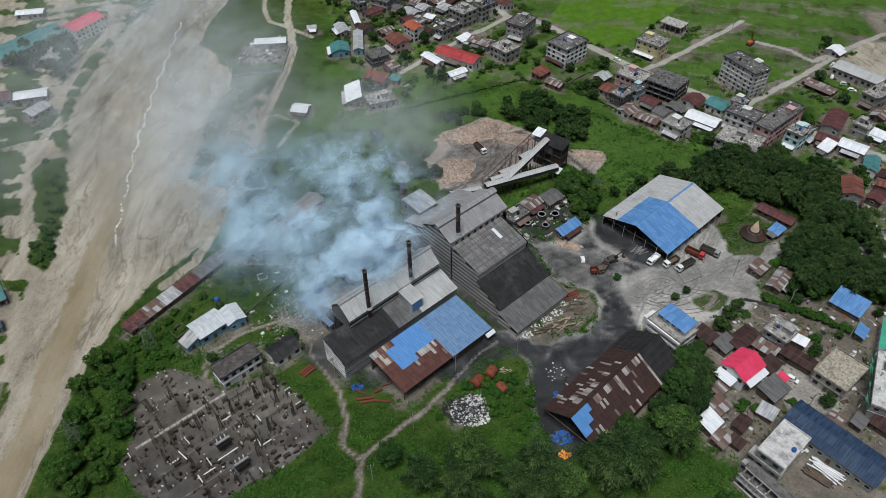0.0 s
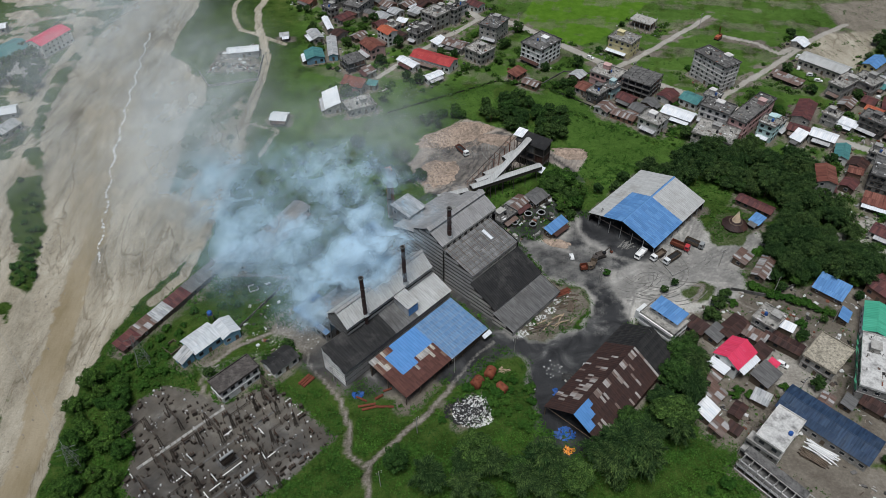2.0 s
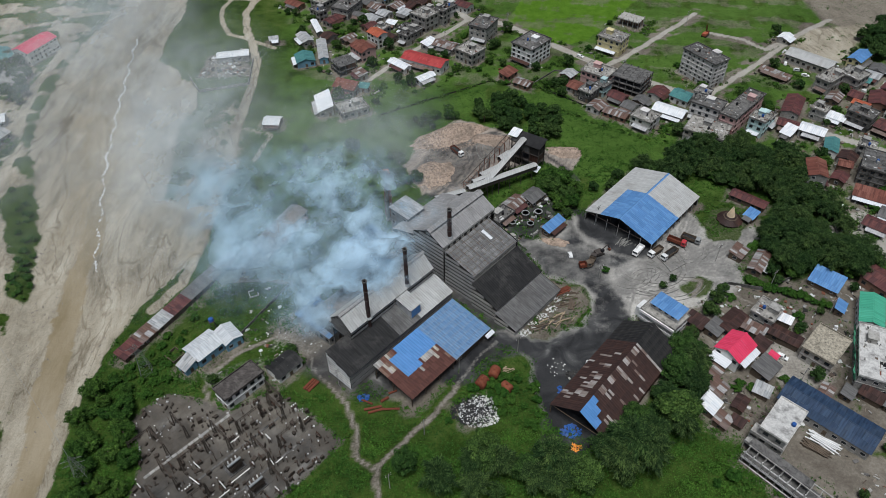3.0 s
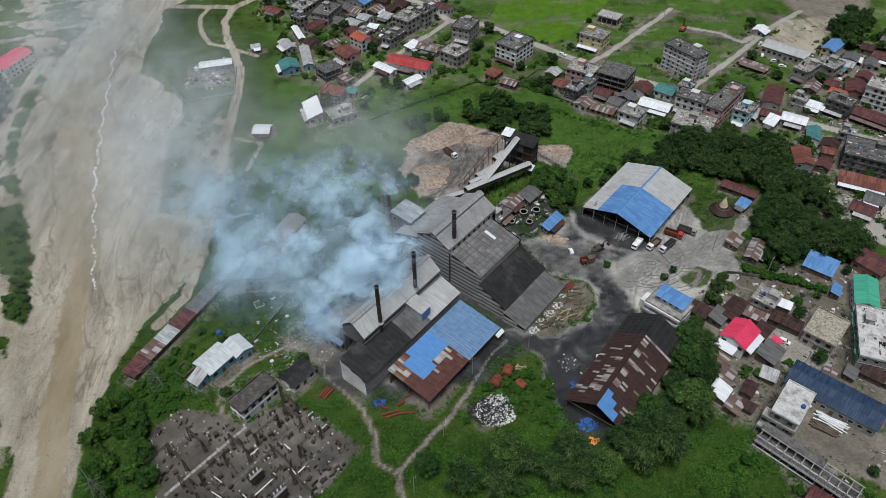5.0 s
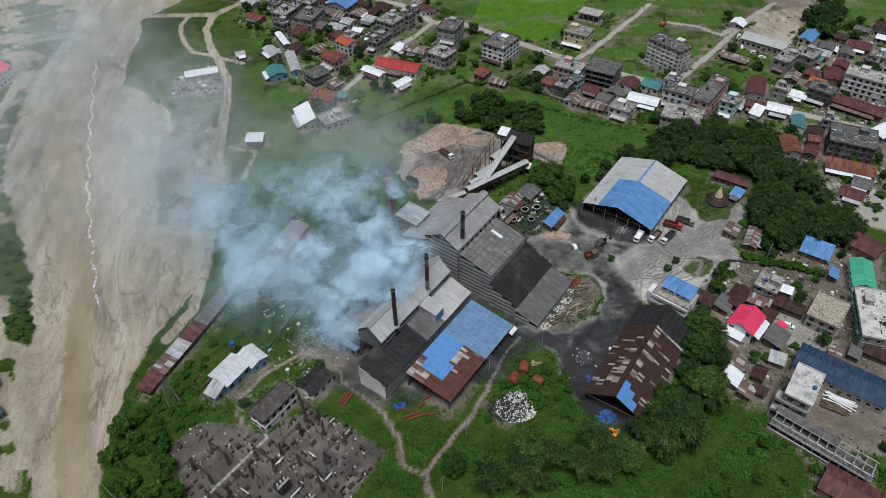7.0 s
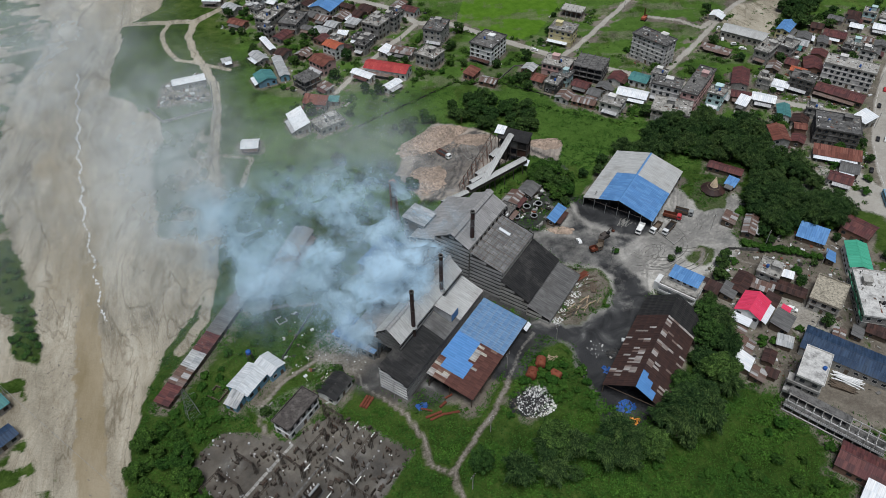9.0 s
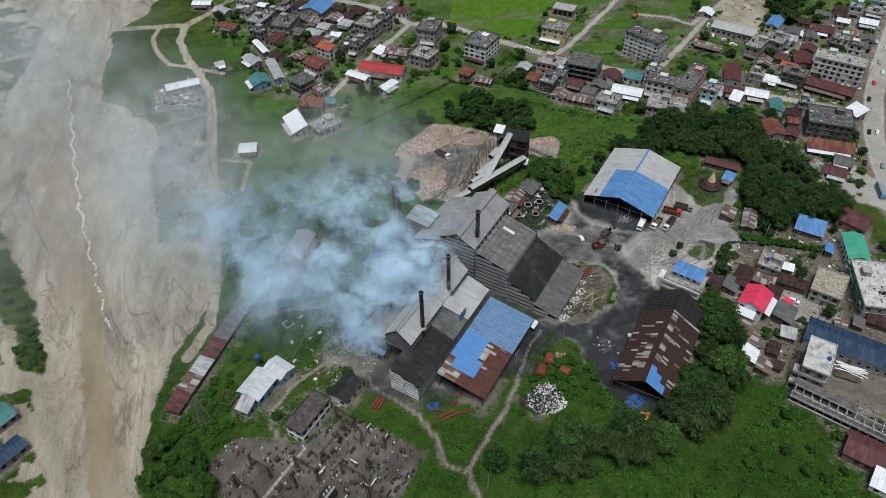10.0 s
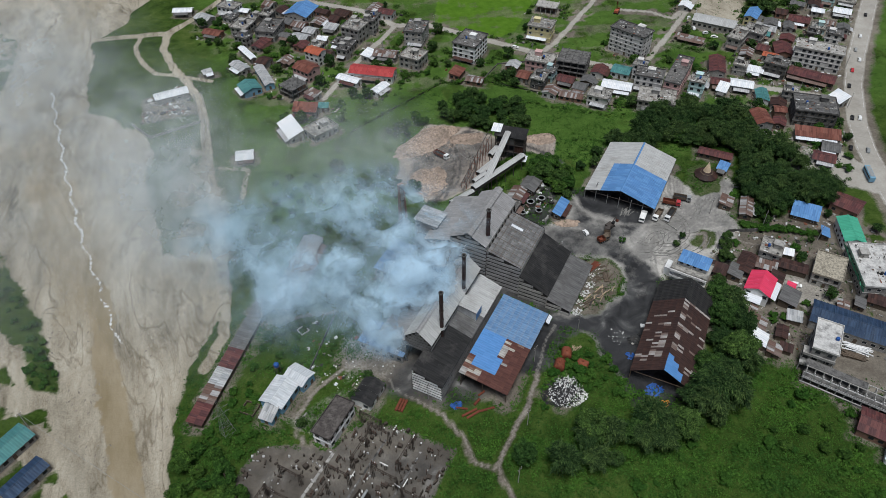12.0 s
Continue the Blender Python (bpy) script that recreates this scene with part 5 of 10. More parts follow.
def heap(x, y, w, d, h, rot, mat, name, label, seed, category="heap"):
    """A loose heap with a lumpy surface."""
    bm = bmesh.new()
    n = 26
    grid = {}
    for i in range(n + 1):
        for j in range(n + 1):
            u, v = i / n * 2 - 1, j / n * 2 - 1
            r = math.hypot(u, v)
            prof = max(0.0, 1 - r) ** 0.75
            f = noise.noise((u * 2.6 + seed * 3.1, v * 2.6, seed)) * 0.7 + noise.noise((u * 8 + seed, v * 8, seed * 2)) * 0.4
            z = h * prof * (1 + f) - (0.3 if r >= 0.98 else 0.0)
            ww = 1 + 0.3 * noise.noise((u * 1.6 + seed, v * 1.6, seed)) + 0.16 * noise.noise((u * 4 + seed, v * 4, seed))
            grid[i, j] = bm.verts.new((u * w / 2 * ww, v * d / 2 * ww, z))
    for i in range(n):
        for j in range(n):
            f = bm.faces.new((grid[i, j], grid[i + 1, j], grid[i + 1, j + 1], grid[i, j + 1]))
            f.smooth = True
    me = bpy.data.meshes.new(name)
    bm.to_mesh(me)
    bm.free()
    me.materials.append(mat)
    ob = tagged(new(name, me), label, category)
    ob.matrix_world = pose(x, y, gz(x, y), 0, 0, rot)
    return ob


for cx, cy, w, d in ((24, 14, 54, 32), (27, -13, 42, 20), (70, 4, 32, 64), (146, -27, 41, 33), (60, -67.5, 48, 22)):
    footprint(*fac(cx, cy)[:2], w, d, FROT)
hall_a()
hall_b()
hall_c()
shed_d()
shed_e()
steel_stack(16.5, 7.9, 15.6, 33.5)
steel_stack(36.5, 8.6, 16.2, 33.5)
steel_stack(61.3, 9.8, 21.9, 35.0, 0.85)

# ---- works outside the halls ----
def gallery(ob, a, b, w, h, roof_mat, legs=4):
    """An inclined conveyor gallery: deck, side walls, ridge roof and trestle legs, from a to b."""
    a, b = Vector(a), Vector(b)
    d = (b - a).normalized()
    s = Vector((-d.y, d.x, 0)).normalized() * (w / 2)
    up = Vector((0, 0, 1))
    bm = bmesh.new()
    slab(bm, a - s, a + s, b + s, b - s, 0.25)
    part("deck", bm, MAT["steel_dark"], ob)
    for side in (-1, 1):
        bm = bmesh.new()
        o = s * side
        v = [bm.verts.new(p) for p in (a + o, b + o, b + o + up * h, a + o + up * h, a + o * 0.93, b + o * 0.93, b + o * 0.93 + up * h, a + o * 0.93 + up * h)]
        for f in ((0, 1, 2, 3), (7, 6, 5, 4), (0, 4, 5, 1), (1, 5, 6, 2), (2, 6, 7, 3), (3, 7, 4, 0)):
            bm.faces.new([v[i] for i in f])
        bmesh.ops.recalc_face_normals(bm, faces=bm.faces[:])
        part("side_wall", bm, MAT["steel_dark"], ob)
        bm = bmesh.new()
        slab(bm, a + s * side * 1.25 + up * (h - 0.1), b + s * side * 1.25 + up * (h - 0.1), b + up * (h + 0.5), a + up * (h + 0.5), 0.06)
        part("gallery_roof", bm, MAT[roof_mat], ob)
    for k in range(legs):
        p = a + (b - a) * ((k + 0.5) / legs)
        for side in (-1, 1):
            bm = bmesh.new()
            q = p + s * side
            rod(bm, q, (q.x + s.x * side * 0.4, q.y + s.y * side * 0.4, -0.5), 0.16, n=6)
            part("leg", bm, MAT["steel_dark"], ob)
        bm = bmesh.new()
        rod(bm, p + s - up * (p.z * 0.3), p - s - up * (p.z * 0.75), 0.09, n=5)
        part("brace", bm, MAT["steel_dark"], ob)


def conveyors():
    ob = tagged(anchor("conveyor", 0, 0, 0, 0.0), "inclined covered conveyor gallery with pale roof on steel legs", "conveyor", "conveyor galleries")
    gallery(ob, (45.0, 268.0, 14.0), (24.5, 246.5, 7.2), 2.4, 1.7, "asbestos_pale", 5)
    ob = tagged(anchor("conveyor", 0, 0, 0, 0.0), "long covered conveyor gallery with pale roof on steel legs", "conveyor", "conveyor galleries")
    gallery(ob, (49.5, 259.5, 5.0), (16.0, 242.5, 7.6), 2.6, 2.0, "asbestos_pale", 6)
    ob = tagged(anchor("conveyor", 0, 0, 0, 0.0), "short conveyor gallery with pale roof", "conveyor", "conveyor galleries")
    gallery(ob, (35.0, 258.5, 7.6), (23.0, 252.5, 6.6), 2.6, 1.6, "asbestos_pale", 3)
    for a, b, w in (((26.2, 251.2, 7.4), (18.6, 247.9, 7.0), 1.8), ((38.0, 264.8, 9.6), (32.6, 261.0, 9.0), 2.2), ((14.0, 238.0, 10.5), (1.0, 231.6, 12.5), 2.2)):
        ob = tagged(anchor("conveyor", 0, 0, 0, 0.0), "short conveyor gallery with pale roof", "conveyor", "conveyor galleries")
        gallery(ob, a, b, w, 1.5, "asbestos_pale", 2)
    ob = tagged(anchor("open_conveyor", 0, 0, 0, 0.0), "open rusty conveyor frame on a steel trestle", "conveyor")
    for off in (-0.7, 0.7):
        bm = bmesh.new()
        rod(bm, (40.0 + off, 276.8 - off, 12.0), (15.0 + off, 252.5 - off, 3.0), 0.16, n=6)
        part("rail", bm, MAT["steel_dark"], ob)
    for k in range(9):
        t = (k + 0.5) / 9
        x, y, z = 40.0 - 25 * t, 276.8 - 24.3 * t, 12 - 9 * t
        bm = bmesh.new()
        rod(bm, (x - 0.9, y + 0.9, z), (x - 0.9, y + 0.9, -0.5), 0.11, n=5)
        rod(bm, (x + 0.9, y - 0.9, z), (x + 0.9, y - 0.9, -0.5), 0.11, n=5)
        rod(bm, (x - 0.9, y + 0.9, z), (x + 0.9, y - 0.9, z), 0.09, n=5)
        rod(bm, (x - 0.9, y + 0.9, z * 0.6), (x + 0.9, y - 0.9, z * 0.2), 0.07, n=5)
        part("trestle", bm, MAT["rust_red"], ob)


def crusher_tower():
    ob = tagged(anchor("crusher_house", 47.5, 269.5, -38.0), "dark steel crusher house with open sides and pale roof", "crusher house")
    for x in (-7, -2.4, 2.4, 7):
        for y in (-3, 3):
            bm = bmesh.new()
            box(bm, x - 0.2, x + 0.2, y - 0.2, y + 0.2, -0.5, 13.0)
            part("column", bm, MAT["steel_dark"], ob)
    for z in (4.2, 8.4, 12.4):
        bm = bmesh.new()
        box(bm, -7.3, 7.3, -3.3, 3.3, z - 0.25, z)
        part("floor_plate", bm, MAT["steel_dark"], ob)
    for x0, x1, z0, z1, m in ((-6.9, -2.6, 0.2, 3.9, "soot"), (2.6, 6.9, 4.3, 8.1, "tin_rust"), (-2.2, 2.2, 8.5, 12.1, "tin_soot"), (2.6, 6.9, 8.5, 12.1, "soot")):
        bm = bmesh.new()
        box(bm, x0, x1, -2.9, 2.9, z0, z1)
        part("cladding", bm, MAT[m], ob)
    bm = bmesh.new()
    sheets(bm, (-7.8, -3.9, 13.0), (7.8, -3.9, 13.0), (7.8, 3.9, 14.2), (-7.8, 3.9, 14.2), random.Random(2))
    part("roof", bm, MAT["tin_black"], ob)
    bm = bmesh.new()
    sheets(bm, (-9.6, -2.6, 14.4), (-4.8, -2.6, 14.4), (-4.8, 3.2, 15.4), (-9.6, 3.2, 15.4), random.Random(3))
    part("head_roof", bm, MAT["tin_white"], ob, "small pale roof over the conveyor head")
    bm = bmesh.new()
    slab(bm, (6.0, -8.6, 3.8), (9.6, -8.6, 3.8), (9.6, -4.6, 4.6), (6.0, -4.6, 4.6), 0.08)
    part("side_roof", bm, MAT["tin_white"], ob, "small pale side roof")
    for x in (6.3, 9.3):
        bm = bmesh.new()
        box(bm, x - 0.1, x + 0.1, -8.3, -8.1, -0.5, 3.8)
        part("post", bm, MAT["steel_dark"], ob)


def brick_stack():
    ob = tagged(anchor("brick_chimney", -19.0, 238.0, 12.0), "tall square reddish brick chimney in the smoke", "chimney")
    bm = bmesh.new()
    a = [bm.verts.new((sx * 1.6, sy * 1.6, -0.5)) for sx, sy in ((-1, -1), (1, -1), (1, 1), (-1, 1))]
    b = [bm.verts.new((sx * 1.05, sy * 1.05, 25.0)) for sx, sy in ((-1, -1), (1, -1), (1, 1), (-1, 1))]
    for i in range(4):
        bm.faces.new((a[i], a[(i + 1) % 4], b[(i + 1) % 4], b[i]))
    bm.faces.new(b)
    part("shaft", bm, MAT["brick"], ob)
    for z, r in ((24.2, 1.3), (22.8, 1.25), (12.0, 1.45)):
        bm = bmesh.new()
        box(bm, -r, r, -r, r, z, z + 0.5)
        part("band", bm, MAT["brick"], ob)


def log_mesh(r, length, seed):
    bm = bmesh.new()
    rnd = random.Random(seed)
    n = 7
    rings = []
    for k in range(4):
        x = -length / 2 + length * k / 3
        cy, cz = rnd.uniform(-0.08, 0.08), rnd.uniform(-0.04, 0.04)
        rings.append([bm.verts.new((x, cy + r * math.cos(i * 2 * math.pi / n) * rnd.uniform(0.9, 1.1), cz + r * math.sin(i * 2 * math.pi / n))) for i in range(n)])
    for a, b in zip(rings[:-1], rings[1:]):
        for i in range(n):
            bm.faces.new((a[i], a[(i + 1) % n], b[(i + 1) % n], b[i]))
    bm.faces.new(rings[0][::-1])
    bm.faces.new(rings[-1])
    bmesh.ops.recalc_face_normals(bm, faces=bm.faces[:])
    me = bpy.data.meshes.new("log")
    bm.to_mesh(me)
    bm.free()
    return me


def log_pile(cx, cy, w, d, count, rot, mats, seed, name="log", label="weathered timber log in a loose heap on the ground", group="timber logs"):
    rnd = random.Random(seed)
    meshes = []
    for m in mats:
        for k in range(2):
            me = log_mesh(rnd.uniform(0.14, 0.24), rnd.uniform(3.0, 5.0), seed * 7 + k)
            me.materials.append(MAT[m])
            meshes.append(me)
    for k in range(count):
        r = math.sqrt(rnd.random())
        a = rnd.uniform(0, 6.28)
        x, y = cx + w / 2 * r * math.cos(a), cy + d / 2 * r * math.sin(a)
        ob = tagged(new(name, rnd.choice(meshes)), label, "log", group)
        ob.matrix_world = pose(x, y, gz(x, y) + 0.16 + (1 - r) * rnd.uniform(0, 1.0), 0, rnd.uniform(-6, 6), rot + rnd.uniform(-40, 40))


def tank(x, y, r, length, rot):
    ob = tagged(anchor("scrap_tank", x, y, rot), "rust-red scrap steel tank lying in the weeds", "tank", "scrap tanks")
    bm = bmesh.new()
    n = 16
    prof = [(-length / 2, r * 0.55), (-length / 2 + 0.35, r * 0.95), (-length / 2 + 0.7, r), (length / 2 - 0.7, r), (length / 2 - 0.35, r * 0.95), (length / 2, r * 0.55)]
    rings = [[bm.verts.new((px, pr * math.cos(i * 2 * math.pi / n), r * 0.8 + pr * math.sin(i * 2 * math.pi / n))) for i in range(n)] for px, pr in prof]
    for a, b in zip(rings[:-1], rings[1:]):
        for i in range(n):
            bm.faces.new((a[i], a[(i + 1) % n], b[(i + 1) % n], b[i])).smooth = True
    bm.faces.new(rings[0][::-1])
    bm.faces.new(rings[-1])
    bmesh.ops.recalc_face_normals(bm, faces=bm.faces[:])
    part("shell", bm, MAT["tank_red"], ob)
    bm = bmesh.new()
    rod(bm, (0, 0, r * 1.7), (0, 0, r * 2.0), 0.35, n=12)
    part("manhole", bm, MAT["tank_red"], ob)


def pipe(x, y, r, length, rot, mat="rust_red", label="rust-red steel pipe lying on the grass"):
    bm = bmesh.new()
    n = 12
    for i in range(n):
        a0, a1 = i * 2 * math.pi / n, (i + 1) * 2 * math.pi / n
        o = [(xx, rr * math.cos(a), r + rr * math.sin(a)) for rr in (r, r * 0.86) for a in (a0, a1) for xx in (-length / 2, length / 2)]
        v = [bm.verts.new(p) for p in o]
        for f in ((0, 1, 3, 2), (4, 6, 7, 5), (0, 2, 6, 4), (1, 5, 7, 3)):
            bm.faces.new([v[k] for k in f])
    bmesh.ops.remove_doubles(bm, verts=bm.verts[:], dist=0.001)
    bmesh.ops.recalc_face_normals(bm, faces=bm.faces[:])
    me = bpy.data.meshes.new("pipe")
    bm.to_mesh(me)
    bm.free()
    me.materials.append(MAT[mat])
    ob = tagged(new("pipe", me), label, "pipe", "scrap pipes")
    ob.matrix_world = pose(x, y, gz(x, y) - 0.05, 0, 0, rot)


conveyors()
crusher_tower()
brick_stack()
heap(14, 296, 42, 16, 3.2, 20, CHIP_MAT, "wood_chip_mound", "broad heap of pale wood chips and gravel in the raw yard", 1)
heap(2, 266, 22, 18, 2.4, 35, CHIP_MAT, "wood_chip_mound", "low heap of pale wood chips in the raw yard", 2)
heap(33, 290, 20, 10, 1.8, -10, CHIP_MAT, "wood_chip_mound", "heap of tan wood chips beside the crusher house", 3)
heap(68, 276, 20, 9, 1.4, -18, CHIP_MAT, "wood_chip_mound", "low heap of pale gravel by the field track", 4)
heap(50, 214, 12, 5, 0.8, -20, CHIP_MAT, "rubble_mound", "low heap of pale rubble by the yard road", 6)
footprint(5.0, 135.2, 10, 8, 20)
heap(5.5, 134.6, 12, 10, 0.3, 20, COAL_MAT, "ash_mound", "heap of black ash strewn with white scraps", 7)
log_pile(47, 182, 12, 9, 26, 20, ("timber", "timber"), 3)
log_pile(42, 172, 13, 6, 22, 30, ("timber", "pale_timber"), 4)
log_pile(35, 169, 8, 4, 10, 40, ("timber", "steel_dark"), 5)
log_pile(17.5, 150.5, 7, 2, 7, 28, ("pale_timber",), 6)
tank(9.4, 145.3, 2.0, 4.6, 50)
tank(14.3, 149.2, 1.9, 4.4, 60)
tank(17.6, 142.8, 1.7, 4.2, 130)
for x, y, r, l, rot in ((-28.6, 139.6, 0.45, 6, 8), (-27.6, 138.4, 0.45, 5.5, 12), (-22.5, 138.6, 0.45, 6, -4), (-30.4, 142.2, 0.4, 4, 150), (-24.5, 142.6, 0.5, 3, 30), (-21.6, 145.4, 0.4, 3, 20), (-50.6, 151.6, 0.5, 5, 48), (-49.7, 151.0, 0.5, 5, 48), (-48.9, 150.3, 0.5, 5, 48)):
    pipe(x, y, r, l, rot)

# ---- houses of the village and the settlement ----
house(67.4, 368.5, 14.1, 17.9, -48.0, 10.5, "flat", "concrete_dark", "white_paint", 4, "white four-storey apartment block with flat concrete roof", "apartment block")
house(116.2, 372.0, 14.2, 11.2, -43.4, 9, "flat", "roof_concrete", "yellow_paint", 3, "pale yellow three-storey house with flat roof", "house")
house(99.3, 339.2, 15.2, 11.0, -42.7, 6.5, "flat", "roof_concrete", "pink_paint", 2, "pink and white two-storey house with flat roof", "house")
house(115.1, 329.7, 17.0, 14.8, -41.2, 9, "frame", "concrete_dark", "concrete_dark", 3, "unfinished dark concrete building frame with open floors", "unfinished building")
house(156.3, 336.0, 21.8, 10.7, -61.8, 14.5, "flat", "concrete_dark", "weathered_paint", 6, "six-storey weathered grey hotel block with flat roof", "hotel block")
house(160.6, 293.4, 8.2, 30.6, -49.1, 9.5, "flat", "concrete_dark", "pink_paint", 3, "three-storey pink building wing with dark flat roof", "school building")
house(144.6, 297.3, 14.6, 9.6, -42.4, 9.5, "flat", "concrete_dark", "weathered_paint", 3, "three-storey pale building wing with dark flat roof", "school building")
house(138.6, 280.4, 18.7, 14.1, -38.1, 6, "flat", "roof_concrete", "concrete", 2, "low grey concrete building with bare flat roof", "concrete building")
house(138.3, 314.6, 9.9, 8.9, -47.8, 3.6, "gable", "tin_teal", "white_paint", 1, "small house with teal metal roof", "house")
house(111.8, 294.1, 10.9, 10.1, -47.4, 6, "flat", "roof_concrete", "weathered_paint", 2, "whitish two-storey house with terrace roof", "house")
house(127.0, 301.2, 15.6, 8.2, -40.3, 3.6, "gable", "tin_white", "concrete", 1, "long low house with whitish metal roof", "house")
house(100.0, 303.4, 12.2, 6.7, -40.4, 2.8, "gable", "tin_old", "brick", 1, "row of shacks with rusty metal roof", "shack")
house(191.1, 298.7, 17.8, 8.3, 54.5, 4, "gable", "tin_maroon", "concrete", 1, "house with brown-red metal roof", "house")
house(181.2, 282.8, 9.6, 6.5, -36.5, 3.8, "gable", "tin_maroon", "timber", 1, "house with dark maroon metal roof", "house")
house(178.7, 276.8, 5.1, 6.5, -53.4, 3.2, "mono", "tin_white", "concrete", 1, "small shed with white metal roof", "shed")
house(190.9, 276.5, 11.6, 7.6, -40.5, 3.8, "gable", "tin_white", "concrete", 1, "long house with white metal roof", "house")
house(194.9, 263.8, 9.3, 4.4, 59.6, 4, "gable", "tin_teal", "concrete", 1, "small house with dark green roof", "house")
house(174.4, 241.4, 12.7, 7.9, 69.7, 8, "gable", "tin_rust_red", "concrete", 3, "unfinished three-storey house under a brick-red roof", "house")
house(221.3, 341.9, 25.2, 10.3, -49.4, 4.5, "gable", "asbestos_pale", "concrete", 1, "long warehouse with patched pale grey roof", "warehouse")
house(248.2, 339.7, 14.4, 7.3, 36.9, 5.5, "gable", "tin_blue", "yellow_paint", 2, "yellow house with bright blue metal roof", "house")
house(220.6, 318.8, 8.0, 17.1, -57.6, 7, "flat", "roof_concrete", "concrete", 2, "grey concrete house with flat roof", "house")
house(233.4, 319.6, 11.6, 11.1, -58.9, 7, "flat", "roof_concrete", "concrete", 2, "grey concrete house with open flat roof", "house")
house(237.3, 298.8, 13.3, 9.3, 57.1, 4, "gable", "tin_maroon", "brick", 1, "house with brown metal roof", "house")
house(246.2, 281.5, 25.3, 10.7, -47.0, 11.5, "flat", "concrete", "weathered_paint", 4, "long whitish four-storey block with rows of windows", "apartment block")
house(218.3, 282.6, 11.9, 8.9, -51.8, 8, "flat", "concrete_dark", "concrete_dark", 3, "dark three-storey balcony house with flat roof", "house")
house(232.5, 269.1, 24.1, 9.1, -52.7, 3.8, "gable", "tin_maroon", "timber", 1, "long shed with dark brown metal roof", "shed")
house(193.5, 262.8, 10.8, 5.8, 58.7, 3.8, "gable", "tin_teal", "white_paint", 1, "small house with teal green metal roof", "house")
house(191.8, 247.0, 5.6, 5.3, -31.0, 5, "gable", "tin_rust_red", "brick", 1, "small house with orange-brown roof", "house")
house(205.7, 238.7, 20.1, 15.9, -36.1, 9, "flat", "concrete_dark", "concrete_dark", 3, "unfinished dark grey three-storey concrete block", "unfinished building")
house(195.9, 223.5, 21.0, 5.8, -35.3, 3, "mono", "tin_rust_red", "concrete", 1, "long shop row with rust-red metal roof", "shop row")
house(228.9, 245.2, 8.0, 7.0, -83.6, 3.4, "mono", "tin_white", "concrete", 1, "shop with white sheet roof", "shop")
house(-103.4, 386.6, 17.5, 6.6, 5.6, 3.6, "gable", "tin_white", "concrete", 1, "long white-roofed shed in a walled yard", "shed")
house(-75.4, 315.5, 8.0, 7.4, -11.5, 2.8, "gable", "tin_white", "timber", 1, "small hut with white metal roof", "hut")
house(-61.8, 377.6, 10.5, 10.0, -78.1, 3.6, "gable", "tin_teal", "blue_paint", 1, "blue house with teal metal roof", "house")
house(-52.0, 386.4, 22.6, 4.9, -84.2, 3.4, "gable", "tin", "blue_paint", 1, "long narrow barrack with grey metal roof", "barrack")
house(-56.3, 416.0, 17.0, 3.2, -74.4, 3.4, "gable", "tin_white", "concrete", 1, "narrow house with white metal roof", "house")
house(-63.0, 402.3, 11.5, 6.2, -64.4, 3.4, "gable", "tin", "concrete", 1, "house with pale grey metal roof", "house")
house(-19.6, 395.2, 9.9, 7.3, -52.2, 8, "gable", "tin_orange", "white_paint", 3, "white three-storey house with orange roof", "house")
house(-28.4, 381.2, 12.1, 9.6, -56.8, 6.5, "gable", "tin_rust_red", "pink_paint", 2, "two-storey house with faded rust-red roof", "house")
house(-39.3, 366.9, 11.0, 11.5, -60.5, 6, "frame", "concrete_dark", "concrete_dark", 2, "unfinished concrete house frame with bare columns", "unfinished building")
house(6.4, 365.9, 25.2, 9.8, -33.4, 4.5, "gable", "tin_red", "white_paint", 1, "long white hall with bright red metal roof", "hall")
house(-8.2, 364.6, 13.3, 5.2, -48.6, 3.2, "gable", "tin_white", "white_paint", 1, "low annex with white metal roof", "annex")
house(5.2, 349.2, 10.5, 4.9, 33.5, 3.2, "gable", "tin_white", "white_paint", 1, "low shed with white metal roof", "shed")
house(-38.3, 342.3, 12.3, 5.7, -27.0, 4.5, "mono", "tin_rust_red", "concrete", 1, "house with rust-red rusty sheet roof", "house")
house(-49.6, 328.1, 16.4, 7.5, -80.4, 3.6, "mono", "tin_white", "concrete", 1, "long shed with whitish sheet roof", "shed")
house(-34.9, 323.1, 10.2, 14.3, -68.4, 3.8, "flat", "roof_concrete", "concrete", 1, "unfinished single-storey concrete house", "unfinished building")
house(9.8, 413.8, 12.5, 11.5, -47.6, 9, "flat", "roof_concrete", "concrete", 3, "grey three-storey house with flat roof", "house")
house(43.8, 396.6, 11.4, 15.2, -34.7, 9.5, "flat", "concrete_dark", "concrete", 3, "grey three-storey concrete house", "house")
house(32.8, 371.1, 12.6, 11.3, -47.7, 6.5, "flat", "roof_concrete", "concrete", 2, "two-storey concrete house with bare roof", "house")
house(20.0, 383.9, 13.3, 8.5, -36.4, 3.6, "gable", "tin_old", "concrete", 1, "long house with patchy grey metal roof", "house")
house(-37.9, 439.3, 12.3, 17.7, -32.4, 6, "flat", "concrete_dark", "concrete", 2, "dark concrete house with flat roof", "house")
house(-52.8, 448.3, 10.5, 12.8, -41.2, 6, "flat", "roof_concrete", "concrete", 2, "two-storey concrete house with flat roof", "house")
house(-73.8, 472.2, 10.7, 8.0, -50.7, 3.6, "gable", "tin", "concrete", 1, "house with grey metal roof", "house")
house(-71.5, 450.8, 11.7, 6.5, -42.0, 3, "gable", "tin_rust_red", "brick", 1, "small house with rusty metal roof", "house")
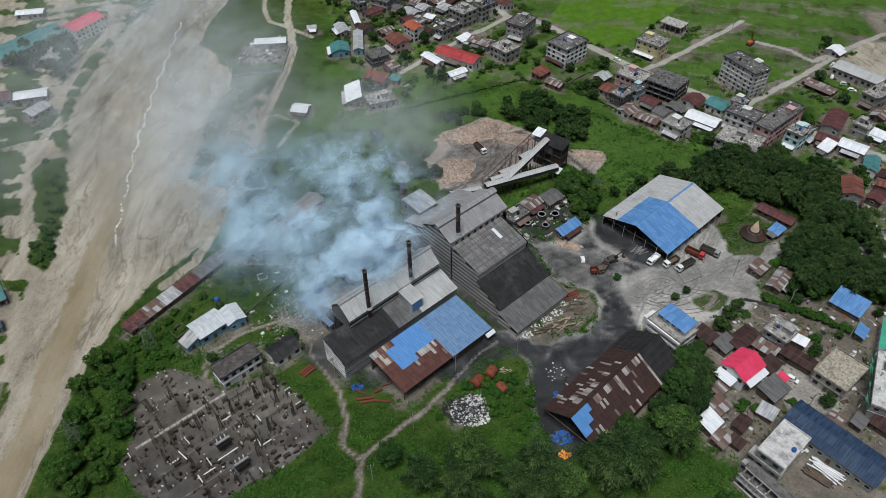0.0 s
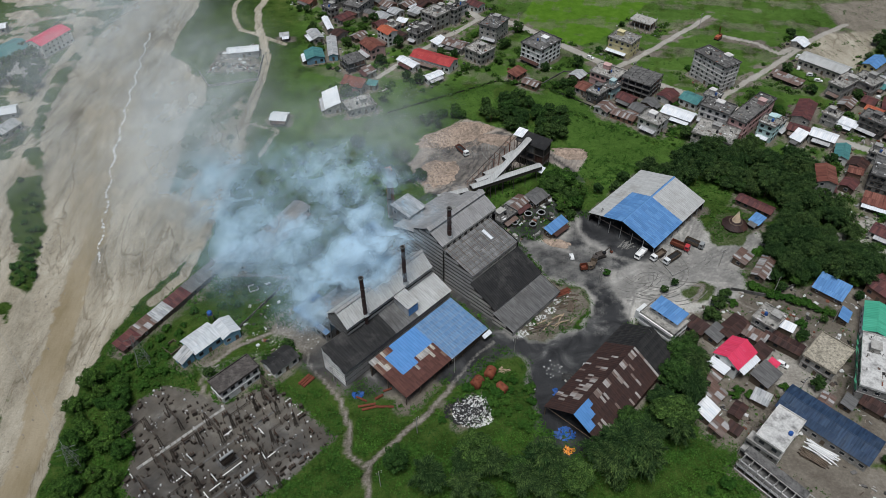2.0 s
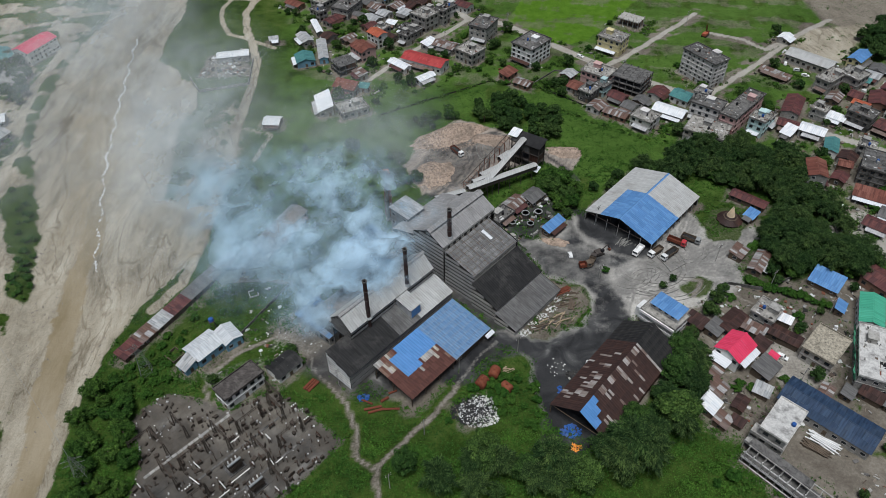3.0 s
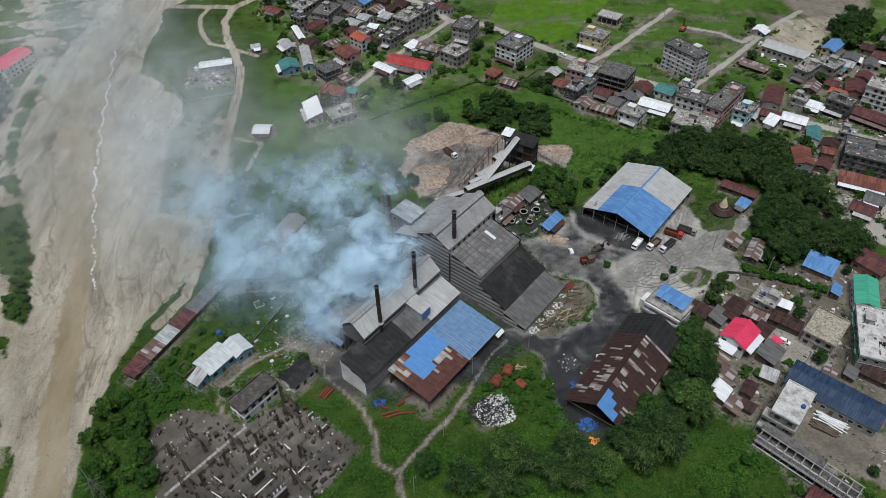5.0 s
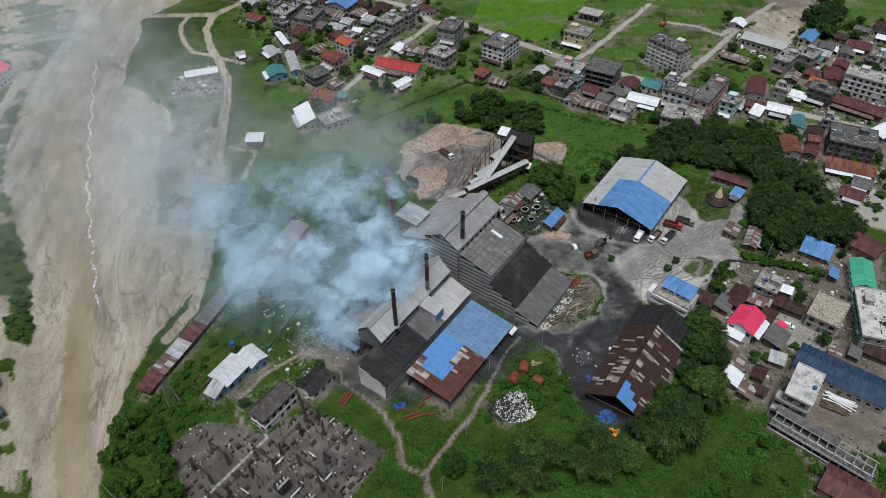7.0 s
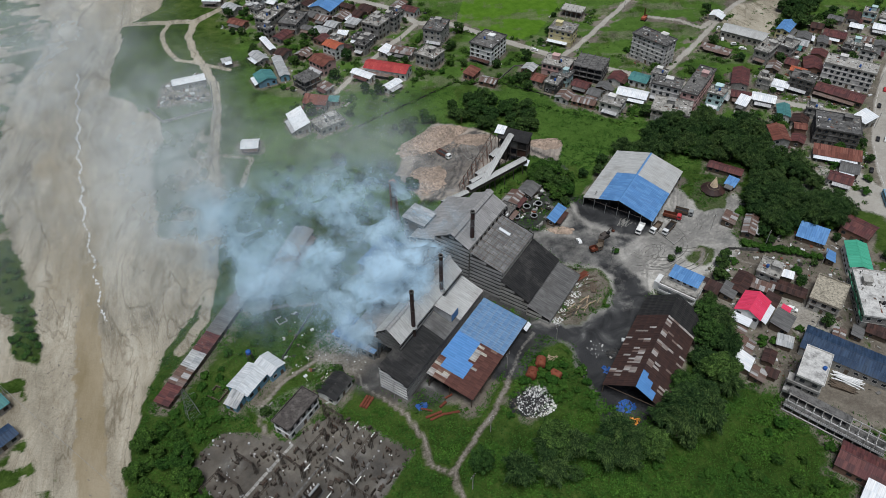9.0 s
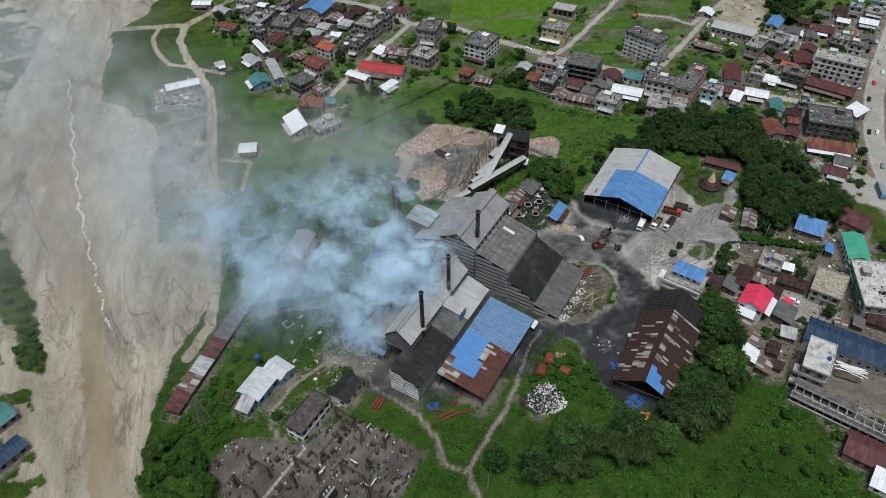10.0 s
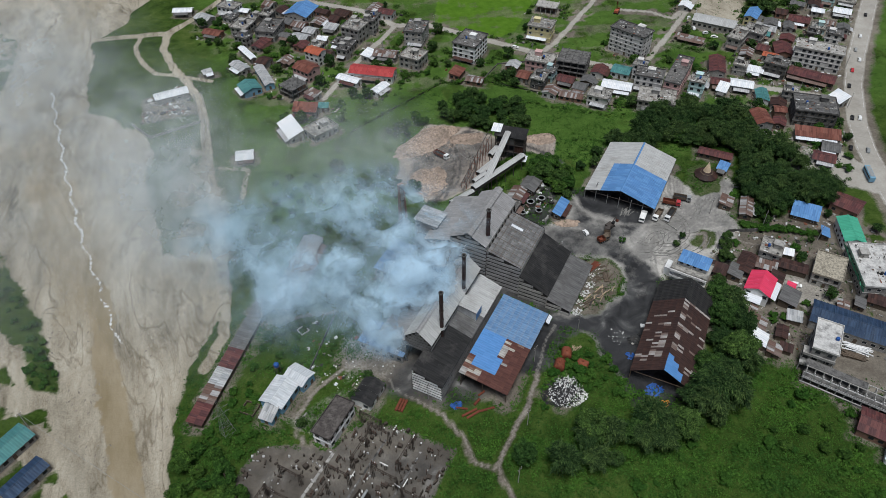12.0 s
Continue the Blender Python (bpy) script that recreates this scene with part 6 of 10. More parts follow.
house(-13.9, 457.9, 17.3, 15.7, 49.1, 4, "gable", "tin_blue", "concrete", 1, "large house with blue metal roof", "house")
house(83.8, 128.0, 6.2, 5.2, 40.2, 2.8, "mono", "tin_white", "timber", 1, "shack with bright white sheet roof", "shack")
house(100.6, 114.9, 8.0, 14.4, -48.7, 11, "flat", "roof_pale", "concrete", 3, "three-storey bare concrete house with parapet roof", "house", clutter=False)
house(131.8, 145.8, 10.8, 14.2, -50.4, 6, "flat", "roof_sandy", "concrete", 2, "bare two-storey concrete house with sandy stained flat roof", "house", clutter=False)
house(148.1, 138.6, 24.5, 14.9, 61.5, 7, "flat", "roof_pale", "concrete", 2, "concrete block with green safety net along its edge", "unfinished building")
house(118.4, 164.0, 8.0, 9.0, -50.0, 5.6, "flat", "roof_concrete", "concrete", 2, "small house with cluttered terrace roof", "house")
house(149.0, 178.2, 10.8, 7.2, -46.9, 2.6, "mono", "tin_blue", "timber", 1, "low shed with bright blue sheet roof", "shed")
house(148.1, 164.9, 5.6, 3.0, 50.2, 2.6, "mono", "tin_blue", "timber", 1, "small shed with blue sheet roof", "shed")
house(156.9, 160.4, 15.3, 7.9, 60.2, 5.5, "gable", "tin_green", "white_paint", 2, "house with bright green metal roof", "house")
house(169.8, 175.5, 11.6, 10.1, -61.9, 4.5, "gable", "tin_maroon", "brick", 1, "house with dark maroon metal roof", "house")
house(139.4, 229.8, 15.3, 5.1, -45.5, 2.8, "gable", "tin_maroon", "timber", 1, "long low shed with brown metal roof", "shed")
house(135.9, 219.2, 4.2, 4.5, -55.4, 2.6, "mono", "tin_blue", "timber", 1, "small shelter with blue sheet roof", "shelter")
house(127.8, 191.5, 12.5, 4.8, 48.5, 2.8, "gable", "tin_old", "timber", 1, "worn shed with grey-blue metal roof", "shed")
house(50.4, 222.0, 11.0, 3.3, 41.6, 2.8, "mono", "tin_blue", "timber", 1, "small shed with blue sheet roof", "shed")
house(-88.4, 169.7, 11.0, 8.6, 45.7, 4.2, "gable", "tin_pale", "blue_paint", 1, "blue-walled house with whitish metal roof", "house")
house(-80.4, 174.4, 8.3, 6.5, -52.2, 4.2, "gable", "tin_pale", "blue_paint", 1, "blue-walled annex with white metal roof", "house")
house(-93.6, 162.9, 4.6, 4.7, -42.0, 3, "mono", "tin", "blue_paint", 1, "lean-to with grey metal roof", "lean-to")
house(-73.6, 151.2, 6.6, 15.2, -47.6, 6.3, "flat", "roof_tar", "white_paint", 2, "white two-storey house with dark flat roof", "house", clutter=False)
house(-59.2, 159.1, 10.1, 7.2, 43.3, 3.4, "gable", "tin_black", "white_paint", 1, "small white house with black metal roof", "house")

# ---- houses with shapes of their own ----
def pink_house():
    ob = house(99.8, 148.4, 11.0, 9.2, 36.4, 6.2, "gable", "tin_pink", "white_paint", 2, "white two-storey house with bright pink metal roof", "house", pitch=0.5)
    bm = bmesh.new()
    slab(bm, (-9.4, -2.6, 4.0), (-5.6, -2.6, 4.6), (-5.6, 4.6, 4.6), (-9.4, 4.6, 4.0), 0.1)
    part("porch_roof", bm, MAT["tin_white"], ob, "white metal porch roof")
    bm = bmesh.new()
    slab(bm, (-5, -7.2, 4.6), (5.2, -7.2, 4.6), (5.2, -4.7, 5.6), (-5, -4.7, 5.6), 0.1)
    part("side_awning", bm, MAT["tin_white"], ob, "white metal side awning")
    for y in (-2.2, 1.0, 4.2):
        bm = bmesh.new()
        box(bm, -9.1, -8.9, y - 0.1, y + 0.1, -0.5, 4.0)
        part("porch_post", bm, MAT["timber"], ob)


def terrace_house():
    ob = house(80.0, 166.0, 14.0, 9.0, -52, 6.0, "flat", "roof_concrete", "white_paint", 2, "white balcony house under a raised blue sheet roof", "house", clutter=False, every=2.4)
    bm = bmesh.new()
    sheets(bm, (-5.8, -2.2, 8.7), (6.4, -2.2, 8.7), (6.4, 4.8, 9.5), (-5.8, 4.8, 9.5), random.Random(4))
    part("canopy", bm, MAT["tin_blue"], ob, "bright blue sheet roof on posts", kind="stuff")
    bm = bmesh.new()
    box(bm, -5.6, 6.0, -1.2, 4.2, 6.21, 8.7)
    part("top_rooms", bm, MAT["white_paint"], ob, "whitewashed rooms on the roof")
    for x in (-4.2, -1.6, 1.0, 3.6):
        frame_me, pane_me, _ = window_mesh(1.3, 1.2, "concrete_dark")
        shared("pane", pane_me, shared("window", frame_me, ob, pose(x, -1.2, 7.0)), Matrix())
    bm = bmesh.new()
    box(bm, -10.0, -7.2, -3.4, 1.6, -0.5, 4.2)
    part("side_wing", bm, MAT["white_paint"], ob, "narrow white side wing")
    for x in (-5.4, 0.2, 6.0):
        for y in (-1.9, 4.4):
            bm = bmesh.new()
            box(bm, x - 0.1, x + 0.1, y - 0.1, y + 0.1, 6.2, 8.8)
            part("post", bm, MAT["white_paint"], ob)
    for z in (3.0, 6.0):
        bm = bmesh.new()
        box(bm, -7.2, 7.2, -6.2, -4.52, z - 0.15, z)
        box(bm, -7.2, 7.2, -6.2, -6.05, z, z + 0.9)
        part("balcony", bm, MAT["white_paint"], ob)


def blue_hall():
    house(120.5, 119.5, 30.0, 11.5, -49.6, 4.2, "gable", "tin_navy", "concrete", 1, "long hall with dark blue metal roof", "hall", pitch=0.3)


def open_wing():
    """Unfinished two-storey wing: floor slab, bare columns, beams, rails and a flat roof."""
    ob = tagged(anchor("unfinished_wing", 98.2, 97.2, -54.0), "unfinished two-storey concrete wing with bare columns and a flat roof", "unfinished building")
    footprint(98.2, 97.2, 32, 7, -54.0)
    footprint(110.0, 107.8, 28, 9, -50.0)
    bm = bmesh.new()
    box(bm, -0.16, 0.16, -0.16, 0.16, -0.5, 5.75)
    first = part("column", bm, MAT["concrete"], ob)
    k = 0
    for i in range(12):
        for y in (-3.0, 0.2, 3.0):
            m = pose(-15.4 + i * 2.8, y, 0)
            if k == 0:
                first.matrix_local = m
            else:
                shared("column", first.data, ob, m)
            k += 1
    for z, y0, y1 in ((3.0, -3.3, 3.3), (0.15, -3.6, 3.6)):
        bm = bmesh.new()
        box(bm, -16, 16, y0, y1, z - 0.22, z)
        part("floor_slab", bm, MAT["concrete_dark"], ob)
    for y, z in ((-3.0, 6.0), (0.2, 5.98), (3.0, 5.98), (-3.2, 3.3), (-3.2, 1.0)):
        bm = bmesh.new()
        box(bm, -16, 16, y - 0.16, y + 0.16, z - 0.3, z)
        part("beam", bm, MAT["weathered_paint" if y < -2 else "concrete"], ob)
    bm = bmesh.new()
    box(bm, -16.4, 4.0, 0.4, 3.5, 6.0, 6.18)
    part("roof_strip", bm, MAT["concrete_dark"], ob, "stained slab over the rear bays")
    rnd = random.Random(14)
    for i in range(12):
        bm = bmesh.new()
        box(bm, -15.56 + i * 2.8, -15.24 + i * 2.8, -3.16, -2.84, 6.0, 6.0 + rnd.uniform(0.5, 1.4))
        part("column_stub", bm, MAT["weathered_paint"], ob)
    for z in (3.55, 4.0):
        bm = bmesh.new()
        rod(bm, (-16, -3.3, z), (16, -3.3, z), 0.07, n=5)
        part("rail", bm, MAT["weathered_paint"], ob)
    for i in range(12):
        bm = bmesh.new()
        box(bm, -15.5 + i * 2.8, -15.3 + i * 2.8, -2.84, 2.84, 5.7, 6.0)
        part("cross_beam", bm, MAT["concrete"], ob)
    for i in (1, 4, 6, 9):
        bm = bmesh.new()
        box(bm, -15.2 + i * 2.8, -12.8 + i * 2.8, 0.36, 2.8, 0.2, 2.7)
        part("inner_wall", bm, MAT["concrete_dark"], ob)


def terraces():
    """Stepped lower floors in front of the bare concrete house."""
    ob = tagged(anchor("stepped_terrace", 94.8, 111.0, -48.7), "stepped grey concrete terraces of the unfinished house", "terrace")
    footprint(94.8, 111.0, 10, 6, -48.7)
    for z, y0 in ((3.4, -3.0), (6.8, -1.0)):
        bm = bmesh.new()
        box(bm, -5.4, 5.4, y0, 3.6, z - 0.25, z)
        part("floor_slab", bm, MAT["concrete"], ob)
        bm = bmesh.new()
        box(bm, -5.4, 5.4, y0, y0 + 0.15, z, z + 0.9)
        part("parapet", bm, MAT["concrete"], ob)
        for i in range(5):
            bm = bmesh.new()
            box(bm, -5.2 + i * 2.6 - 0.15, -5.2 + i * 2.6 + 0.15, y0 + 0.2, y0 + 0.5, z - 3.6, z - 0.25)
            part("column", bm, MAT["concrete"], ob)
    bm = bmesh.new()
    box(bm, -5.2, 5.2, 0.6, 3.4, -0.5, 6.4)
    part("inner_wall", bm, MAT["concrete_dark"], ob)


def net_edge():
    ob = tagged(anchor("safety_net", *(139.7, 141.5), 61.5), "green and blue safety net hung along the concrete block", "safety net")
    bm = bmesh.new()
    rnd = random.Random(8)
    for k in range(26):
        x = -13 + k
        y0, y1 = rnd.uniform(-0.5, 0.3), rnd.uniform(-0.5, 0.3)
        slab(bm, (x, y0 + 0.9, 7.9), (x + 1, y1 + 0.9, 7.9), (x + 1, y1 - 0.2, 5.6), (x, y0 - 0.2, 5.6), 0.08)
    part("net", bm, MAT["net_green"], ob)


def roof_tank(x, y, z, r, h, mat, label):
    ob = tagged(anchor("water_tank", x, y, 0, z), label, "water tank", "roof water tanks")
    bm = bmesh.new()
    lathe(bm, [(r * 0.9, 0), (r, 0.1), (r, h * 0.3), (r * 0.96, h * 0.33), (r, h * 0.36), (r, h * 0.75), (r * 0.6, h * 0.95), (0.2, h)], n=14)
    part("shell", bm, mat, ob)
    bm = bmesh.new()
    lathe(bm, [(0.28, h - 0.06), (0.28, h + 0.06), (0.02, h + 0.1)], n=10)
    part("lid", bm, mat, ob)


pink_house()
terrace_house()
blue_hall()
open_wing()
terraces()
net_edge()
# row of huts on the river bank
for k, (roof, n) in enumerate((("tin_maroon", 8.5), ("tin_old", 7.0), ("tin", 7.5), ("tin_maroon", 9.5), ("tin_soot", 13.0), ("tin_soot", 14.0))):
    along = (0, 8.6, 15.8, 23.5, 33.2, 46.4)[k] + n / 2
    house(-118.2 + along * 0.575, 168.8 + along * 0.818, n - 0.3, 5.0, 54.9, 2.6, "mono", roof, "timber", 1, "riverside hut with worn %s sheet roof" % ("maroon" if "maroon" in roof else "grey"), "hut", pitch=0.12)
# long barracks and sheds behind the furnace hall, under the smoke
house(-69.6, 226.0, 42.0, 8.0, 57.0, 3.6, "gable", "asbestos", "white_paint", 1, "long low barrack with worn grey roof", "barrack", pitch=0.3)
house(-30.0, 215.0, 18.0, 9.5, 43.0, 7.0, "mono", "tin_blue_worn", "concrete", 2, "shed with faded blue sheet roof", "shed", pitch=0.05)
house(-46.0, 178.0, 18.0, 10.0, -46.0, 4.6, "mono", "tin_blue_worn", "concrete", 1, "lean-to with faded blue sheet roof", "lean-to", pitch=0.1)
house(-11.5, 223.0, 9.0, 10.0, 43.0, 17.0, "mono", "tin", "asbestos", 4, "tall process building with pale grey metal roof", "process building", pitch=0.06)
# across the river
house(-219.0, 405.0, 22.0, 12.0, 62.0, 7.5, "gable", "tin_pink", "white_paint", 3, "white three-storey house with pink roof", "house")
house(-246.0, 386.0, 42.0, 16.0, 55.0, 5.0, "gable", "tin_teal", "concrete", 1, "long shed with green metal roof", "shed", pitch=0.25)
house(-226.0, 372.0, 16.0, 14.0, -8.0, 4.5, "frame", "concrete", "concrete", 1, "unfinished low concrete frame", "unfinished building")
house(-262.0, 428.0, 16.0, 7.0, 10.0, 3.5, "gable", "tin_white", "concrete", 1, "shed with white metal roof", "shed")
house(-221.0, 331.0, 16.0, 8.0, 15.0, 3.4, "gable", "tin_white", "concrete", 1, "house with whitish metal roof", "house")
house(-212.0, 316.0, 11.0, 8.0, 60.0, 3.4, "gable", "tin", "concrete", 1, "house with pale metal roof", "house")
house(-238.0, 328.0, 14.0, 10.0, 20.0, 3.4, "gable", "tin_maroon", "concrete", 1, "house with brown metal roof", "house")
house(-207.0, 236.0, 12.0, 9.0, 5.0, 3.4, "gable", "tin_white", "concrete", 1, "house with white metal roof", "house")
house(-203.0, 222.0, 12.0, 9.0, 0.0, 3.2, "gable", "tin_old", "timber", 1, "shack with dark old metal roof", "shack")
house(-178.0, 182.0, 16.0, 8.0, 38.0, 3.4, "gable", "tin_teal", "concrete", 1, "riverside house with green metal roof", "house")
house(-172.0, 168.0, 14.0, 6.0, 38.0, 3.0, "gable", "tin_navy", "concrete", 1, "riverside shed with dark blue roof", "shed")
house(-196.0, 205.0, 10.0, 8.0, 10.0, 3.2, "gable", "tin_maroon", "timber", 1, "shack with brown metal roof", "shack")
house(98.0, 80.0, 18.0, 10.0, -52.0, 3.8, "gable", "tin_maroon", "brick", 1, "house with dark red metal roof", "house")
house(94.0, 71.0, 8.0, 6.0, -52.0, 3.2, "mono", "tin_white", "white_paint", 1, "white annex with white metal roof", "annex")
# small works buildings by the hall
house(36.0, 238.0, 9.0, 6.0, 42.0, 3.2, "gable", "tin_old", "concrete", 1, "small works shed with grey metal roof", "shed")
house(45.0, 242.0, 9.0, 7.0, 40.0, 3.2, "gable", "tin_soot", "timber", 1, "works shed with brown-grey roof", "shed")
house(29.0, 230.0, 10.0, 6.0, 42.0, 3.4, "flat", "concrete_dark", "concrete", 1, "dark concrete works building", "works building")
# shacks of the settlement
for x, y, w, d, rot, h, kind, roof, lab in ((88.3, 134.0, 6.6, 5.0, 38, 2.8, "mono", "tin_old", "shack under a patchwork of grey sheets"), (85.4, 139.5, 7.2, 3.2, 36, 2.6, "mono", "tin_rust", "brown rusty lean-to shack"), (90.5, 141.0, 4.5, 3.6, 38, 2.5, "mono", "tin_old", "small worn lean-to shack"),
                                            (94.1, 127.6, 5.8, 3.6, 44, 2.6, "gable", "tin_rust", "small shack with brown sheet roof"), (85.9, 121.9, 5.0, 4.4, 40, 2.5, "mono", "tin_old", "broken shack with loose old sheets"), (90.5, 121.0, 4.0, 3.0, -48, 2.3, "mono", "tin_rust", "low hut with brown sheet roof"),
                                            (103.6, 131.9, 5.0, 4.4, -40, 2.5, "mono", "tin", "lean-to shack with grey sheet roof"), (108.7, 140.7, 8.6, 6.4, 36, 3.0, "mono", "tin_soot", "half-roofed shack littered with sheets"), (112.5, 144.6, 4.2, 2.6, 40, 3.2, "mono", "tin_pink", "small stall with pink sheet roof"),
                                            (120.6, 154.4, 13.0, 5.2, -46, 3.0, "gable", "tin_rust", "long low shed with dark rusty roof"), (111.0, 150.9, 6.2, 4.6, 38, 2.9, "mono", "tin_rust", "small dark brown shack"), (105.0, 162.5, 11.6, 6.0, 36, 3.0, "gable", "tin_rust", "long shack with dark brown roof"),
                                            (98.0, 160.0, 7.0, 5.0, 38, 2.8, "mono", "tin_soot", "shack with dark sooty roof"), (111.5, 158.0, 7.5, 4.2, -46, 3.0, "mono", "tin_old", "shack with loose slatted sheets"), (124.6, 161.1, 4.6, 3.2, -42, 2.8, "mono", "tin_white", "small shed with white sheet roof"),
                                            (124.6, 129.1, 5.8, 3.6, 44, 2.6, "gable", "tin_old", "small brown shack in the court"), (146, 120, 9, 6, -50, 2.8, "mono", "tin_soot", "broken shed by the concrete block"), (160, 122, 10, 7, -50, 2.7, "gable", "tin_old", "shack with old sheet roof"), (122, 198, 7, 5, 42, 2.7, "mono", "tin_old", "makeshift shack with old sheet roof"),
                                            (92, 164, 7, 5, -52, 2.7, "mono", "tin_rust", "makeshift shack with brown sheet roof"), (139, 126, 7, 4, -48, 2.6, "mono", "tin_rust", "low shed with brown sheets"), (132, 128, 5, 3.4, 42, 2.4, "mono", "tin_soot", "low hut with dark sheet roof")):
    house(x, y, w, d, rot, h, kind, roof, "timber", 1, lab, "shack", pitch=0.16)


def fill_village():
    """Small houses between the large ones along the village lanes."""
    rnd = random.Random(2024)
    roofs = ["tin", "tin_old", "tin_old", "tin_maroon", "tin_maroon", "tin_soot", "tin_soot", "tin_soot", "tin_rust", "tin_rust", "tin_rust_red"]
    colour = {"tin": "grey", "tin_white": "white", "tin_old": "patchy grey", "tin_maroon": "maroon", "tin_rust_red": "rust-red", "tin_soot": "dark grey", "tin_teal": "teal", "tin_rust": "dark brown", "roof_concrete": "concrete"}
    zones = ((TOWN, 74), ([(-64, 424), (-22, 420), (24, 428), (16, 462), (-8, 474), (-60, 488)], 16), ([(-40, 350), (10, 380), (40, 420), (20, 440), (-30, 420), (-60, 400)], 8), ([(90, 300), (140, 300), (175, 270), (200, 290), (150, 325), (100, 350), (80, 345)], 12))
    for area, count in zones:
        made = 0
        for _ in range(3000):
            if made >= count:
                break
            x, y = rnd.uniform(min(p[0] for p in area), max(p[0] for p in area)), rnd.uniform(min(p[1] for p in area), max(p[1] for p in area))
            p, q = np.array([x]), np.array([y])
            w, d = rnd.uniform(6, 11), rnd.uniform(5, 8)
            near = min([line_dist(p, q, STREET)[0], line_dist(p, q, HIGHWAY)[0] - 4] + [line_dist(p, q, l)[0] for l in LANES])
            if area_dist(p, q, area)[0] < 2 or near < max(w, d) * 0.6 + 3 or near_building(x, y, max(w, d) * 0.55 + 0.6) or (y < 262 and x < 185):
                continue
            made += 1
            village_house(x, y, w, d, rnd, roofs, colour)


def village_house(x, y, w, d, rnd, roofs, colour):
    kind = rnd.random()
    rot = (-46 if rnd.random() < 0.6 else 44) + rnd.uniform(-5, 5)
    if kind < 0.3:
        n = rnd.choice((1, 2, 2, 3))
        house(x, y, w, d + 1, rot, n * 3.0, "flat", "roof_concrete" if rnd.random() < 0.5 else "concrete_dark", rnd.choice(("concrete", "weathered_paint", "concrete", "cyan_paint", "concrete_dark")), n, "village house with bare flat concrete roof", "house")
    else:
        r = rnd.choice(roofs)
        house(x, y, w, d, rot, 3.1, "gable", r, rnd.choice(("concrete", "weathered_paint", "timber", "brick")), 1, "small village house with %s metal roof" % colour[r], "house")


def near_building(x, y, pad=2.5):
    return any(((x - bx) * c + (y - by) * s) ** 2 < (w / 2 + pad) ** 2 and (-(x - bx) * s + (y - by) * c) ** 2 < (d / 2 + pad) ** 2 for bx, by, w, d, c, s in FOOTPRINTS)


for x, y, w, d, rot, h, roof, rm, wm, lab in ((51.3, 348.8, 9, 6, 44, 3, "mono", "tin_rust_red", "brick", "shed with striped rust-red metal roof"), (57.7, 338.0, 9, 6, -40, 2.8, "gable", "tin_old", "brick", "shed with worn brownish metal roof"),
                                              (136.0, 402.0, 14, 9, -42, 4.5, "frame", "concrete", "concrete", "unfinished pale concrete house frame"), (-81.5, 403.8, 5, 4, 10, 2.5, "mono", "tin", "timber", "small hut with grey metal roof"), (-85.4, 489.0, 12, 6, -20, 3, "gable", "tin_white", "concrete", "house with white metal roof"),
                                              (-56.5, 478.0, 13, 9, -42, 6, "flat", "roof_concrete", "white_paint", "white two-storey house with flat roof"), (-47.8, 473.0, 6, 5, -40, 3, "gable", "tin_white", "concrete", "small house with white metal roof"), (-1.6, 428.7, 8, 6, -42, 3, "mono", "tin", "concrete", "house with pale grey metal roof"),
                                              (0.2, 405.0, 13, 8, -44, 3.5, "flat", "concrete_dark", "concrete", "low concrete house with dark flat roof"), (10.5, 388.0, 9, 5, 46, 3.2, "mono", "tin_white", "concrete", "annex with white metal roof"), (-10.6, 416.4, 6, 4, -30, 3, "mono", "tin_white", "concrete", "small shed with white metal roof"),
                                              (-21.9, 424.5, 10, 7, -46, 3, "gable", "tin", "concrete", "house with grey metal roof"), (30.6, 442.0, 12, 7, 46, 4, "gable", "tin_old", "concrete", "house with striped grey metal roof"), (36.5, 434.0, 10, 7, -44, 4, "gable", "tin_maroon", "white_paint", "house with maroon metal roof"),
                                              (-28.4, 343.7, 5, 4, -20, 3, "mono", "tin_teal", "concrete", "small shed with teal sheet roof"), (-30.5, 358.4, 8, 5, -60, 3, "mono", "tin_old", "concrete", "shed with patchy metal roof"), (220.0, 371.0, 8, 6, 40, 3, "gable", "tin_white", "concrete", "shed with white metal roof"),
                                              (197.0, 333.0, 17, 4, -50, 2.2, "mono", "tin_old", "timber", "long low row of stalls with old metal roof"), (208.2, 286.4, 8, 5, -48, 3, "mono", "tin_white", "concrete", "shop with white sheet roof"), (225.7, 295.5, 8, 5, -48, 4, "gable", "tin_orange", "concrete", "house with orange metal roof"),
                                              (292.2, 331.0, 7, 6, -46, 3, "gable", "tin_white", "concrete", "house with white metal roof"), (305.0, 324.0, 10, 8, -46, 3.5, "gable", "tin_white", "concrete", "shop with white metal roof"), (273.0, 326.0, 12, 9, -46, 3.5, "gable", "tin_maroon", "brick", "house with brown metal roof"),
                                              (241.0, 318.0, 4, 4, -46, 3, "mono", "tin_teal", "concrete", "small shelter with teal roof")):
    house(x, y, w, d, rot, h, roof, rm, wm, 1 if h < 5 else 2, lab, "house" if "house" in lab else lab.split()[0] if lab.split()[0] == "shop" else "shed", pitch=0.15 if roof == "mono" else 0.32)

fill_village()

# ---- the ground sheet, once all footprints are known ----
ground = build_ground()

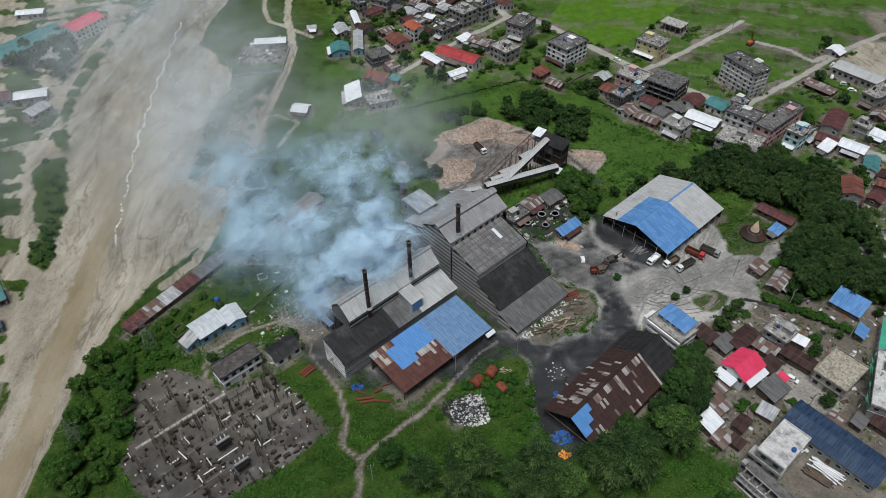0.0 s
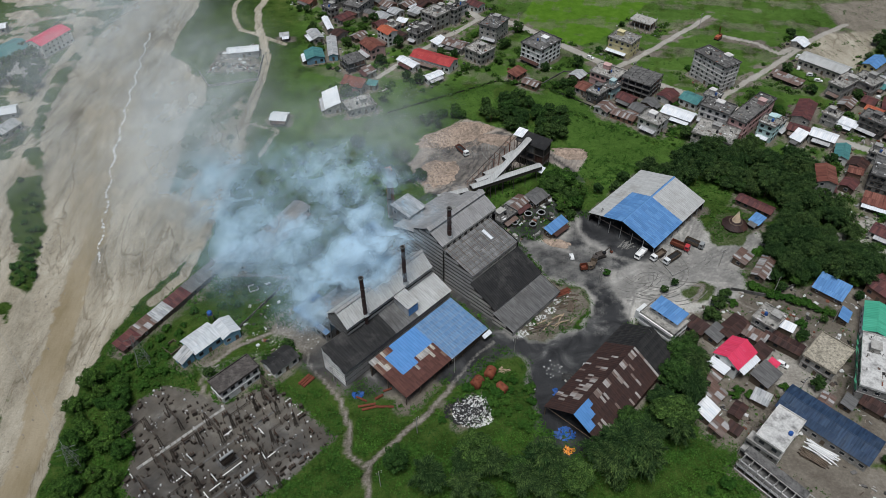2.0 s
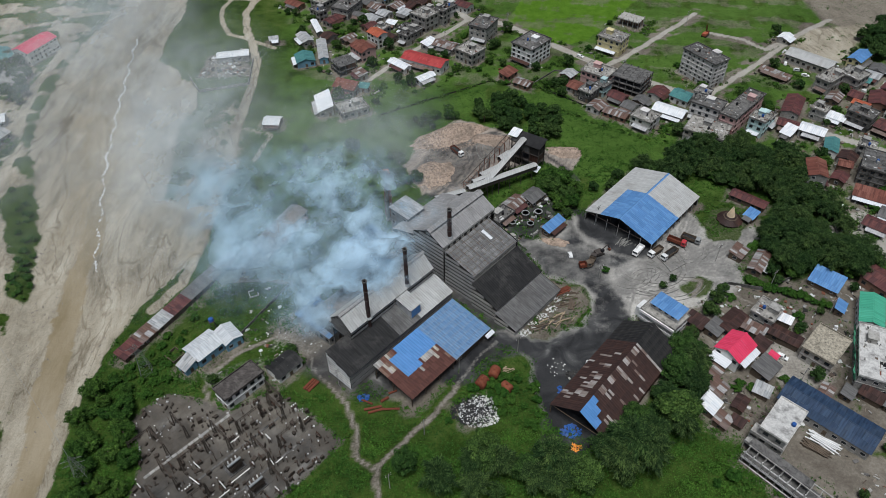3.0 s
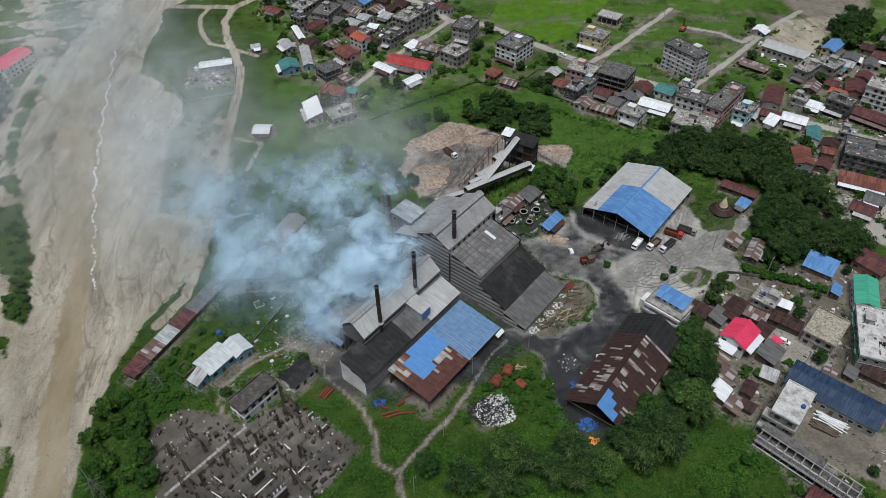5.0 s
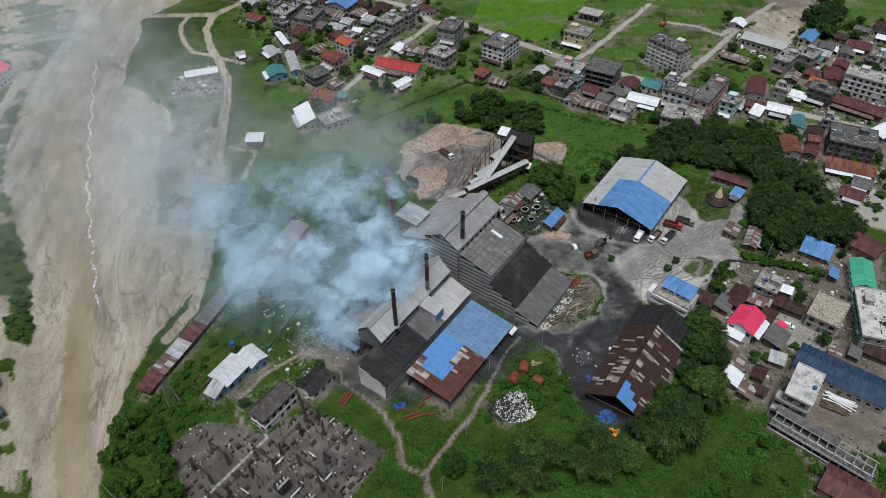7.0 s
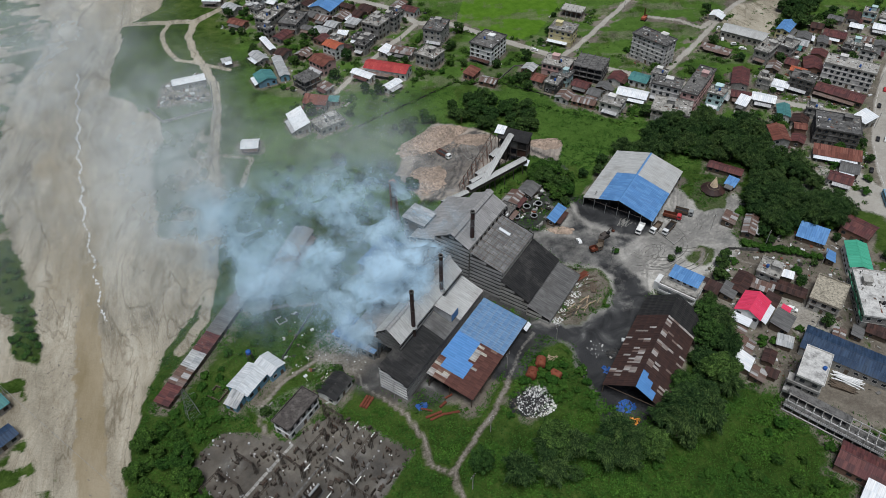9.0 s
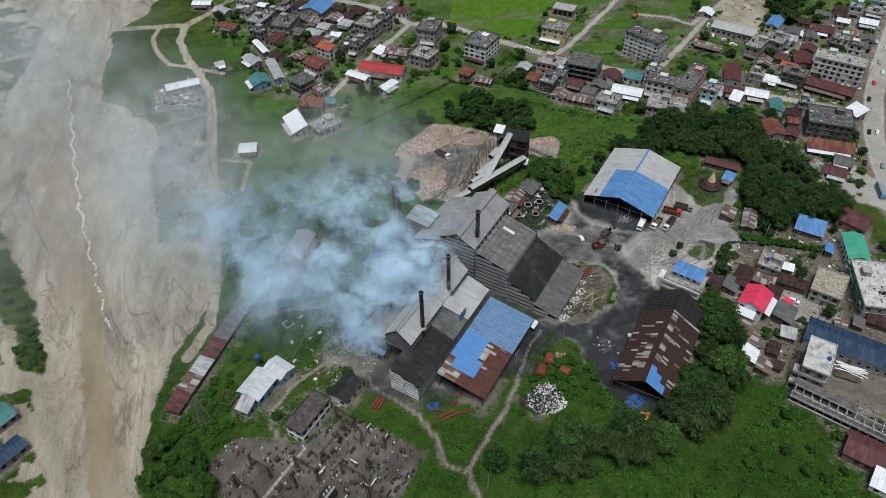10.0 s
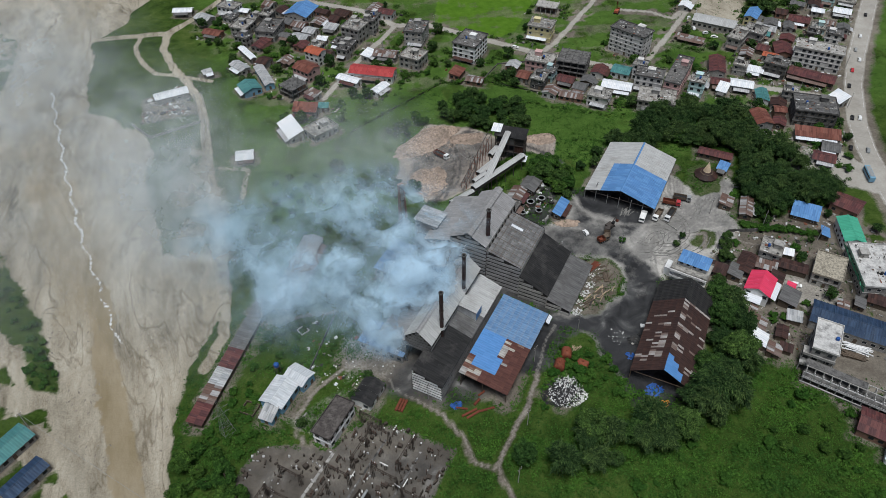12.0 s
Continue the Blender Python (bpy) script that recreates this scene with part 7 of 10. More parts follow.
# ---- plants ----
def quads_mesh(name, co, mat):
    """A mesh of loose quads from an array of n x 4 x 3 corners."""
    n = len(co)
    me = bpy.data.meshes.new(name)
    me.vertices.add(n * 4)
    me.vertices.foreach_set("co", np.asarray(co, np.float32).ravel())
    me.loops.add(n * 4)
    me.loops.foreach_set("vertex_index", np.arange(n * 4))
    me.polygons.add(n)
    me.polygons.foreach_set("loop_start", np.arange(n) * 4)
    me.polygons.foreach_set("loop_total", np.full(n, 4))
    me.update()
    me.materials.append(mat)
    return me


def leaf_quads(rs, centre, normal, size, droop=0.0, slim=0.55):
    """Leaf-shaped diamonds at the centres, facing roughly along the normals."""
    n = len(centre)
    nrm = normal + rs.normal(0, 0.38, (n, 3))
    nrm /= np.linalg.norm(nrm, axis=1, keepdims=True) + 1e-9
    ref = rs.normal(0, 1, (n, 3))
    a = np.cross(nrm, ref)
    a /= np.linalg.norm(a, axis=1, keepdims=True) + 1e-9
    b = np.cross(nrm, a)
    s = size[:, None]
    tip, side = a * s, b * s * slim
    drop = np.array([0, 0, -1.0]) * droop * s
    return np.stack([centre - tip, centre - side + drop * 0.2, centre + tip + drop, centre + side + drop * 0.2], 1)


def broad_crown(seed, radius, height, lobes, per, leaf, lo=0.26, hi=0.44):
    rs = np.random.RandomState(seed)
    out, ends = [], []
    for k in range(lobes):
        a = rs.uniform(0, 2 * np.pi)
        r = radius * math.sqrt(rs.uniform(0.02, 1)) * 0.72
        z = height * rs.uniform(0.45, 0.92) - 0.25 * height * (r / radius) ** 2
        c = np.array([r * math.cos(a), r * math.sin(a), z])
        rad = radius * rs.uniform(lo, hi)
        ends.append(c)
        d = rs.normal(0, 1, (per, 3))
        d /= np.linalg.norm(d, axis=1, keepdims=True)
        d[:, 2] = np.abs(d[:, 2]) * 1.0 - 0.3 * (rs.uniform(0, 1, per) < 0.3)
        pos = c + d * rad * np.array([1, 1, 0.75]) * rs.uniform(0.72, 1.08, (per, 1))
        out.append(leaf_quads(rs, pos, d + np.array([0, 0, 0.5]), leaf * rs.uniform(0.6, 1.3, per), 0.25))
    return np.concatenate(out), ends


def bamboo_crown(seed, radius, height, culms, per, leaf):
    """Arching plumes: narrow drooping leaves in sprays along each bent culm."""
    rs = np.random.RandomState(seed)
    out, ends = [], []
    for k in range(culms):
        a, r = rs.uniform(0, 2 * np.pi), radius * math.sqrt(rs.uniform(0.02, 1.0))
        h = height * rs.uniform(0.7, 1.05) * (1 - 0.25 * (r / radius) ** 2)
        way = np.array([math.cos(a), math.sin(a), 0])
        base, top = 0.15 * r * way, r * way + np.array([0, 0, h])
        ends.append(top)
        t = rs.uniform(0.3, 1.12, per) ** 0.6
        p = base + (top - base) * np.stack([t ** 2.2, t ** 2.2, np.minimum(t, 1.0) ** 0.8], 1) - np.array([0, 0, 1.0]) * (np.clip(t - 0.75, 0, None)[:, None] ** 1.5) * h * 1.1
        side = rs.normal(0, 1, (per, 3)) * (0.25 + 0.55 * np.sin(np.clip(t, 0, 1) * np.pi)[:, None])
        p = p + side
        tip = way[None] * 0.8 + side * 0.9 + np.array([0, 0, -0.55]) + rs.normal(0, 0.25, (per, 3))
        tip /= np.linalg.norm(tip, axis=1, keepdims=True)
        flat = np.cross(tip, np.array([0, 0, 1.0]) + rs.normal(0, 0.35, (per, 3)))
        flat /= np.linalg.norm(flat, axis=1, keepdims=True) + 1e-9
        s = (leaf * rs.uniform(0.6, 1.4, per))[:, None]
        out.append(np.stack([p - tip * s, p - flat * s * 0.24, p + tip * s, p + flat * s * 0.24], 1))
    return np.concatenate(out), ends


def trunk_mesh(name, ends, height, r, rs):
    bm = bmesh.new()
    top = Vector((rs.uniform(-0.3, 0.3), rs.uniform(-0.3, 0.3), height * 0.55))
    rod(bm, (0, 0, -0.6), (top.x * 0.4, top.y * 0.4, height * 0.3), r, r * 0.75, 7)
    rod(bm, (top.x * 0.4, top.y * 0.4, height * 0.3), top, r * 0.75, r * 0.45, 7)
    for e in ends[:6]:
        rod(bm, (top.x * 0.6, top.y * 0.6, height * 0.36), Vector(e) * 0.92, r * 0.4, r * 0.12, 5)
    me = bpy.data.meshes.new(name)
    bm.to_mesh(me)
    bm.free()
    me.materials.append(MAT["timber"])
    return me


def tree_kind(kind, seed):
    rs = np.random.RandomState(seed)
    if kind == "big":
        q, ends = broad_crown(seed, 7.0, 12.5, 70, 150, 0.34, 0.15, 0.28)
        mat, label, cat = LEAF_MID, "large spreading tree with dense green crown", "tree"
    elif kind == "bamboo":
        q, ends = bamboo_crown(seed, 4.6, 10.5, 44, 190, 0.36)
        mat, label, cat = LEAF_BAMBOO, "clump of dark arching bamboo", "bamboo"
    elif kind == "thicket":
        q, ends = broad_crown(seed, 4.4, 6.4, 34, 120, 0.3, 0.2, 0.34)
        mat, label, cat = LEAF_LIGHT, "broadleaf tree with light green bushy crown", "tree"
    elif kind == "bush":
        q, ends = broad_crown(seed, 2.2, 2.4, 12, 80, 0.28)
        mat, label, cat = SCRUB, "rounded bright green bush", "bush"
    else:
        q, ends = broad_crown(seed, 4.4, 8.0, 34, 100 if kind == "tree" else 60, 0.33 if kind == "tree" else 0.42, 0.2, 0.36)
        mat, label, cat = LEAF, "broadleaf tree with dense dark green crown", "tree"
    if kind == "bush":
        return tagged(new("bush", quads_mesh("bush", q, mat)), label, cat, "bushes")
    ob = tagged(new({"bamboo": "bamboo", "bush": "bush"}.get(kind, "tree")), label, cat, {"bamboo": "bamboo clumps", "bush": "bushes"}.get(kind, "broadleaf trees"))
    cm = quads_mesh("crown", q, mat)
    c = new("crown", cm)
    c.parent = ob
    h = {"bamboo": 7.0, "bush": 2.2, "big": 12.5}.get(kind, 8.0)
    t = new("trunk", trunk_mesh("trunk", ends, h, {"bush": 0.08, "bamboo": 0.25, "big": 0.45}.get(kind, 0.28), rs))
    t.parent = ob
    if kind == "bamboo":
        tagged(t, "bundle of slim bamboo culms", kind="stuff")
    return ob


KINDS = {k: [tree_kind(k, s) for s in seeds] for k, seeds in (("tree", (1, 2, 3, 4, 5)), ("yard_tree", (6, 7, 8, 9)), ("thicket", (41, 42, 43)), ("big", (31, 32, 33)), ("bamboo", (11, 12, 13)), ("bush", (21, 22, 23)))}
USED = {id(o): False for v in KINDS.values() for o in v}
PLANTED = []


def plant(kind, x, y, s, rnd):
    src = rnd.choice(KINDS[kind])
    m = pose(x, y, gz(x, y), 0, 0, rnd.uniform(0, 360))
    if USED[id(src)]:
        ob = copy_thing(src, m)
    else:
        ob, USED[id(src)] = src, True
        ob.matrix_basis = m
    ob.scale = (s * rnd.uniform(0.9, 1.1), s * rnd.uniform(0.9, 1.1), s * rnd.uniform(0.85, 1.15))
    PLANTED.append((x, y, s))


def grove(kind, area, gap, lo, hi, seed, limit=200, avoid=None):
    """Plants over an outline, no two nearer than the gap."""
    rnd = random.Random(seed)
    xs, ys = [p[0] for p in area], [p[1] for p in area]
    got = []
    for _ in range(limit * 30):
        if len(got) >= limit:
            break
        x, y = rnd.uniform(min(xs), max(xs)), rnd.uniform(min(ys), max(ys))
        if not inside(np.array([x]), np.array([y]), area)[0] or any((x - a) ** 2 + (y - b) ** 2 < gap * gap for a, b in got):
            continue
        if avoid and avoid(x, y):
            continue
        got.append((x, y))
        plant(kind, x, y, rnd.uniform(lo, hi), rnd)


def on_way(x, y, pad=1.5):
    p, q = np.array([x]), np.array([y])
    ways = [(STREET, 4), (HIGHWAY, 6), (TRACK, 4)] + [(l, 3) for l in LANES] + [(l, 2.5) for l in PATHS]
    return any(line_dist(p, q, l)[0] < w + pad for l, w in ways) or area_dist(p, q, FIELD)[0] > 0 or area_dist(p, q, YARD)[0] > -1


clear = lambda x, y: near_building(x, y) or on_way(x, y)
GROVES = [[(96, 256), (113, 263), (127, 271), (142, 277), (157, 267), (171, 264), (177, 252), (168, 235), (151, 229), (137, 229), (134, 240), (122, 246), (104, 250)],
          [(152, 228), (172, 222), (172, 200), (174, 187), (164, 179), (150, 187), (134, 183), (128, 196), (137, 208), (146, 216)]]
for k, wood in enumerate(GROVES):
    grove("bamboo", wood, 5.2, 0.75, 1.2, 1 + k, 42, clear)
    grove("tree", wood, 8.0, 0.55, 0.95, 201 + k, 10, clear)
    grove("thicket", wood, 8.0, 0.5, 0.9, 211 + k, 8, clear)
grove("tree", [(30, 319), (49, 323), (72, 305), (66, 286), (47, 293), (28, 306)], 5.5, 0.7, 1.15, 3, 26, clear)
grove("tree", [(-8, 120), (15, 118), (29, 116), (45, 117), (62, 124), (74, 122), (68, 109), (51, 102), (4, 102), (-12, 106)], 10.0, 0.6, 0.9, 4, 5, clear)
grove("bamboo", [(-8, 120), (15, 118), (29, 116), (45, 117), (62, 124), (74, 122), (68, 109), (51, 102), (4, 102), (-12, 106)], 9.0, 0.9, 1.3, 40, 7, clear)
grove("bamboo", [(58, 118), (68, 132), (80, 150), (88, 146), (84, 128), (70, 112)], 8.0, 0.9, 1.3, 41, 8, clear)
grove("bush", [(-14, 124), (0, 134), (12, 132), (26, 126), (28, 142), (14, 152), (8, 146), (-6, 130)], 4.0, 0.6, 1.2, 5, 26, clear)
grove("tree", [(62, 128), (80, 156), (90, 148), (84, 130), (72, 118)], 7.0, 0.7, 1.1, 6, 6, clear)
grove("thicket", [(-126, 152), (-122, 160), (-113, 160), (-110, 147), (-111, 139), (-105, 130), (-104, 110), (-120, 100), (-124, 129), (-127, 140)], 4.6, 0.6, 1.15, 7, 26, clear)
grove("bush", [(-122, 158), (-110, 178), (-96, 180), (-96, 158), (-108, 146)], 4.0, 0.5, 1.0, 8, 24, clear)
grove("bush", [(-92, 178), (-80, 184), (-70, 200), (-90, 200), (-100, 186)], 4.0, 0.6, 1.2, 81, 12, clear)
grove("thicket", [(46, 246), (52, 256), (66, 252), (66, 236), (54, 234)], 5.0, 0.8, 1.2, 9, 8, clear)
for k, (x, y, n) in enumerate(((-11, 264, 5), (-16, 260, 3), (3, 306, 4), (12, 313, 5), (-25, 271, 4), (-16, 280, 3), (-38, 292, 3))):
    grove("thicket" if k % 2 else "tree", [(x - 6, y - 4), (x + 6, y - 4), (x + 6, y + 4), (x - 6, y + 4)], 2.6, 0.4, 0.8, 301 + k, n, clear)
grove("yard_tree", [(-250, 371), (-234, 405), (-221, 397), (-212, 358), (-213, 346), (-236, 350)], 6.5, 0.7, 1.1, 11, 18)
for k, strip in enumerate(LEFT_SCRUB):
    grove("bush", strip, 3.6, 0.4, 0.9, 12 + k, 7)
by_house = lambda x, y: clear(x, y) or not near_building(x, y, 7.0)
grove("yard_tree", VILLAGE, 4.5, 0.35, 0.9, 13, 72, by_house)
grove("bush", VILLAGE, 4.0, 0.5, 1.2, 14, 70, by_house)
grove("thicket", VILLAGE, 6.0, 0.4, 0.8, 114, 22, by_house)
grove("yard_tree", [(263, 366), (278, 379), (296, 383), (274, 345), (254, 338)], 5.5, 0.9, 1.3, 19, 16, clear)
grove("tree", [(122, 188), (140, 200), (162, 200), (160, 190), (140, 182)], 6.0, 0.7, 1.05, 20, 9, clear)
grove("yard_tree", SETTLEMENT, 8.0, 0.35, 0.7, 15, 16, clear)
grove("bush", [(85, 178), (120, 172), (160, 186), (160, 196), (112, 184)], 4.5, 0.7, 1.1, 16, 5, clear)
grove("bush", [(-70, 205), (-30, 215), (-20, 270), (-60, 300), (-86, 260)], 7.0, 0.6, 1.3, 17, 40, clear)
grove("tree", [(70, 245), (100, 262), (112, 255), (92, 240)], 7.0, 0.5, 0.8, 18, 10, clear)
_b = random.Random(55)
for x, y, s in ((6, 116, 1.0), (-19, 116, 0.7), (18, 110, 0.75), (70, 124, 1.2), (76, 140, 1.0), (82, 150, 0.95), (36, 106, 0.9), (57, 123, 0.9), (54, 246, 0.8), (60, 240, 0.6), (42, 312, 0.7), (56, 306, 0.7)):
    plant("big", x, y, s, _b)
for x, y, s in ((52, 113, 1.75), (47, 109, 1.4), (57, 109, 1.5), (60, 117, 1.2), (44, 115, 1.1), (10, 112, 1.25), (2, 113, 1.0), (26, 112, 1.2), (31, 108, 1.0), (20, 107, 1.1)):
    plant("bamboo", x, y, s, _b)
grove("bush", [(-20, 104), (30, 100), (70, 112), (98, 92), (92, 74), (40, 62), (-22, 62)], 6.0, 0.5, 1.3, 71, 26, clear)
grove("thicket", [(54, 96), (76, 98), (92, 84), (90, 74), (62, 84)], 6.0, 0.3, 0.6, 72, 7, clear)
_h = random.Random(61)
for k in range(13):
    plant("bush", 121 + k * 1.95 + _h.uniform(-0.6, 0.6), 183.5 - k * 1.35 + _h.uniform(-0.6, 0.6), _h.uniform(0.75, 1.15), _h)
_r = random.Random(99)
for x, y, s, k in ((98.1, 136.3, 0.9, "bush"), (95.6, 134.2, 0.8, "bush"), (101.2, 134.1, 1.0, "bush"), (114.1, 136.7, 0.8, "bush"), (128.2, 156.8, 0.5, "thicket"), (104, 175, 0.75, "tree"), (99, 168, 0.8, "tree"), (108, 179, 0.65, "tree"), (86, 184, 0.4, "tree"), (91, 187, 0.42, "tree"), (129, 157, 0.6, "tree"), (132, 176, 0.9, "bush"), (126, 168, 0.9, "bush"), (131, 163, 1.0, "bush"),
                   (58, 230, 0.6, "tree"), (66, 195, 0.9, "bush"), (-64, 160, 0.55, "tree"), (-57, 166, 0.6, "tree"), (-84, 156, 0.5, "tree"), (-80, 153, 0.5, "tree"), (86, 150, 0.8, "tree"), (88, 158, 0.7, "tree"), (84, 142, 1.0, "tree")):
    plant(k, x, y, s, _r)


def scrub():
    """Rank grass and weeds over all the green ground."""
    rs = np.random.RandomState(3)
    out = []
    for n, (x0, x1, y0, y1), lo, hi in ((76000, (-135, 115, 55, 125), 0.18, 0.46), (72000, (-135, 150, 125, 215), 0.18, 0.44), (44000, (-130, 190, 200, 345), 0.22, 0.52), (16000, (-150, 330, 240, 490), 0.25, 0.55)):
        px, py = rs.uniform(x0, x1, n), rs.uniform(y0, y1, n)
        keep = (area_dist(px, py, RIVER) < -1) & (area_dist(px, py, YARD) < 0) & (area_dist(px, py, SUBSTATION) < 1) & (area_dist(px, py, PILE_YARD) < 0) & (area_dist(px, py, FIELD) < 0)
        for l, w in [(STREET, 4), (HIGHWAY, 8), (TRACK, 3.0), (TRACK_UPPER, 2.2)] + [(l, 2.8) for l in LANES] + [(l, 2.2) for l in PATHS]:
            keep &= line_dist(px, py, l) > w
        keep &= (area_dist(px, py, CIRCLES[2]) < -0.5) | (rs.uniform(0, 1, n) < 0.3)
        dense = wobble(px, py, 1.0, 35, 51)
        keep &= rs.uniform(0, 1, n) < np.clip(0.8 + dense * 0.35, 0.4, 1)
        keep &= (area_dist(px, py, VILLAGE) < 0) | (rs.uniform(0, 1, n) < 0.6)
        keep &= (area_dist(px, py, SETTLEMENT) < 0) | (rs.uniform(0, 1, n) < 0.12)
        for bx, by, w, d, c, s in FOOTPRINTS:
            keep &= ~((np.abs((px - bx) * c + (py - by) * s) < w / 2 + 0.4) & (np.abs(-(px - bx) * s + (py - by) * c) < d / 2 + 0.4))
        px, py = px[keep], py[keep]
        hill = lambda a, b: np.clip(wobble(a, b, 1.1, 9, 52), 0, None) + 0.5 * np.clip(wobble(a, b, 1.0, 3.5, 53), 0, None)
        top = hill(px, py)
        sx, sy = (hill(px + 0.3, py) - top) / 0.3, (hill(px, py + 0.3) - top) / 0.3
        far = np.clip((py - 250) / 60, 0, 1)
        top, sx, sy = top * (1 - 0.75 * far), sx * (1 - 0.8 * far), sy * (1 - 0.8 * far)
        z = ground_height(px, py) + top * 0.8
        size = rs.uniform(lo, hi, len(px)) * (1 + 0.5 * np.clip(dense[keep], -0.5, 1)) * (0.8 + 0.5 * top)
        for k in range(3):
            off = rs.normal(0, 0.4, (len(px), 3)) * np.array([1, 1, 0.25])
            c = np.stack([px, py, z + size * 0.4], 1) + off
            nrm = np.stack([rs.normal(0, 0.35, len(px)) - 0.8 * sx, rs.normal(0, 0.35, len(px)) - 0.8 * sy, 1.5 + 1.2 * far], 1)
            out.append(leaf_quads(rs, c, nrm, size * rs.uniform(0.7, 1.3, len(px)), 0.3, 0.5))
    me = quads_mesh("undergrowth", np.concatenate(out), SCRUB)
    tagged(new("undergrowth", me), "rank green grass and weeds over the open ground", "undergrowth", kind="stuff")


scrub()


def shrubbery():
    """Rank shrubs and saplings in clumps round the village houses, along plots and banks."""
    rs = np.random.RandomState(44)
    out = []

    def clumps(px, py, lo, hi, per, leaf):
        for x, y in zip(px, py):
            r = rs.uniform(lo, hi)
            k = int(per * (r / hi) ** 1.5) + 12
            d = rs.normal(0, 1, (k, 3))
            d /= np.linalg.norm(d, axis=1, keepdims=True)
            d[:, 2] = np.abs(d[:, 2])
            pos = d * rs.uniform(0.55, 1.1, (k, 1)) * np.array([r, r * rs.uniform(0.6, 1.1), r * rs.uniform(0.7, 1.5)])
            pos += rs.normal(0, r * 0.12, (k, 3)) + np.array([x, y, gz(x, y) - 0.1])
            out.append(leaf_quads(rs, pos, d + np.array([0, 0, 0.5]), leaf * rs.uniform(0.6, 1.3, k), 0.2))
    n = 9000
    px, py = rs.uniform(-90, 345, n), rs.uniform(185, 510, n)
    keep = inside(px, py, VILLAGE) & (area_dist(px, py, FIELD) < 0)
    for l, w in [(STREET, 4), (HIGHWAY, 9)] + [(l, 3.4) for l in LANES]:
        keep &= line_dist(px, py, l) > w
    gap = np.full(n, 1e9)
    for bx, by, w, d, c, s in FOOTPRINTS:
        gap = np.minimum(gap, np.maximum(np.abs((px - bx) * c + (py - by) * s) - w / 2, np.abs(-(px - bx) * s + (py - by) * c) - d / 2))
    keep &= (gap > 1.6) & (gap < 9) & (wobble(px, py, 1.0, 26, 61) > -0.05)
    clumps(px[keep][:1000], py[keep][:1000], 0.7, 2.3, 90, 0.42)
    # hedges on the plot borders
    for a, b, count in (((-20, 318), (8, 331), 22), ((8, 331), (40, 345), 26), ((40, 345), (64, 338), 22), ((64, 338), (96, 306), 34), ((96, 306), (122, 284), 26), ((64, 340), (104, 346), 30), ((60, 322), (112, 280), 34), ((176, 320), (150, 338), 16), ((100, 383), (130, 372), 14), ((58, 404), (92, 380), 22)):
        t = rs.uniform(0, 1, count)
        clumps(a[0] + (b[0] - a[0]) * t + rs.normal(0, 0.7, count), a[1] + (b[1] - a[1]) * t + rs.normal(0, 0.7, count), 0.6, 1.6, 60, 0.36)
    tagged(new("shrubbery", quads_mesh("shrubbery", np.concatenate(out), LEAF_LIGHT)), "rank green shrubs and hedges round the village plots", "shrubs", kind="stuff")


shrubbery()

# ---- smoke drifting from the stacks, in stacked veils that follow its density ----
def smoke_density(px, py, pz, thin=False):
    """Thickness of the smoke per metre, summed over soft billows."""
    d = np.zeros(px.shape)
    for cx, cy, cz, rx, ry, rz, s in (HAZE if thin else BILLOWS):
        d += s * np.exp(-(((px - cx) / rx) ** 2 + ((py - cy) / ry) ** 2 + ((pz - cz) / rz) ** 2))
    return d


BILLOWS = [(-15.6, 188.8, 27, 5, 4, 4, 0.3), (-24, 188, 28, 9, 6, 6, 0.24), (-24, 185, 23, 9, 7, 6, 0.2), (-35, 181, 21, 9, 7, 6, 0.15), (-44, 176, 15, 8, 6, 6, 0.09), (-46, 188, 17, 10, 9, 7, 0.09),
           (-50, 169, 11, 7, 5, 5, 0.035), (-36, 233, 26, 13, 13, 9, 0.085), (-33, 210, 25, 15, 12, 9, 0.06), (-50, 210, 21, 15, 13, 8, 0.075), (-79, 215, 17, 14, 12, 8, 0.06), (-80, 198, 14, 12, 9, 7, 0.03),
           (-63, 202, 17, 14, 10, 8, 0.05), (-64, 181, 13, 11, 8, 6, 0.03), (-18, 222, 26, 9, 9, 8, 0.05), (-2, 198, 35, 4, 3, 3, 0.22), (-8, 204, 32, 7, 5, 4, 0.12), (-62, 240, 22, 16, 16, 9, 0.03), (-92, 240, 20, 14, 16, 9, 0.03)]
HAZE = [(-200, 260, 20, 40, 55, 12, 0.015), (-106, 330, 22, 24, 36, 12, 0.022), (-106, 290, 22, 26, 40, 12, 0.034), (-150, 340, 22, 30, 55, 12, 0.015), (-170, 400, 22, 36, 55, 12, 0.019), (-185, 450, 22, 50, 70, 12, 0.022),
        (-60, 250, 20, 45, 45, 12, 0.011), (-205, 350, 20, 34, 60, 12, 0.013), (-110, 235, 18, 26, 36, 12, 0.015), (-46, 205, 20, 36, 30, 12, 0.012), (-130, 290, 20, 30, 60, 12, 0.009), (-28, 282, 22, 26, 28, 12, 0.018), (-12, 262, 22, 14, 20, 12, 0.014)]


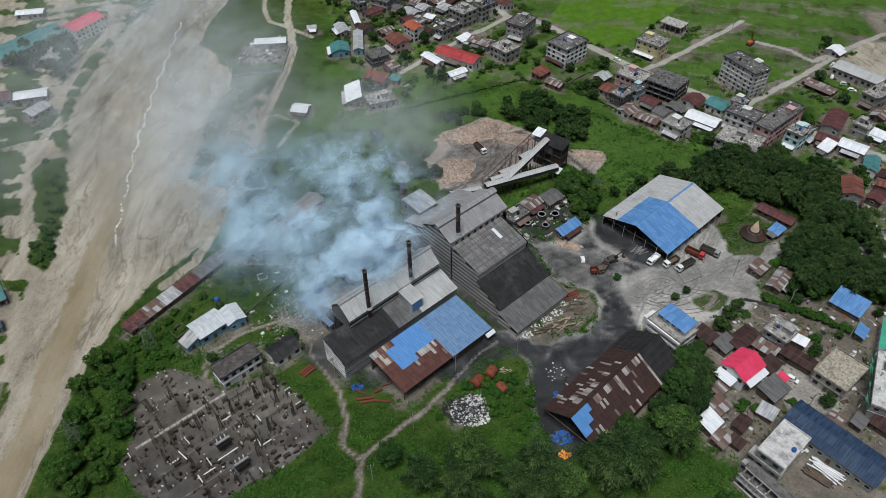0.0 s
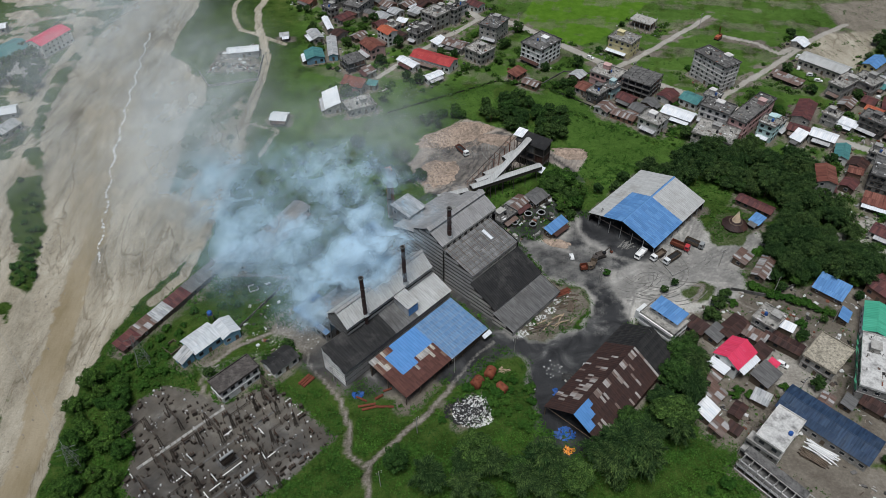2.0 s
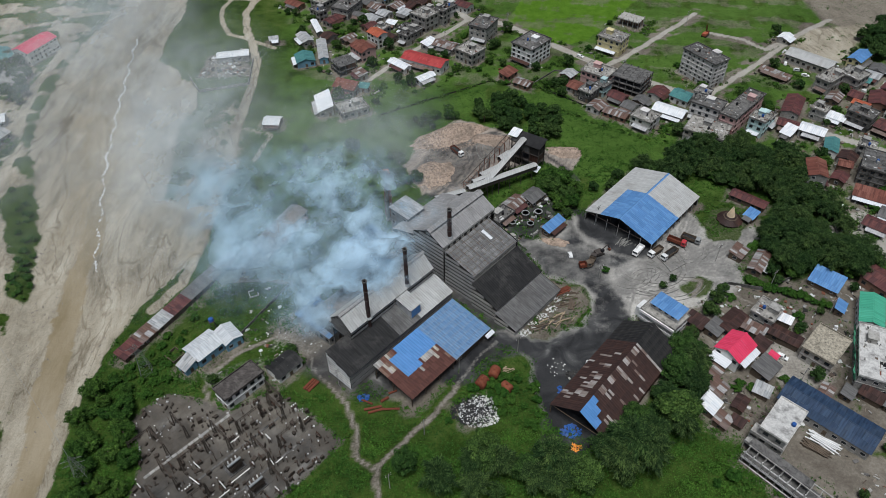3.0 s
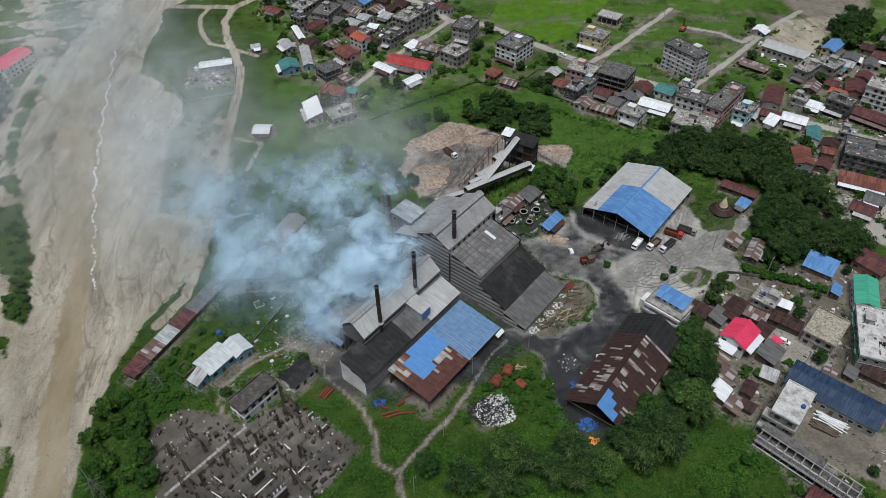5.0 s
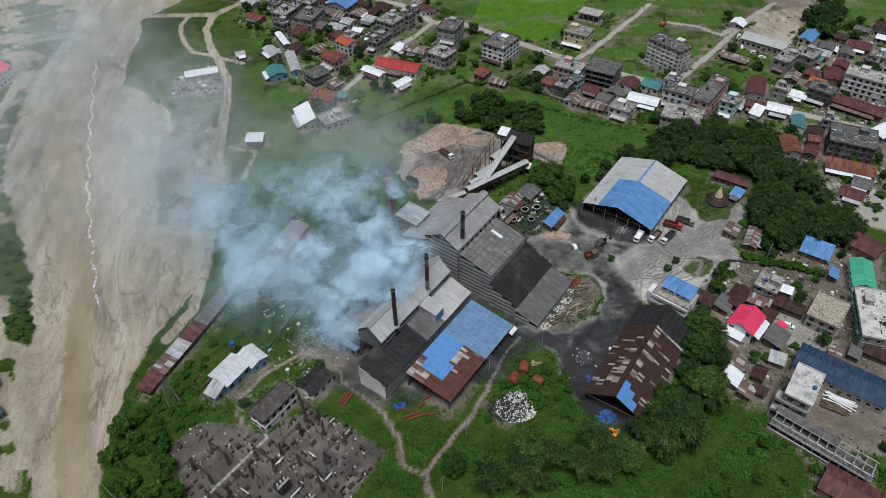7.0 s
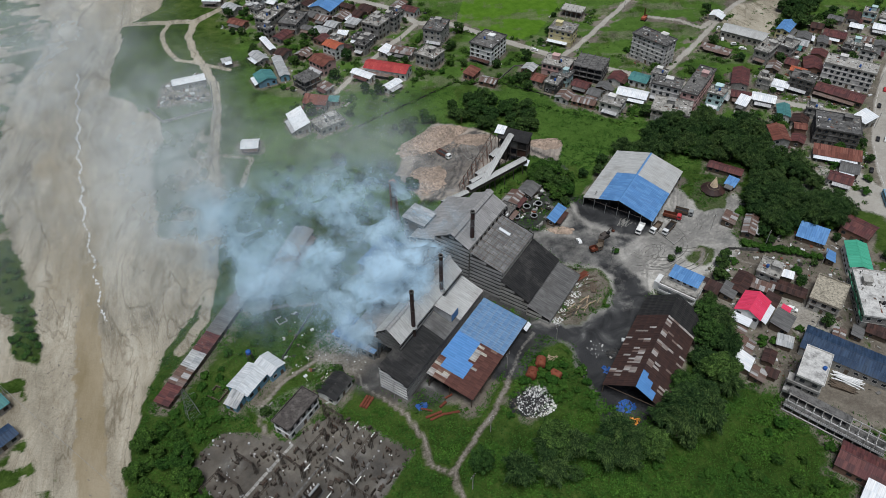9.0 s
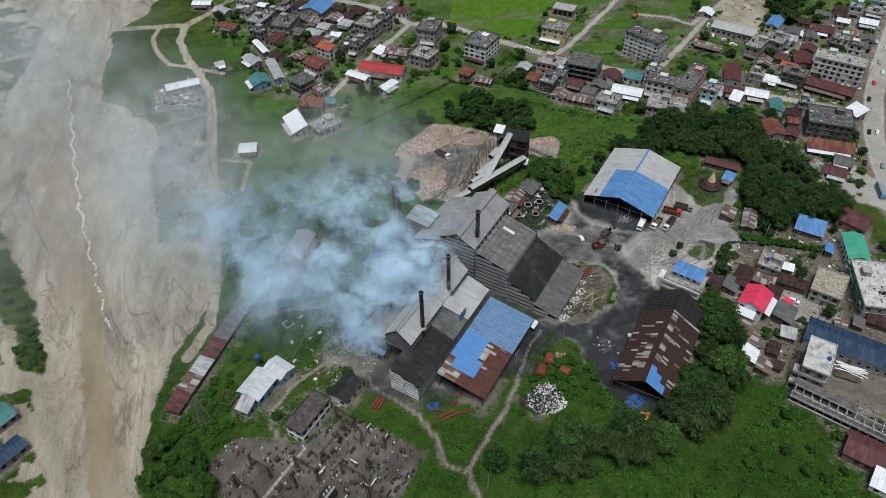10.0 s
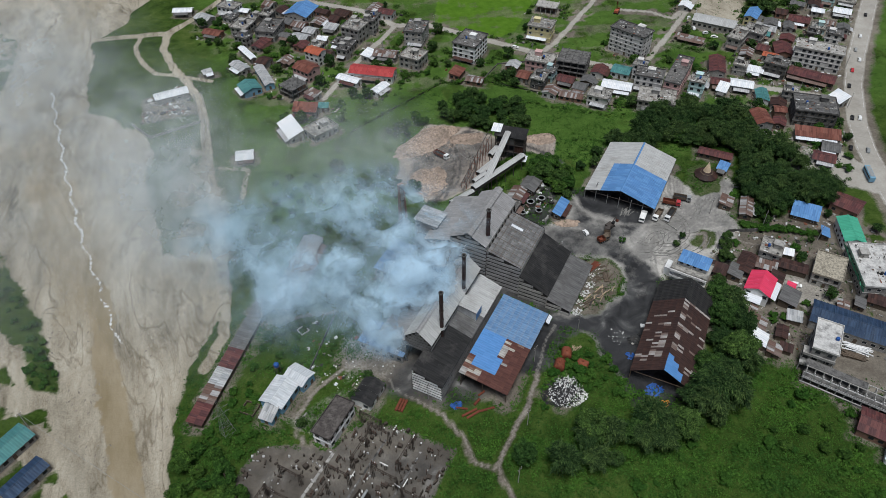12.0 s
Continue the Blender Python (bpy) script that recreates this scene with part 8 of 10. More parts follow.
def smoke_material():
    """Thin smoke: round billows and torn wisps of one field in space, lit from above."""
    m = bpy.data.materials.new("smoke")
    m.use_nodes = True
    nt = m.node_tree
    nt.nodes.clear()
    outp = nt.nodes.new("ShaderNodeOutputMaterial")
    tr, df, tl, ms, mx = (nt.nodes.new(t) for t in ("ShaderNodeBsdfTransparent", "ShaderNodeBsdfDiffuse", "ShaderNodeBsdfTranslucent", "ShaderNodeMixShader", "ShaderNodeMixShader"))
    ms.inputs[0].default_value = 0.35
    nt.links.new(df.outputs[0], ms.inputs[1])
    nt.links.new(tl.outputs[0], ms.inputs[2])
    at = nt.nodes.new("ShaderNodeAttribute")
    at.attribute_name = "veil"
    tc = nt.nodes.new("ShaderNodeTexCoord")
    mp = nt.nodes.new("ShaderNodeMapping")
    mp.inputs["Scale"].default_value = (1.0, 0.62, 1.5)
    mp.inputs["Rotation"].default_value = (0, 0, radians(24))
    nt.links.new(tc.outputs["Object"], mp.inputs["Vector"])
    big = noise_node(nt, 0.042, 3.0, 0.5, mp.outputs["Vector"])
    big.inputs["Distortion"].default_value = 0.3
    n = noise_node(nt, 0.11, 6.0, 0.56, mp.outputs["Vector"])
    n.inputs["Distortion"].default_value = 0.25
    both = math_node(nt, "ADD", math_node(nt, "MULTIPLY", big.outputs["Fac"], 0.55), math_node(nt, "MULTIPLY", n.outputs["Fac"], 0.45))
    wisps = ramp(nt, both, [(0.42, (0, 0, 0)), (0.5, (0.28, 0.28, 0.28)), (0.6, (1, 1, 1))]).outputs["Color"]
    hz = nt.nodes.new("ShaderNodeAttribute")
    hz.attribute_name = "haze"
    fresh = math_node(nt, "MULTIPLY", at.outputs["Fac"], math_node(nt, "MULTIPLY", wisps, 1.75))
    old = math_node(nt, "MULTIPLY", hz.outputs["Fac"], ramp(nt, both, [(0.38, (0.35, 0.35, 0.35)), (0.62, (1.6, 1.6, 1.6))]).outputs["Color"])
    d = math_node(nt, "ADD", fresh, old)
    share = math_node(nt, "DIVIDE", fresh, math_node(nt, "ADD", d, 0.0005))
    tint = mix(nt, ramp(nt, share, [(0.0, (0, 0, 0)), (0.5, (1, 1, 1))]).outputs["Color"], (0.68, 0.74, 0.76), (0.56, 0.745, 0.88))
    nt.links.new(tint, df.inputs["Color"])
    nt.links.new(tint, tl.inputs["Color"])
    opacity = math_node(nt, "SUBTRACT", 1.0, math_node(nt, "EXPONENT", math_node(nt, "MULTIPLY", d, -1.0)), True)
    b = nt.nodes.new("ShaderNodeBump")
    b.inputs["Strength"].default_value, b.inputs["Distance"].default_value = 0.7, 12.0
    soft_form = noise_node(nt, 0.09, 1.5, 0.4, mp.outputs["Vector"])
    nt.links.new(soft_form.outputs["Fac"], b.inputs["Height"])
    nt.links.new(b.outputs["Normal"], df.inputs["Normal"])
    nt.links.new(opacity, mx.inputs[0])
    nt.links.new(tr.outputs[0], mx.inputs[1])
    nt.links.new(ms.outputs[0], mx.inputs[2])
    nt.links.new(mx.outputs[0], outp.inputs["Surface"])
    return m


def smoke():
    ob = tagged(new("smoke"), "blue-grey smoke drifting from the furnace stacks towards the river", "smoke", kind="stuff")
    levels, step = 3, 9.0
    mat = smoke_material()
    xs, ys = np.arange(-320, 25, 2.0), np.arange(150, 580, 2.0)
    gx, gy = np.meshgrid(xs, ys)
    px, py = gx.ravel(), gy.ravel()
    nx = len(xs)
    for k in range(levels):
        z = 12.0 + k * step + np.clip(wobble(px, py, 3.0, 34, 300 + k), -4, 4) * soft(px + 92, 20) * soft(262 - py, 20)
        dens = smoke_density(px, py, z) * step * 1.35
        haze = np.clip(smoke_density(px, py, z, True) * step - 0.006, 0, None)
        i = np.arange((nx - 1) * (len(ys) - 1))
        q = (i // (nx - 1)) * nx + i % (nx - 1)
        faces = np.stack([q, q + 1, q + nx + 1, q + nx], 1)
        faces = faces[(dens[faces].max(1) > 0.006) | (haze[faces].max(1) > 0.002)]
        me = bpy.data.meshes.new("smoke_veil")
        me.vertices.add(len(px))
        me.vertices.foreach_set("co", np.stack([px, py, z], 1).ravel())
        me.loops.add(faces.size)
        me.loops.foreach_set("vertex_index", faces.ravel())
        me.polygons.add(len(faces))
        me.polygons.foreach_set("loop_start", np.arange(len(faces)) * 4)
        me.polygons.foreach_set("loop_total", np.full(len(faces), 4))
        me.polygons.foreach_set("use_smooth", np.ones(len(faces), bool))
        me.update()
        for name, value in (("veil", np.clip(dens - 0.006, 0, None)), ("haze", haze)):
            at = me.attributes.new(name, "FLOAT", "POINT")
            at.data.foreach_set("value", value)
        me.materials.append(mat)
        v = new("smoke_veil", me)
        v.parent = ob


smoke()

# ---- litter and scraps ----
def litter(cx, cy, w, d, count, mat, seed, label, lo=0.2, hi=0.7):
    """Scraps strewn over the ground, too many to count."""
    rs = np.random.RandomState(seed)
    a, r = rs.uniform(0, 2 * np.pi, count), np.sqrt(rs.uniform(0, 1, count))
    x, y = cx + w / 2 * r * np.cos(a), cy + d / 2 * r * np.sin(a)
    z = ground_height(x, y) + 0.12 + rs.uniform(0, 0.25, count)
    q = leaf_quads(rs, np.stack([x, y, z], 1), np.tile([0, 0, 1.0], (count, 1)), rs.uniform(lo, hi, count), 0.2, 0.8)
    tagged(new("litter", quads_mesh("litter", q, mat)), label, "litter", kind="stuff")


WHITE_SCRAP = plain("white_scrap", (0.66, 0.66, 0.64), vary=0.2, dirt_amount=0.3)
litter(8.6, 138.6, 9, 5, 240, WHITE_SCRAP, 1, "white scraps and sacks strewn round the ash heap", 0.15, 0.55)
litter(9.0, 131.8, 9, 6, 220, WHITE_SCRAP, 21, "white scraps strewn below the ash heap", 0.15, 0.5)
litter(6.5, 134.5, 13, 13, 620, WHITE_SCRAP, 22, "white scraps over the black ash", 0.15, 0.45)
for k, (x, y) in enumerate(((28.5, 166.5), (32.5, 170.2), (36.5, 173.8), (40.5, 177.6), (44.5, 181.4), (48.0, 185.0))):
    litter(x, y, 4.6, 3.4, 46, WHITE_SCRAP, 60 + k, "white sacks and pale stones along the hall", 0.2, 0.55)
litter(37, 150, 8, 8, 16, WHITE_SCRAP, 3, "pale scraps strewn on the black yard", 0.15, 0.5)
litter(-31.8, 144.2, 4, 3, 40, MAT["tarp_blue"], 4, "crumpled blue plastic sheets on the grass", 0.4, 0.9)
litter(36, 124, 7, 5, 50, MAT["tarp_blue"], 5, "crumpled blue plastic sheets beside the rusty shed", 0.4, 1.0)
litter(-60, 170, 30, 16, 60, WHITE_SCRAP, 6, "pale scraps strewn behind the hall", 0.15, 0.5)
litter(95, 130, 24, 18, 220, plain("scrap_wood", (0.2, 0.17, 0.14), vary=0.5), 7, "scrap timber and rubble between the shacks", 0.3, 0.9)
litter(112, 122, 16, 7, 200, WHITE_SCRAP, 8, "white sacks and sheets stacked in the courtyard", 0.3, 0.9)
litter(150, 110, 20, 12, 160, WHITE_SCRAP, 9, "building rubble beside the concrete block", 0.3, 0.8)


def foam_line():
    """White crest of broken water along the river channel."""
    rs = np.random.RandomState(8)
    pts = np.array([(-167, 424), (-165.7, 406), (-162.5, 370), (-160.5, 345), (-156, 305), (-154, 289), (-147.5, 254), (-141.5, 219)])
    t = rs.uniform(0, len(pts) - 1.001, 1500)
    i = t.astype(int)
    f = (t - i)[:, None]
    p = pts[i] * (1 - f) + pts[i + 1] * f
    keep = rs.uniform(0, 1, 1500) < np.clip(1.15 - t * 0.13, 0.15, 1)
    p = p[keep] + rs.normal(0, 0.25, (keep.sum(), 2)) + np.stack([np.sin(p[keep][:, 1] * 0.35) * 0.8, np.zeros(keep.sum())], 1)
    z = ground_height(p[:, 0], p[:, 1]) + 0.12
    q = leaf_quads(rs, np.column_stack([p, z]), np.tile([0, 0, 2.0], (len(p), 1)), rs.uniform(0.25, 0.65, len(p)), 0.0, 0.7)
    tagged(new("foam", quads_mesh("foam", q, WHITE_SCRAP)), "broken white foam line along the muddy river channel", "foam", kind="stuff")


foam_line()


def rubble(area, count, seed, label, lo=0.25, hi=1.1, tall=0.5, near_houses=False, mat=None):
    """Odd boards, blocks and sheets lying about the yards."""
    rs = np.random.RandomState(seed)
    px, py = rs.uniform(min(p[0] for p in area), max(p[0] for p in area), count), rs.uniform(min(p[1] for p in area), max(p[1] for p in area), count)
    keep = inside(px, py, area) & (rs.uniform(0, 1, count) < np.clip(0.45 + wobble(px, py, 1.3, 18, seed + 40), 0.04, 1))
    for l, w in [(STREET, 4), (HIGHWAY, 6.5), (TRACK, 3)] + [(l, 3) for l in LANES] + [(l, 2) for l in PATHS]:
        keep &= line_dist(px, py, l) > w
    gap = np.full(count, 1e9)
    for bx, by, w, d, c, s in FOOTPRINTS:
        ex, ey = np.abs((px - bx) * c + (py - by) * s) - w / 2, np.abs(-(px - bx) * s + (py - by) * c) - d / 2
        gap = np.minimum(gap, np.maximum(ex, ey))
    keep &= gap > 0.5
    if near_houses:
        keep &= gap < 5.5
    px, py = px[keep], py[keep]
    n = len(px)
    a = radians(-46) + rs.normal(0, 0.35, n) + (rs.uniform(0, 1, n) < 0.5) * np.pi / 2
    sx, sy, sz = rs.uniform(lo, hi, n), rs.uniform(lo, hi, n) * rs.choice([0.25, 0.6, 1.0], n), rs.uniform(0.08, tall, n) ** 1.3
    tilt = rs.normal(0, 0.12, n)
    z0 = ground_height(px, py) - 0.1
    co = np.zeros((n, 8, 3))
    for k, (ix, iy, iz) in enumerate(((-1, -1, 0), (1, -1, 0), (1, 1, 0), (-1, 1, 0), (-1, -1, 1), (1, -1, 1), (1, 1, 1), (-1, 1, 1))):
        lx, ly = ix * sx, iy * sy
        co[:, k, 0], co[:, k, 1] = px + lx * np.cos(a) - ly * np.sin(a), py + lx * np.sin(a) + ly * np.cos(a)
        co[:, k, 2] = z0 + iz * (sz + 0.15 + np.abs(tilt) * sx + tilt * lx)
    faces = np.array([(4, 5, 6, 7), (0, 1, 5, 4), (1, 2, 6, 5), (2, 3, 7, 6), (3, 0, 4, 7)])
    quads = (faces[None] + 8 * np.arange(n)[:, None, None]).reshape(-1, 4)
    me = bpy.data.meshes.new("yard_clutter")
    me.from_pydata(co.reshape(-1, 3).tolist(), [], quads.tolist())
    me.materials.append(mat or JUNK)
    tagged(new("yard_clutter", me), label, "clutter", kind="stuff")


rubble(SETTLEMENT, 2600, 3, "boards, sacks and scrap lying between the shacks", 0.2, 0.9)
rubble(VILLAGE, 9000, 4, "boards, blocks and scrap lying in the village yards", 0.3, 1.3, 0.8, True)
rubble(TOWN, 2600, 5, "stacked goods and scrap round the roadside houses", 0.3, 1.3, 0.9)
rubble([(26, 222), (36, 240), (50, 248), (62, 236), (48, 222), (36, 216)], 420, 6, "scrap machinery and sheets beside the works", 0.3, 1.1, 1.2)
rubble(COMPOUND, 420, 7, "broken walls and stacked blocks in the riverside compound", 0.3, 1.2, 0.9)
rubble([(-60, 150), (-96, 156), (-70, 205), (-30, 215), (-20, 190), (-40, 165)], 500, 8, "scrap and sheets lying behind the smoking hall", 0.2, 0.9)
rubble([(38, 132), (44, 128), (54, 140), (48, 152), (40, 146)], 130, 9, "dark scrap heaped along the rusty shed", 0.2, 0.9, 0.7)
rubble(SUBSTATION, 420, 10, "small pale fittings over the substation", 0.12, 0.4, 0.9, mat=MAT["weathered_paint"])
rubble(SUBSTATION, 900, 11, "dark switch boxes, pipes and rails over the substation", 0.15, 0.8, 1.4, mat=MAT["gantry_steel"])
STONE = plain("river_stone", (0.22, 0.195, 0.165), vary=0.5)
rs = np.random.RandomState(17)


def driftwood():
    """Boulders, snags and dark gravel lumps over the river bed."""
    px, py = rs.uniform(-205, -88, 5200), rs.uniform(120, 480, 5200)
    keep = (area_dist(px, py, RIVER) > 2) & (line_dist(px, py, CHANNEL) > 7) & (rs.uniform(0, 1, 5200) < np.clip(0.35 + wobble(px, py, 1.2, 45, 91), 0.03, 1))
    px, py = px[keep], py[keep]
    n = len(px)
    q = leaf_quads(rs, np.column_stack([px, py, ground_height(px, py) + 0.14]), np.tile([0, 0, 1.6], (n, 1)), rs.uniform(0.15, 0.95, n), 0.0, 0.4)
    tagged(new("river_gravel", quads_mesh("river_gravel", q, STONE)), "dark gravel and driftwood scattered over the river sand", "gravel", kind="stuff")


driftwood()
litter(36.0, 118.2, 4, 3, 40, plain("orange_tarp", (0.75, 0.3, 0.06), vary=0.3), 12, "crumpled orange and yellow plastic sheets beside the bushes", 0.3, 0.8)
litter(36.1, 140.3, 4, 3, 26, MAT["tarp_blue"], 13, "crumpled blue and white sheet on the black yard", 0.3, 0.8)
litter(27.4, 142.1, 3, 2, 24, WHITE_SCRAP, 14, "white crumpled sheet by the yard road", 0.3, 0.8)
litter(42.3, 146.0, 7, 5, 70, plain("dark_scrap", (0.05, 0.05, 0.05), vary=0.5), 15, "dark metal scraps beside the rusty shed", 0.3, 0.8)


def tyre_marks():
    """Dark wheel tracks pressed into the grey yard, in pairs of narrow bands."""
    rnd = random.Random(31)
    q = []

    def lay(pts):
        p = np.array(pts)
        seg = np.concatenate([[0], np.cumsum(np.hypot(*np.diff(p, axis=0).T))])
        s = np.arange(0, seg[-1], 1.2)
        x, y = np.interp(s, seg, p[:, 0]), np.interp(s, seg, p[:, 1])
        for _ in range(3):
            x[1:-1], y[1:-1] = (x[:-2] + 2 * x[1:-1] + x[2:]) / 4, (y[:-2] + 2 * y[1:-1] + y[2:]) / 4
        if len(x) < 4:
            return
        nx, ny = -np.gradient(y), np.gradient(x)
        n = np.hypot(nx, ny) + 1e-9
        nx, ny = nx / n, ny / n
        for side in (-0.9, 0.9):
            half = rnd.uniform(0.1, 0.28)
            a = np.stack([x + nx * (side - half), y + ny * (side - half)], 1)
            b = np.stack([x + nx * (side + half), y + ny * (side + half)], 1)
            za, zb = ground_height(a[:, 0], a[:, 1]) + 0.035, ground_height(b[:, 0], b[:, 1]) + 0.035
            a, b = np.column_stack([a, za]), np.column_stack([b, zb])
            ok = ((area_dist(x, y, YARD) > 0) | (area_dist(x, y, PILE_YARD) > 1)) & (area_dist(x, y, COAL) < -2) & (area_dist(x, y, HALL_FRONT) < -3)
            for k in range(len(x) - 1):
                if ok[k] and ok[k + 1] and rnd.random() < 0.97:
                    q.append(np.stack([a[k], a[k + 1], b[k + 1], b[k]]))
    for k in range(34):
        cx, cy = rnd.choice(((74, 194), (66, 188), (96, 200), (84, 198), (78, 190), (104, 204), (88, 190), (20, 280), (36, 284)))
        cx, cy, r, a0, span = cx + rnd.uniform(-5, 5), cy + rnd.uniform(-5, 5), rnd.uniform(5, 17), rnd.uniform(0, 6.28), rnd.uniform(1.0, 2.8)
        lay([(cx + r * math.cos(a0 + span * t / 20), cy + r * math.sin(a0 + span * t / 20)) for t in range(21)])
    tagged(new("tyre_marks", quads_mesh("tyre_marks", np.array(q), plain("tyre_mud", (0.22, 0.21, 0.193), vary=0.7, scale=0.3))), "dark curved wheel tracks over the grey yard", "tyre marks", kind="stuff")


tyre_marks()
litter(12, 292, 34, 16, 900, CHIP_MAT, 31, "wood chips and broken pieces strewn over the raw yard", 0.15, 0.5)
litter(0, 262, 22, 16, 500, CHIP_MAT, 32, "wood chips strewn round the smaller mound", 0.15, 0.5)
litter(5.0, 135.2, 15, 12, 420, COAL_MAT, 33, "black ash and cinders spilling round the heap", 0.3, 0.9)


def road_marking():
    """Worn broken white edge lines on the highway."""
    pts = np.array(HIGHWAY[1:], float)
    seg = np.concatenate([[0], np.cumsum(np.hypot(*np.diff(pts, axis=0).T))])
    s = np.arange(0, seg[-1], 2.0)
    x, y = np.interp(s, seg, pts[:, 0]), np.interp(s, seg, pts[:, 1])
    for _ in range(8):
        x[1:-1], y[1:-1] = (x[:-2] + 2 * x[1:-1] + x[2:]) / 4, (y[:-2] + 2 * y[1:-1] + y[2:]) / 4
    nx, ny = -np.gradient(y), np.gradient(x)
    n = np.hypot(nx, ny)
    nx, ny = nx / n, ny / n
    q = []
    for off, half, gap in ((-4.1, 0.09, 2), (4.1, 0.09, 2)):
        for k in range(len(x) - 1):
            if k % 5 < gap - 1 or (k // 9) % 3 == 1:
                continue
            row = [(x[i] + nx[i] * (off + e), y[i] + ny[i] * (off + e)) for i, e in ((k, -half), (k + 1, -half), (k + 1, half), (k, half))]
            zz = ground_height(np.array([r[0] for r in row]), np.array([r[1] for r in row])) + 0.05
            q.append([(r[0], r[1], z) for r, z in zip(row, zz)])
    tagged(new("road_marking", quads_mesh("road_marking", np.array(q), MAT["weathered_paint"])), "worn white lines painted on the highway", "road marking", kind="stuff")


road_marking()

def lathe(bm, prof, cx=0.0, cy=0.0, n=8):
    """A turned shape from (radius, height) pairs, bottom to top."""
    rings = [[bm.verts.new((cx + r * math.cos(i * 2 * math.pi / n), cy + r * math.sin(i * 2 * math.pi / n), z)) for i in range(n)] for r, z in prof]
    for a, b in zip(rings[:-1], rings[1:]):
        for i in range(n):
            bm.faces.new((a[i], a[(i + 1) % n], b[(i + 1) % n], b[i]))
    bm.faces.new(rings[0][::-1])
    bm.faces.new(rings[-1])


TANK_YELLOW = plain("tank_yellow", (0.6, 0.4, 0.05), rough=0.5, vary=0.15)
for x, y in ((137.6, 150.6), (139.3, 149.2)):
    roof_tank(x, y, gz(x, y) - 0.05, 1.1, 1.9, TANK_YELLOW, "squat yellow plastic water tank beside the bare house")
roof_tank(102.6, 112.6, gz(100.6, 114.9) + 11.19, 0.7, 1.4, MAT["tarp_blue"], "blue plastic water tank on the concrete roof")

# ---- vehicles ----
def wheel_set(ob, spots, r, w=0.3):
    for k, (x, y) in enumerate(spots):
        bm = bmesh.new()
        rod(bm, (x, y - w / 2, r), (x, y + w / 2, r), r, n=14)
        tyre = part("wheel", bm, MAT["rubber"], ob)
        bm = bmesh.new()
        s = 1 if y > 0 else -1
        rod(bm, (x, y + s * w / 2, r), (x, y + s * (w / 2 + 0.04), r), r * 0.5, n=10)
        rim = part("rim", bm, MAT["steel_grey"], tyre)


def bevelled(bm, amount):
    bmesh.ops.bevel(bm, geom=bm.edges[:], offset=amount, segments=2, affect="EDGES", profile=0.6)


def lorry(x, y, rot, cab, bed, load, label, length=9.0):
    ob = tagged(anchor("lorry", x, y, rot), label, "lorry", "parked lorries")
    wheel_set(ob, [(length / 2 - 1.3, s) for s in (-1.05, 1.05)] + [(-length / 2 + 1.2, s) for s in (-1.0, 1.0)] + [(-length / 2 + 2.5, s) for s in (-1.0, 1.0)], 0.5)
    bm = bmesh.new()
    box(bm, -length / 2, length / 2, -0.5, 0.5, 0.75, 1.0)
    part("chassis", bm, MAT["steel_dark"], ob)
    bm = bmesh.new()
    c0 = length / 2 - 2.1
    v = [bm.verts.new(p) for p in ((c0, -1.2, 0.9), (length / 2, -1.2, 0.9), (length / 2, 1.2, 0.9), (c0, 1.2, 0.9), (c0, -1.15, 2.9), (length / 2 - 0.35, -1.15, 2.9), (length / 2 - 0.35, 1.15, 2.9), (c0, 1.15, 2.9))]
    for f in ((3, 2, 1, 0), (4, 5, 6, 7), (0, 1, 5, 4), (1, 2, 6, 5), (2, 3, 7, 6), (3, 0, 4, 7)):
        bm.faces.new([v[i] for i in f])
    bevelled(bm, 0.1)
    cabo = part("cab", bm, MAT[cab], ob)
    bm = bmesh.new()
    slab(bm, (length / 2 - 0.13, -1.0, 1.95), (length / 2 - 0.13, 1.0, 1.95), (length / 2 - 0.28, 1.0, 2.7), (length / 2 - 0.28, -1.0, 2.7), 0.05)
    part("windscreen", bm, MAT["glass_dark"], cabo)
    for s in (-1, 1):
        bm = bmesh.new()
        box(bm, c0 + 0.5, length / 2 - 0.6, s * 1.17 - 0.03, s * 1.17 + 0.03, 1.95, 2.6)
        part("side_window", bm, MAT["glass_dark"], cabo)
        bm = bmesh.new()
        box(bm, length / 2 - 0.02, length / 2 + 0.05, s * 0.85 - 0.18, s * 0.85 + 0.18, 1.05, 1.3)
        part("headlight", bm, MAT["porcelain"], cabo)
    bm = bmesh.new()
    x0, x1 = -length / 2, c0 - 0.15
    box(bm, x0, x1, -1.2, 1.2, 1.05, 1.2)
    part("bed_floor", bm, MAT[bed], ob)
    for a in ((x0, x1, -1.25, -1.15), (x0, x1, 1.15, 1.25), (x0, x0 + 0.1, -1.15, 1.15), (x1 - 0.1, x1, -1.15, 1.15)):
        bm = bmesh.new()
        box(bm, a[0], a[1], a[2], a[3], 1.2, 2.5)
        part("bed_side", bm, MAT[bed], ob)
    if load:
        bm = bmesh.new()
        g = [[bm.verts.new((x0 + 0.12 + (x1 - x0 - 0.24) * i / 8, -1.13 + 2.26 * j / 4, 1.25 + 0.9 * math.sin(math.pi * (i + 0.5) / 9) * math.sin(math.pi * (j + 0.6) / 5.2) + 0.15 * ((i * 7 + j * 3) % 3))) for j in range(5)] for i in range(9)]
        for i in range(8):
            for j in range(4):
                bm.faces.new((g[i][j], g[i + 1][j], g[i + 1][j + 1], g[i][j + 1]))
        part("load", bm, COAL_MAT, ob, "load of black coal")


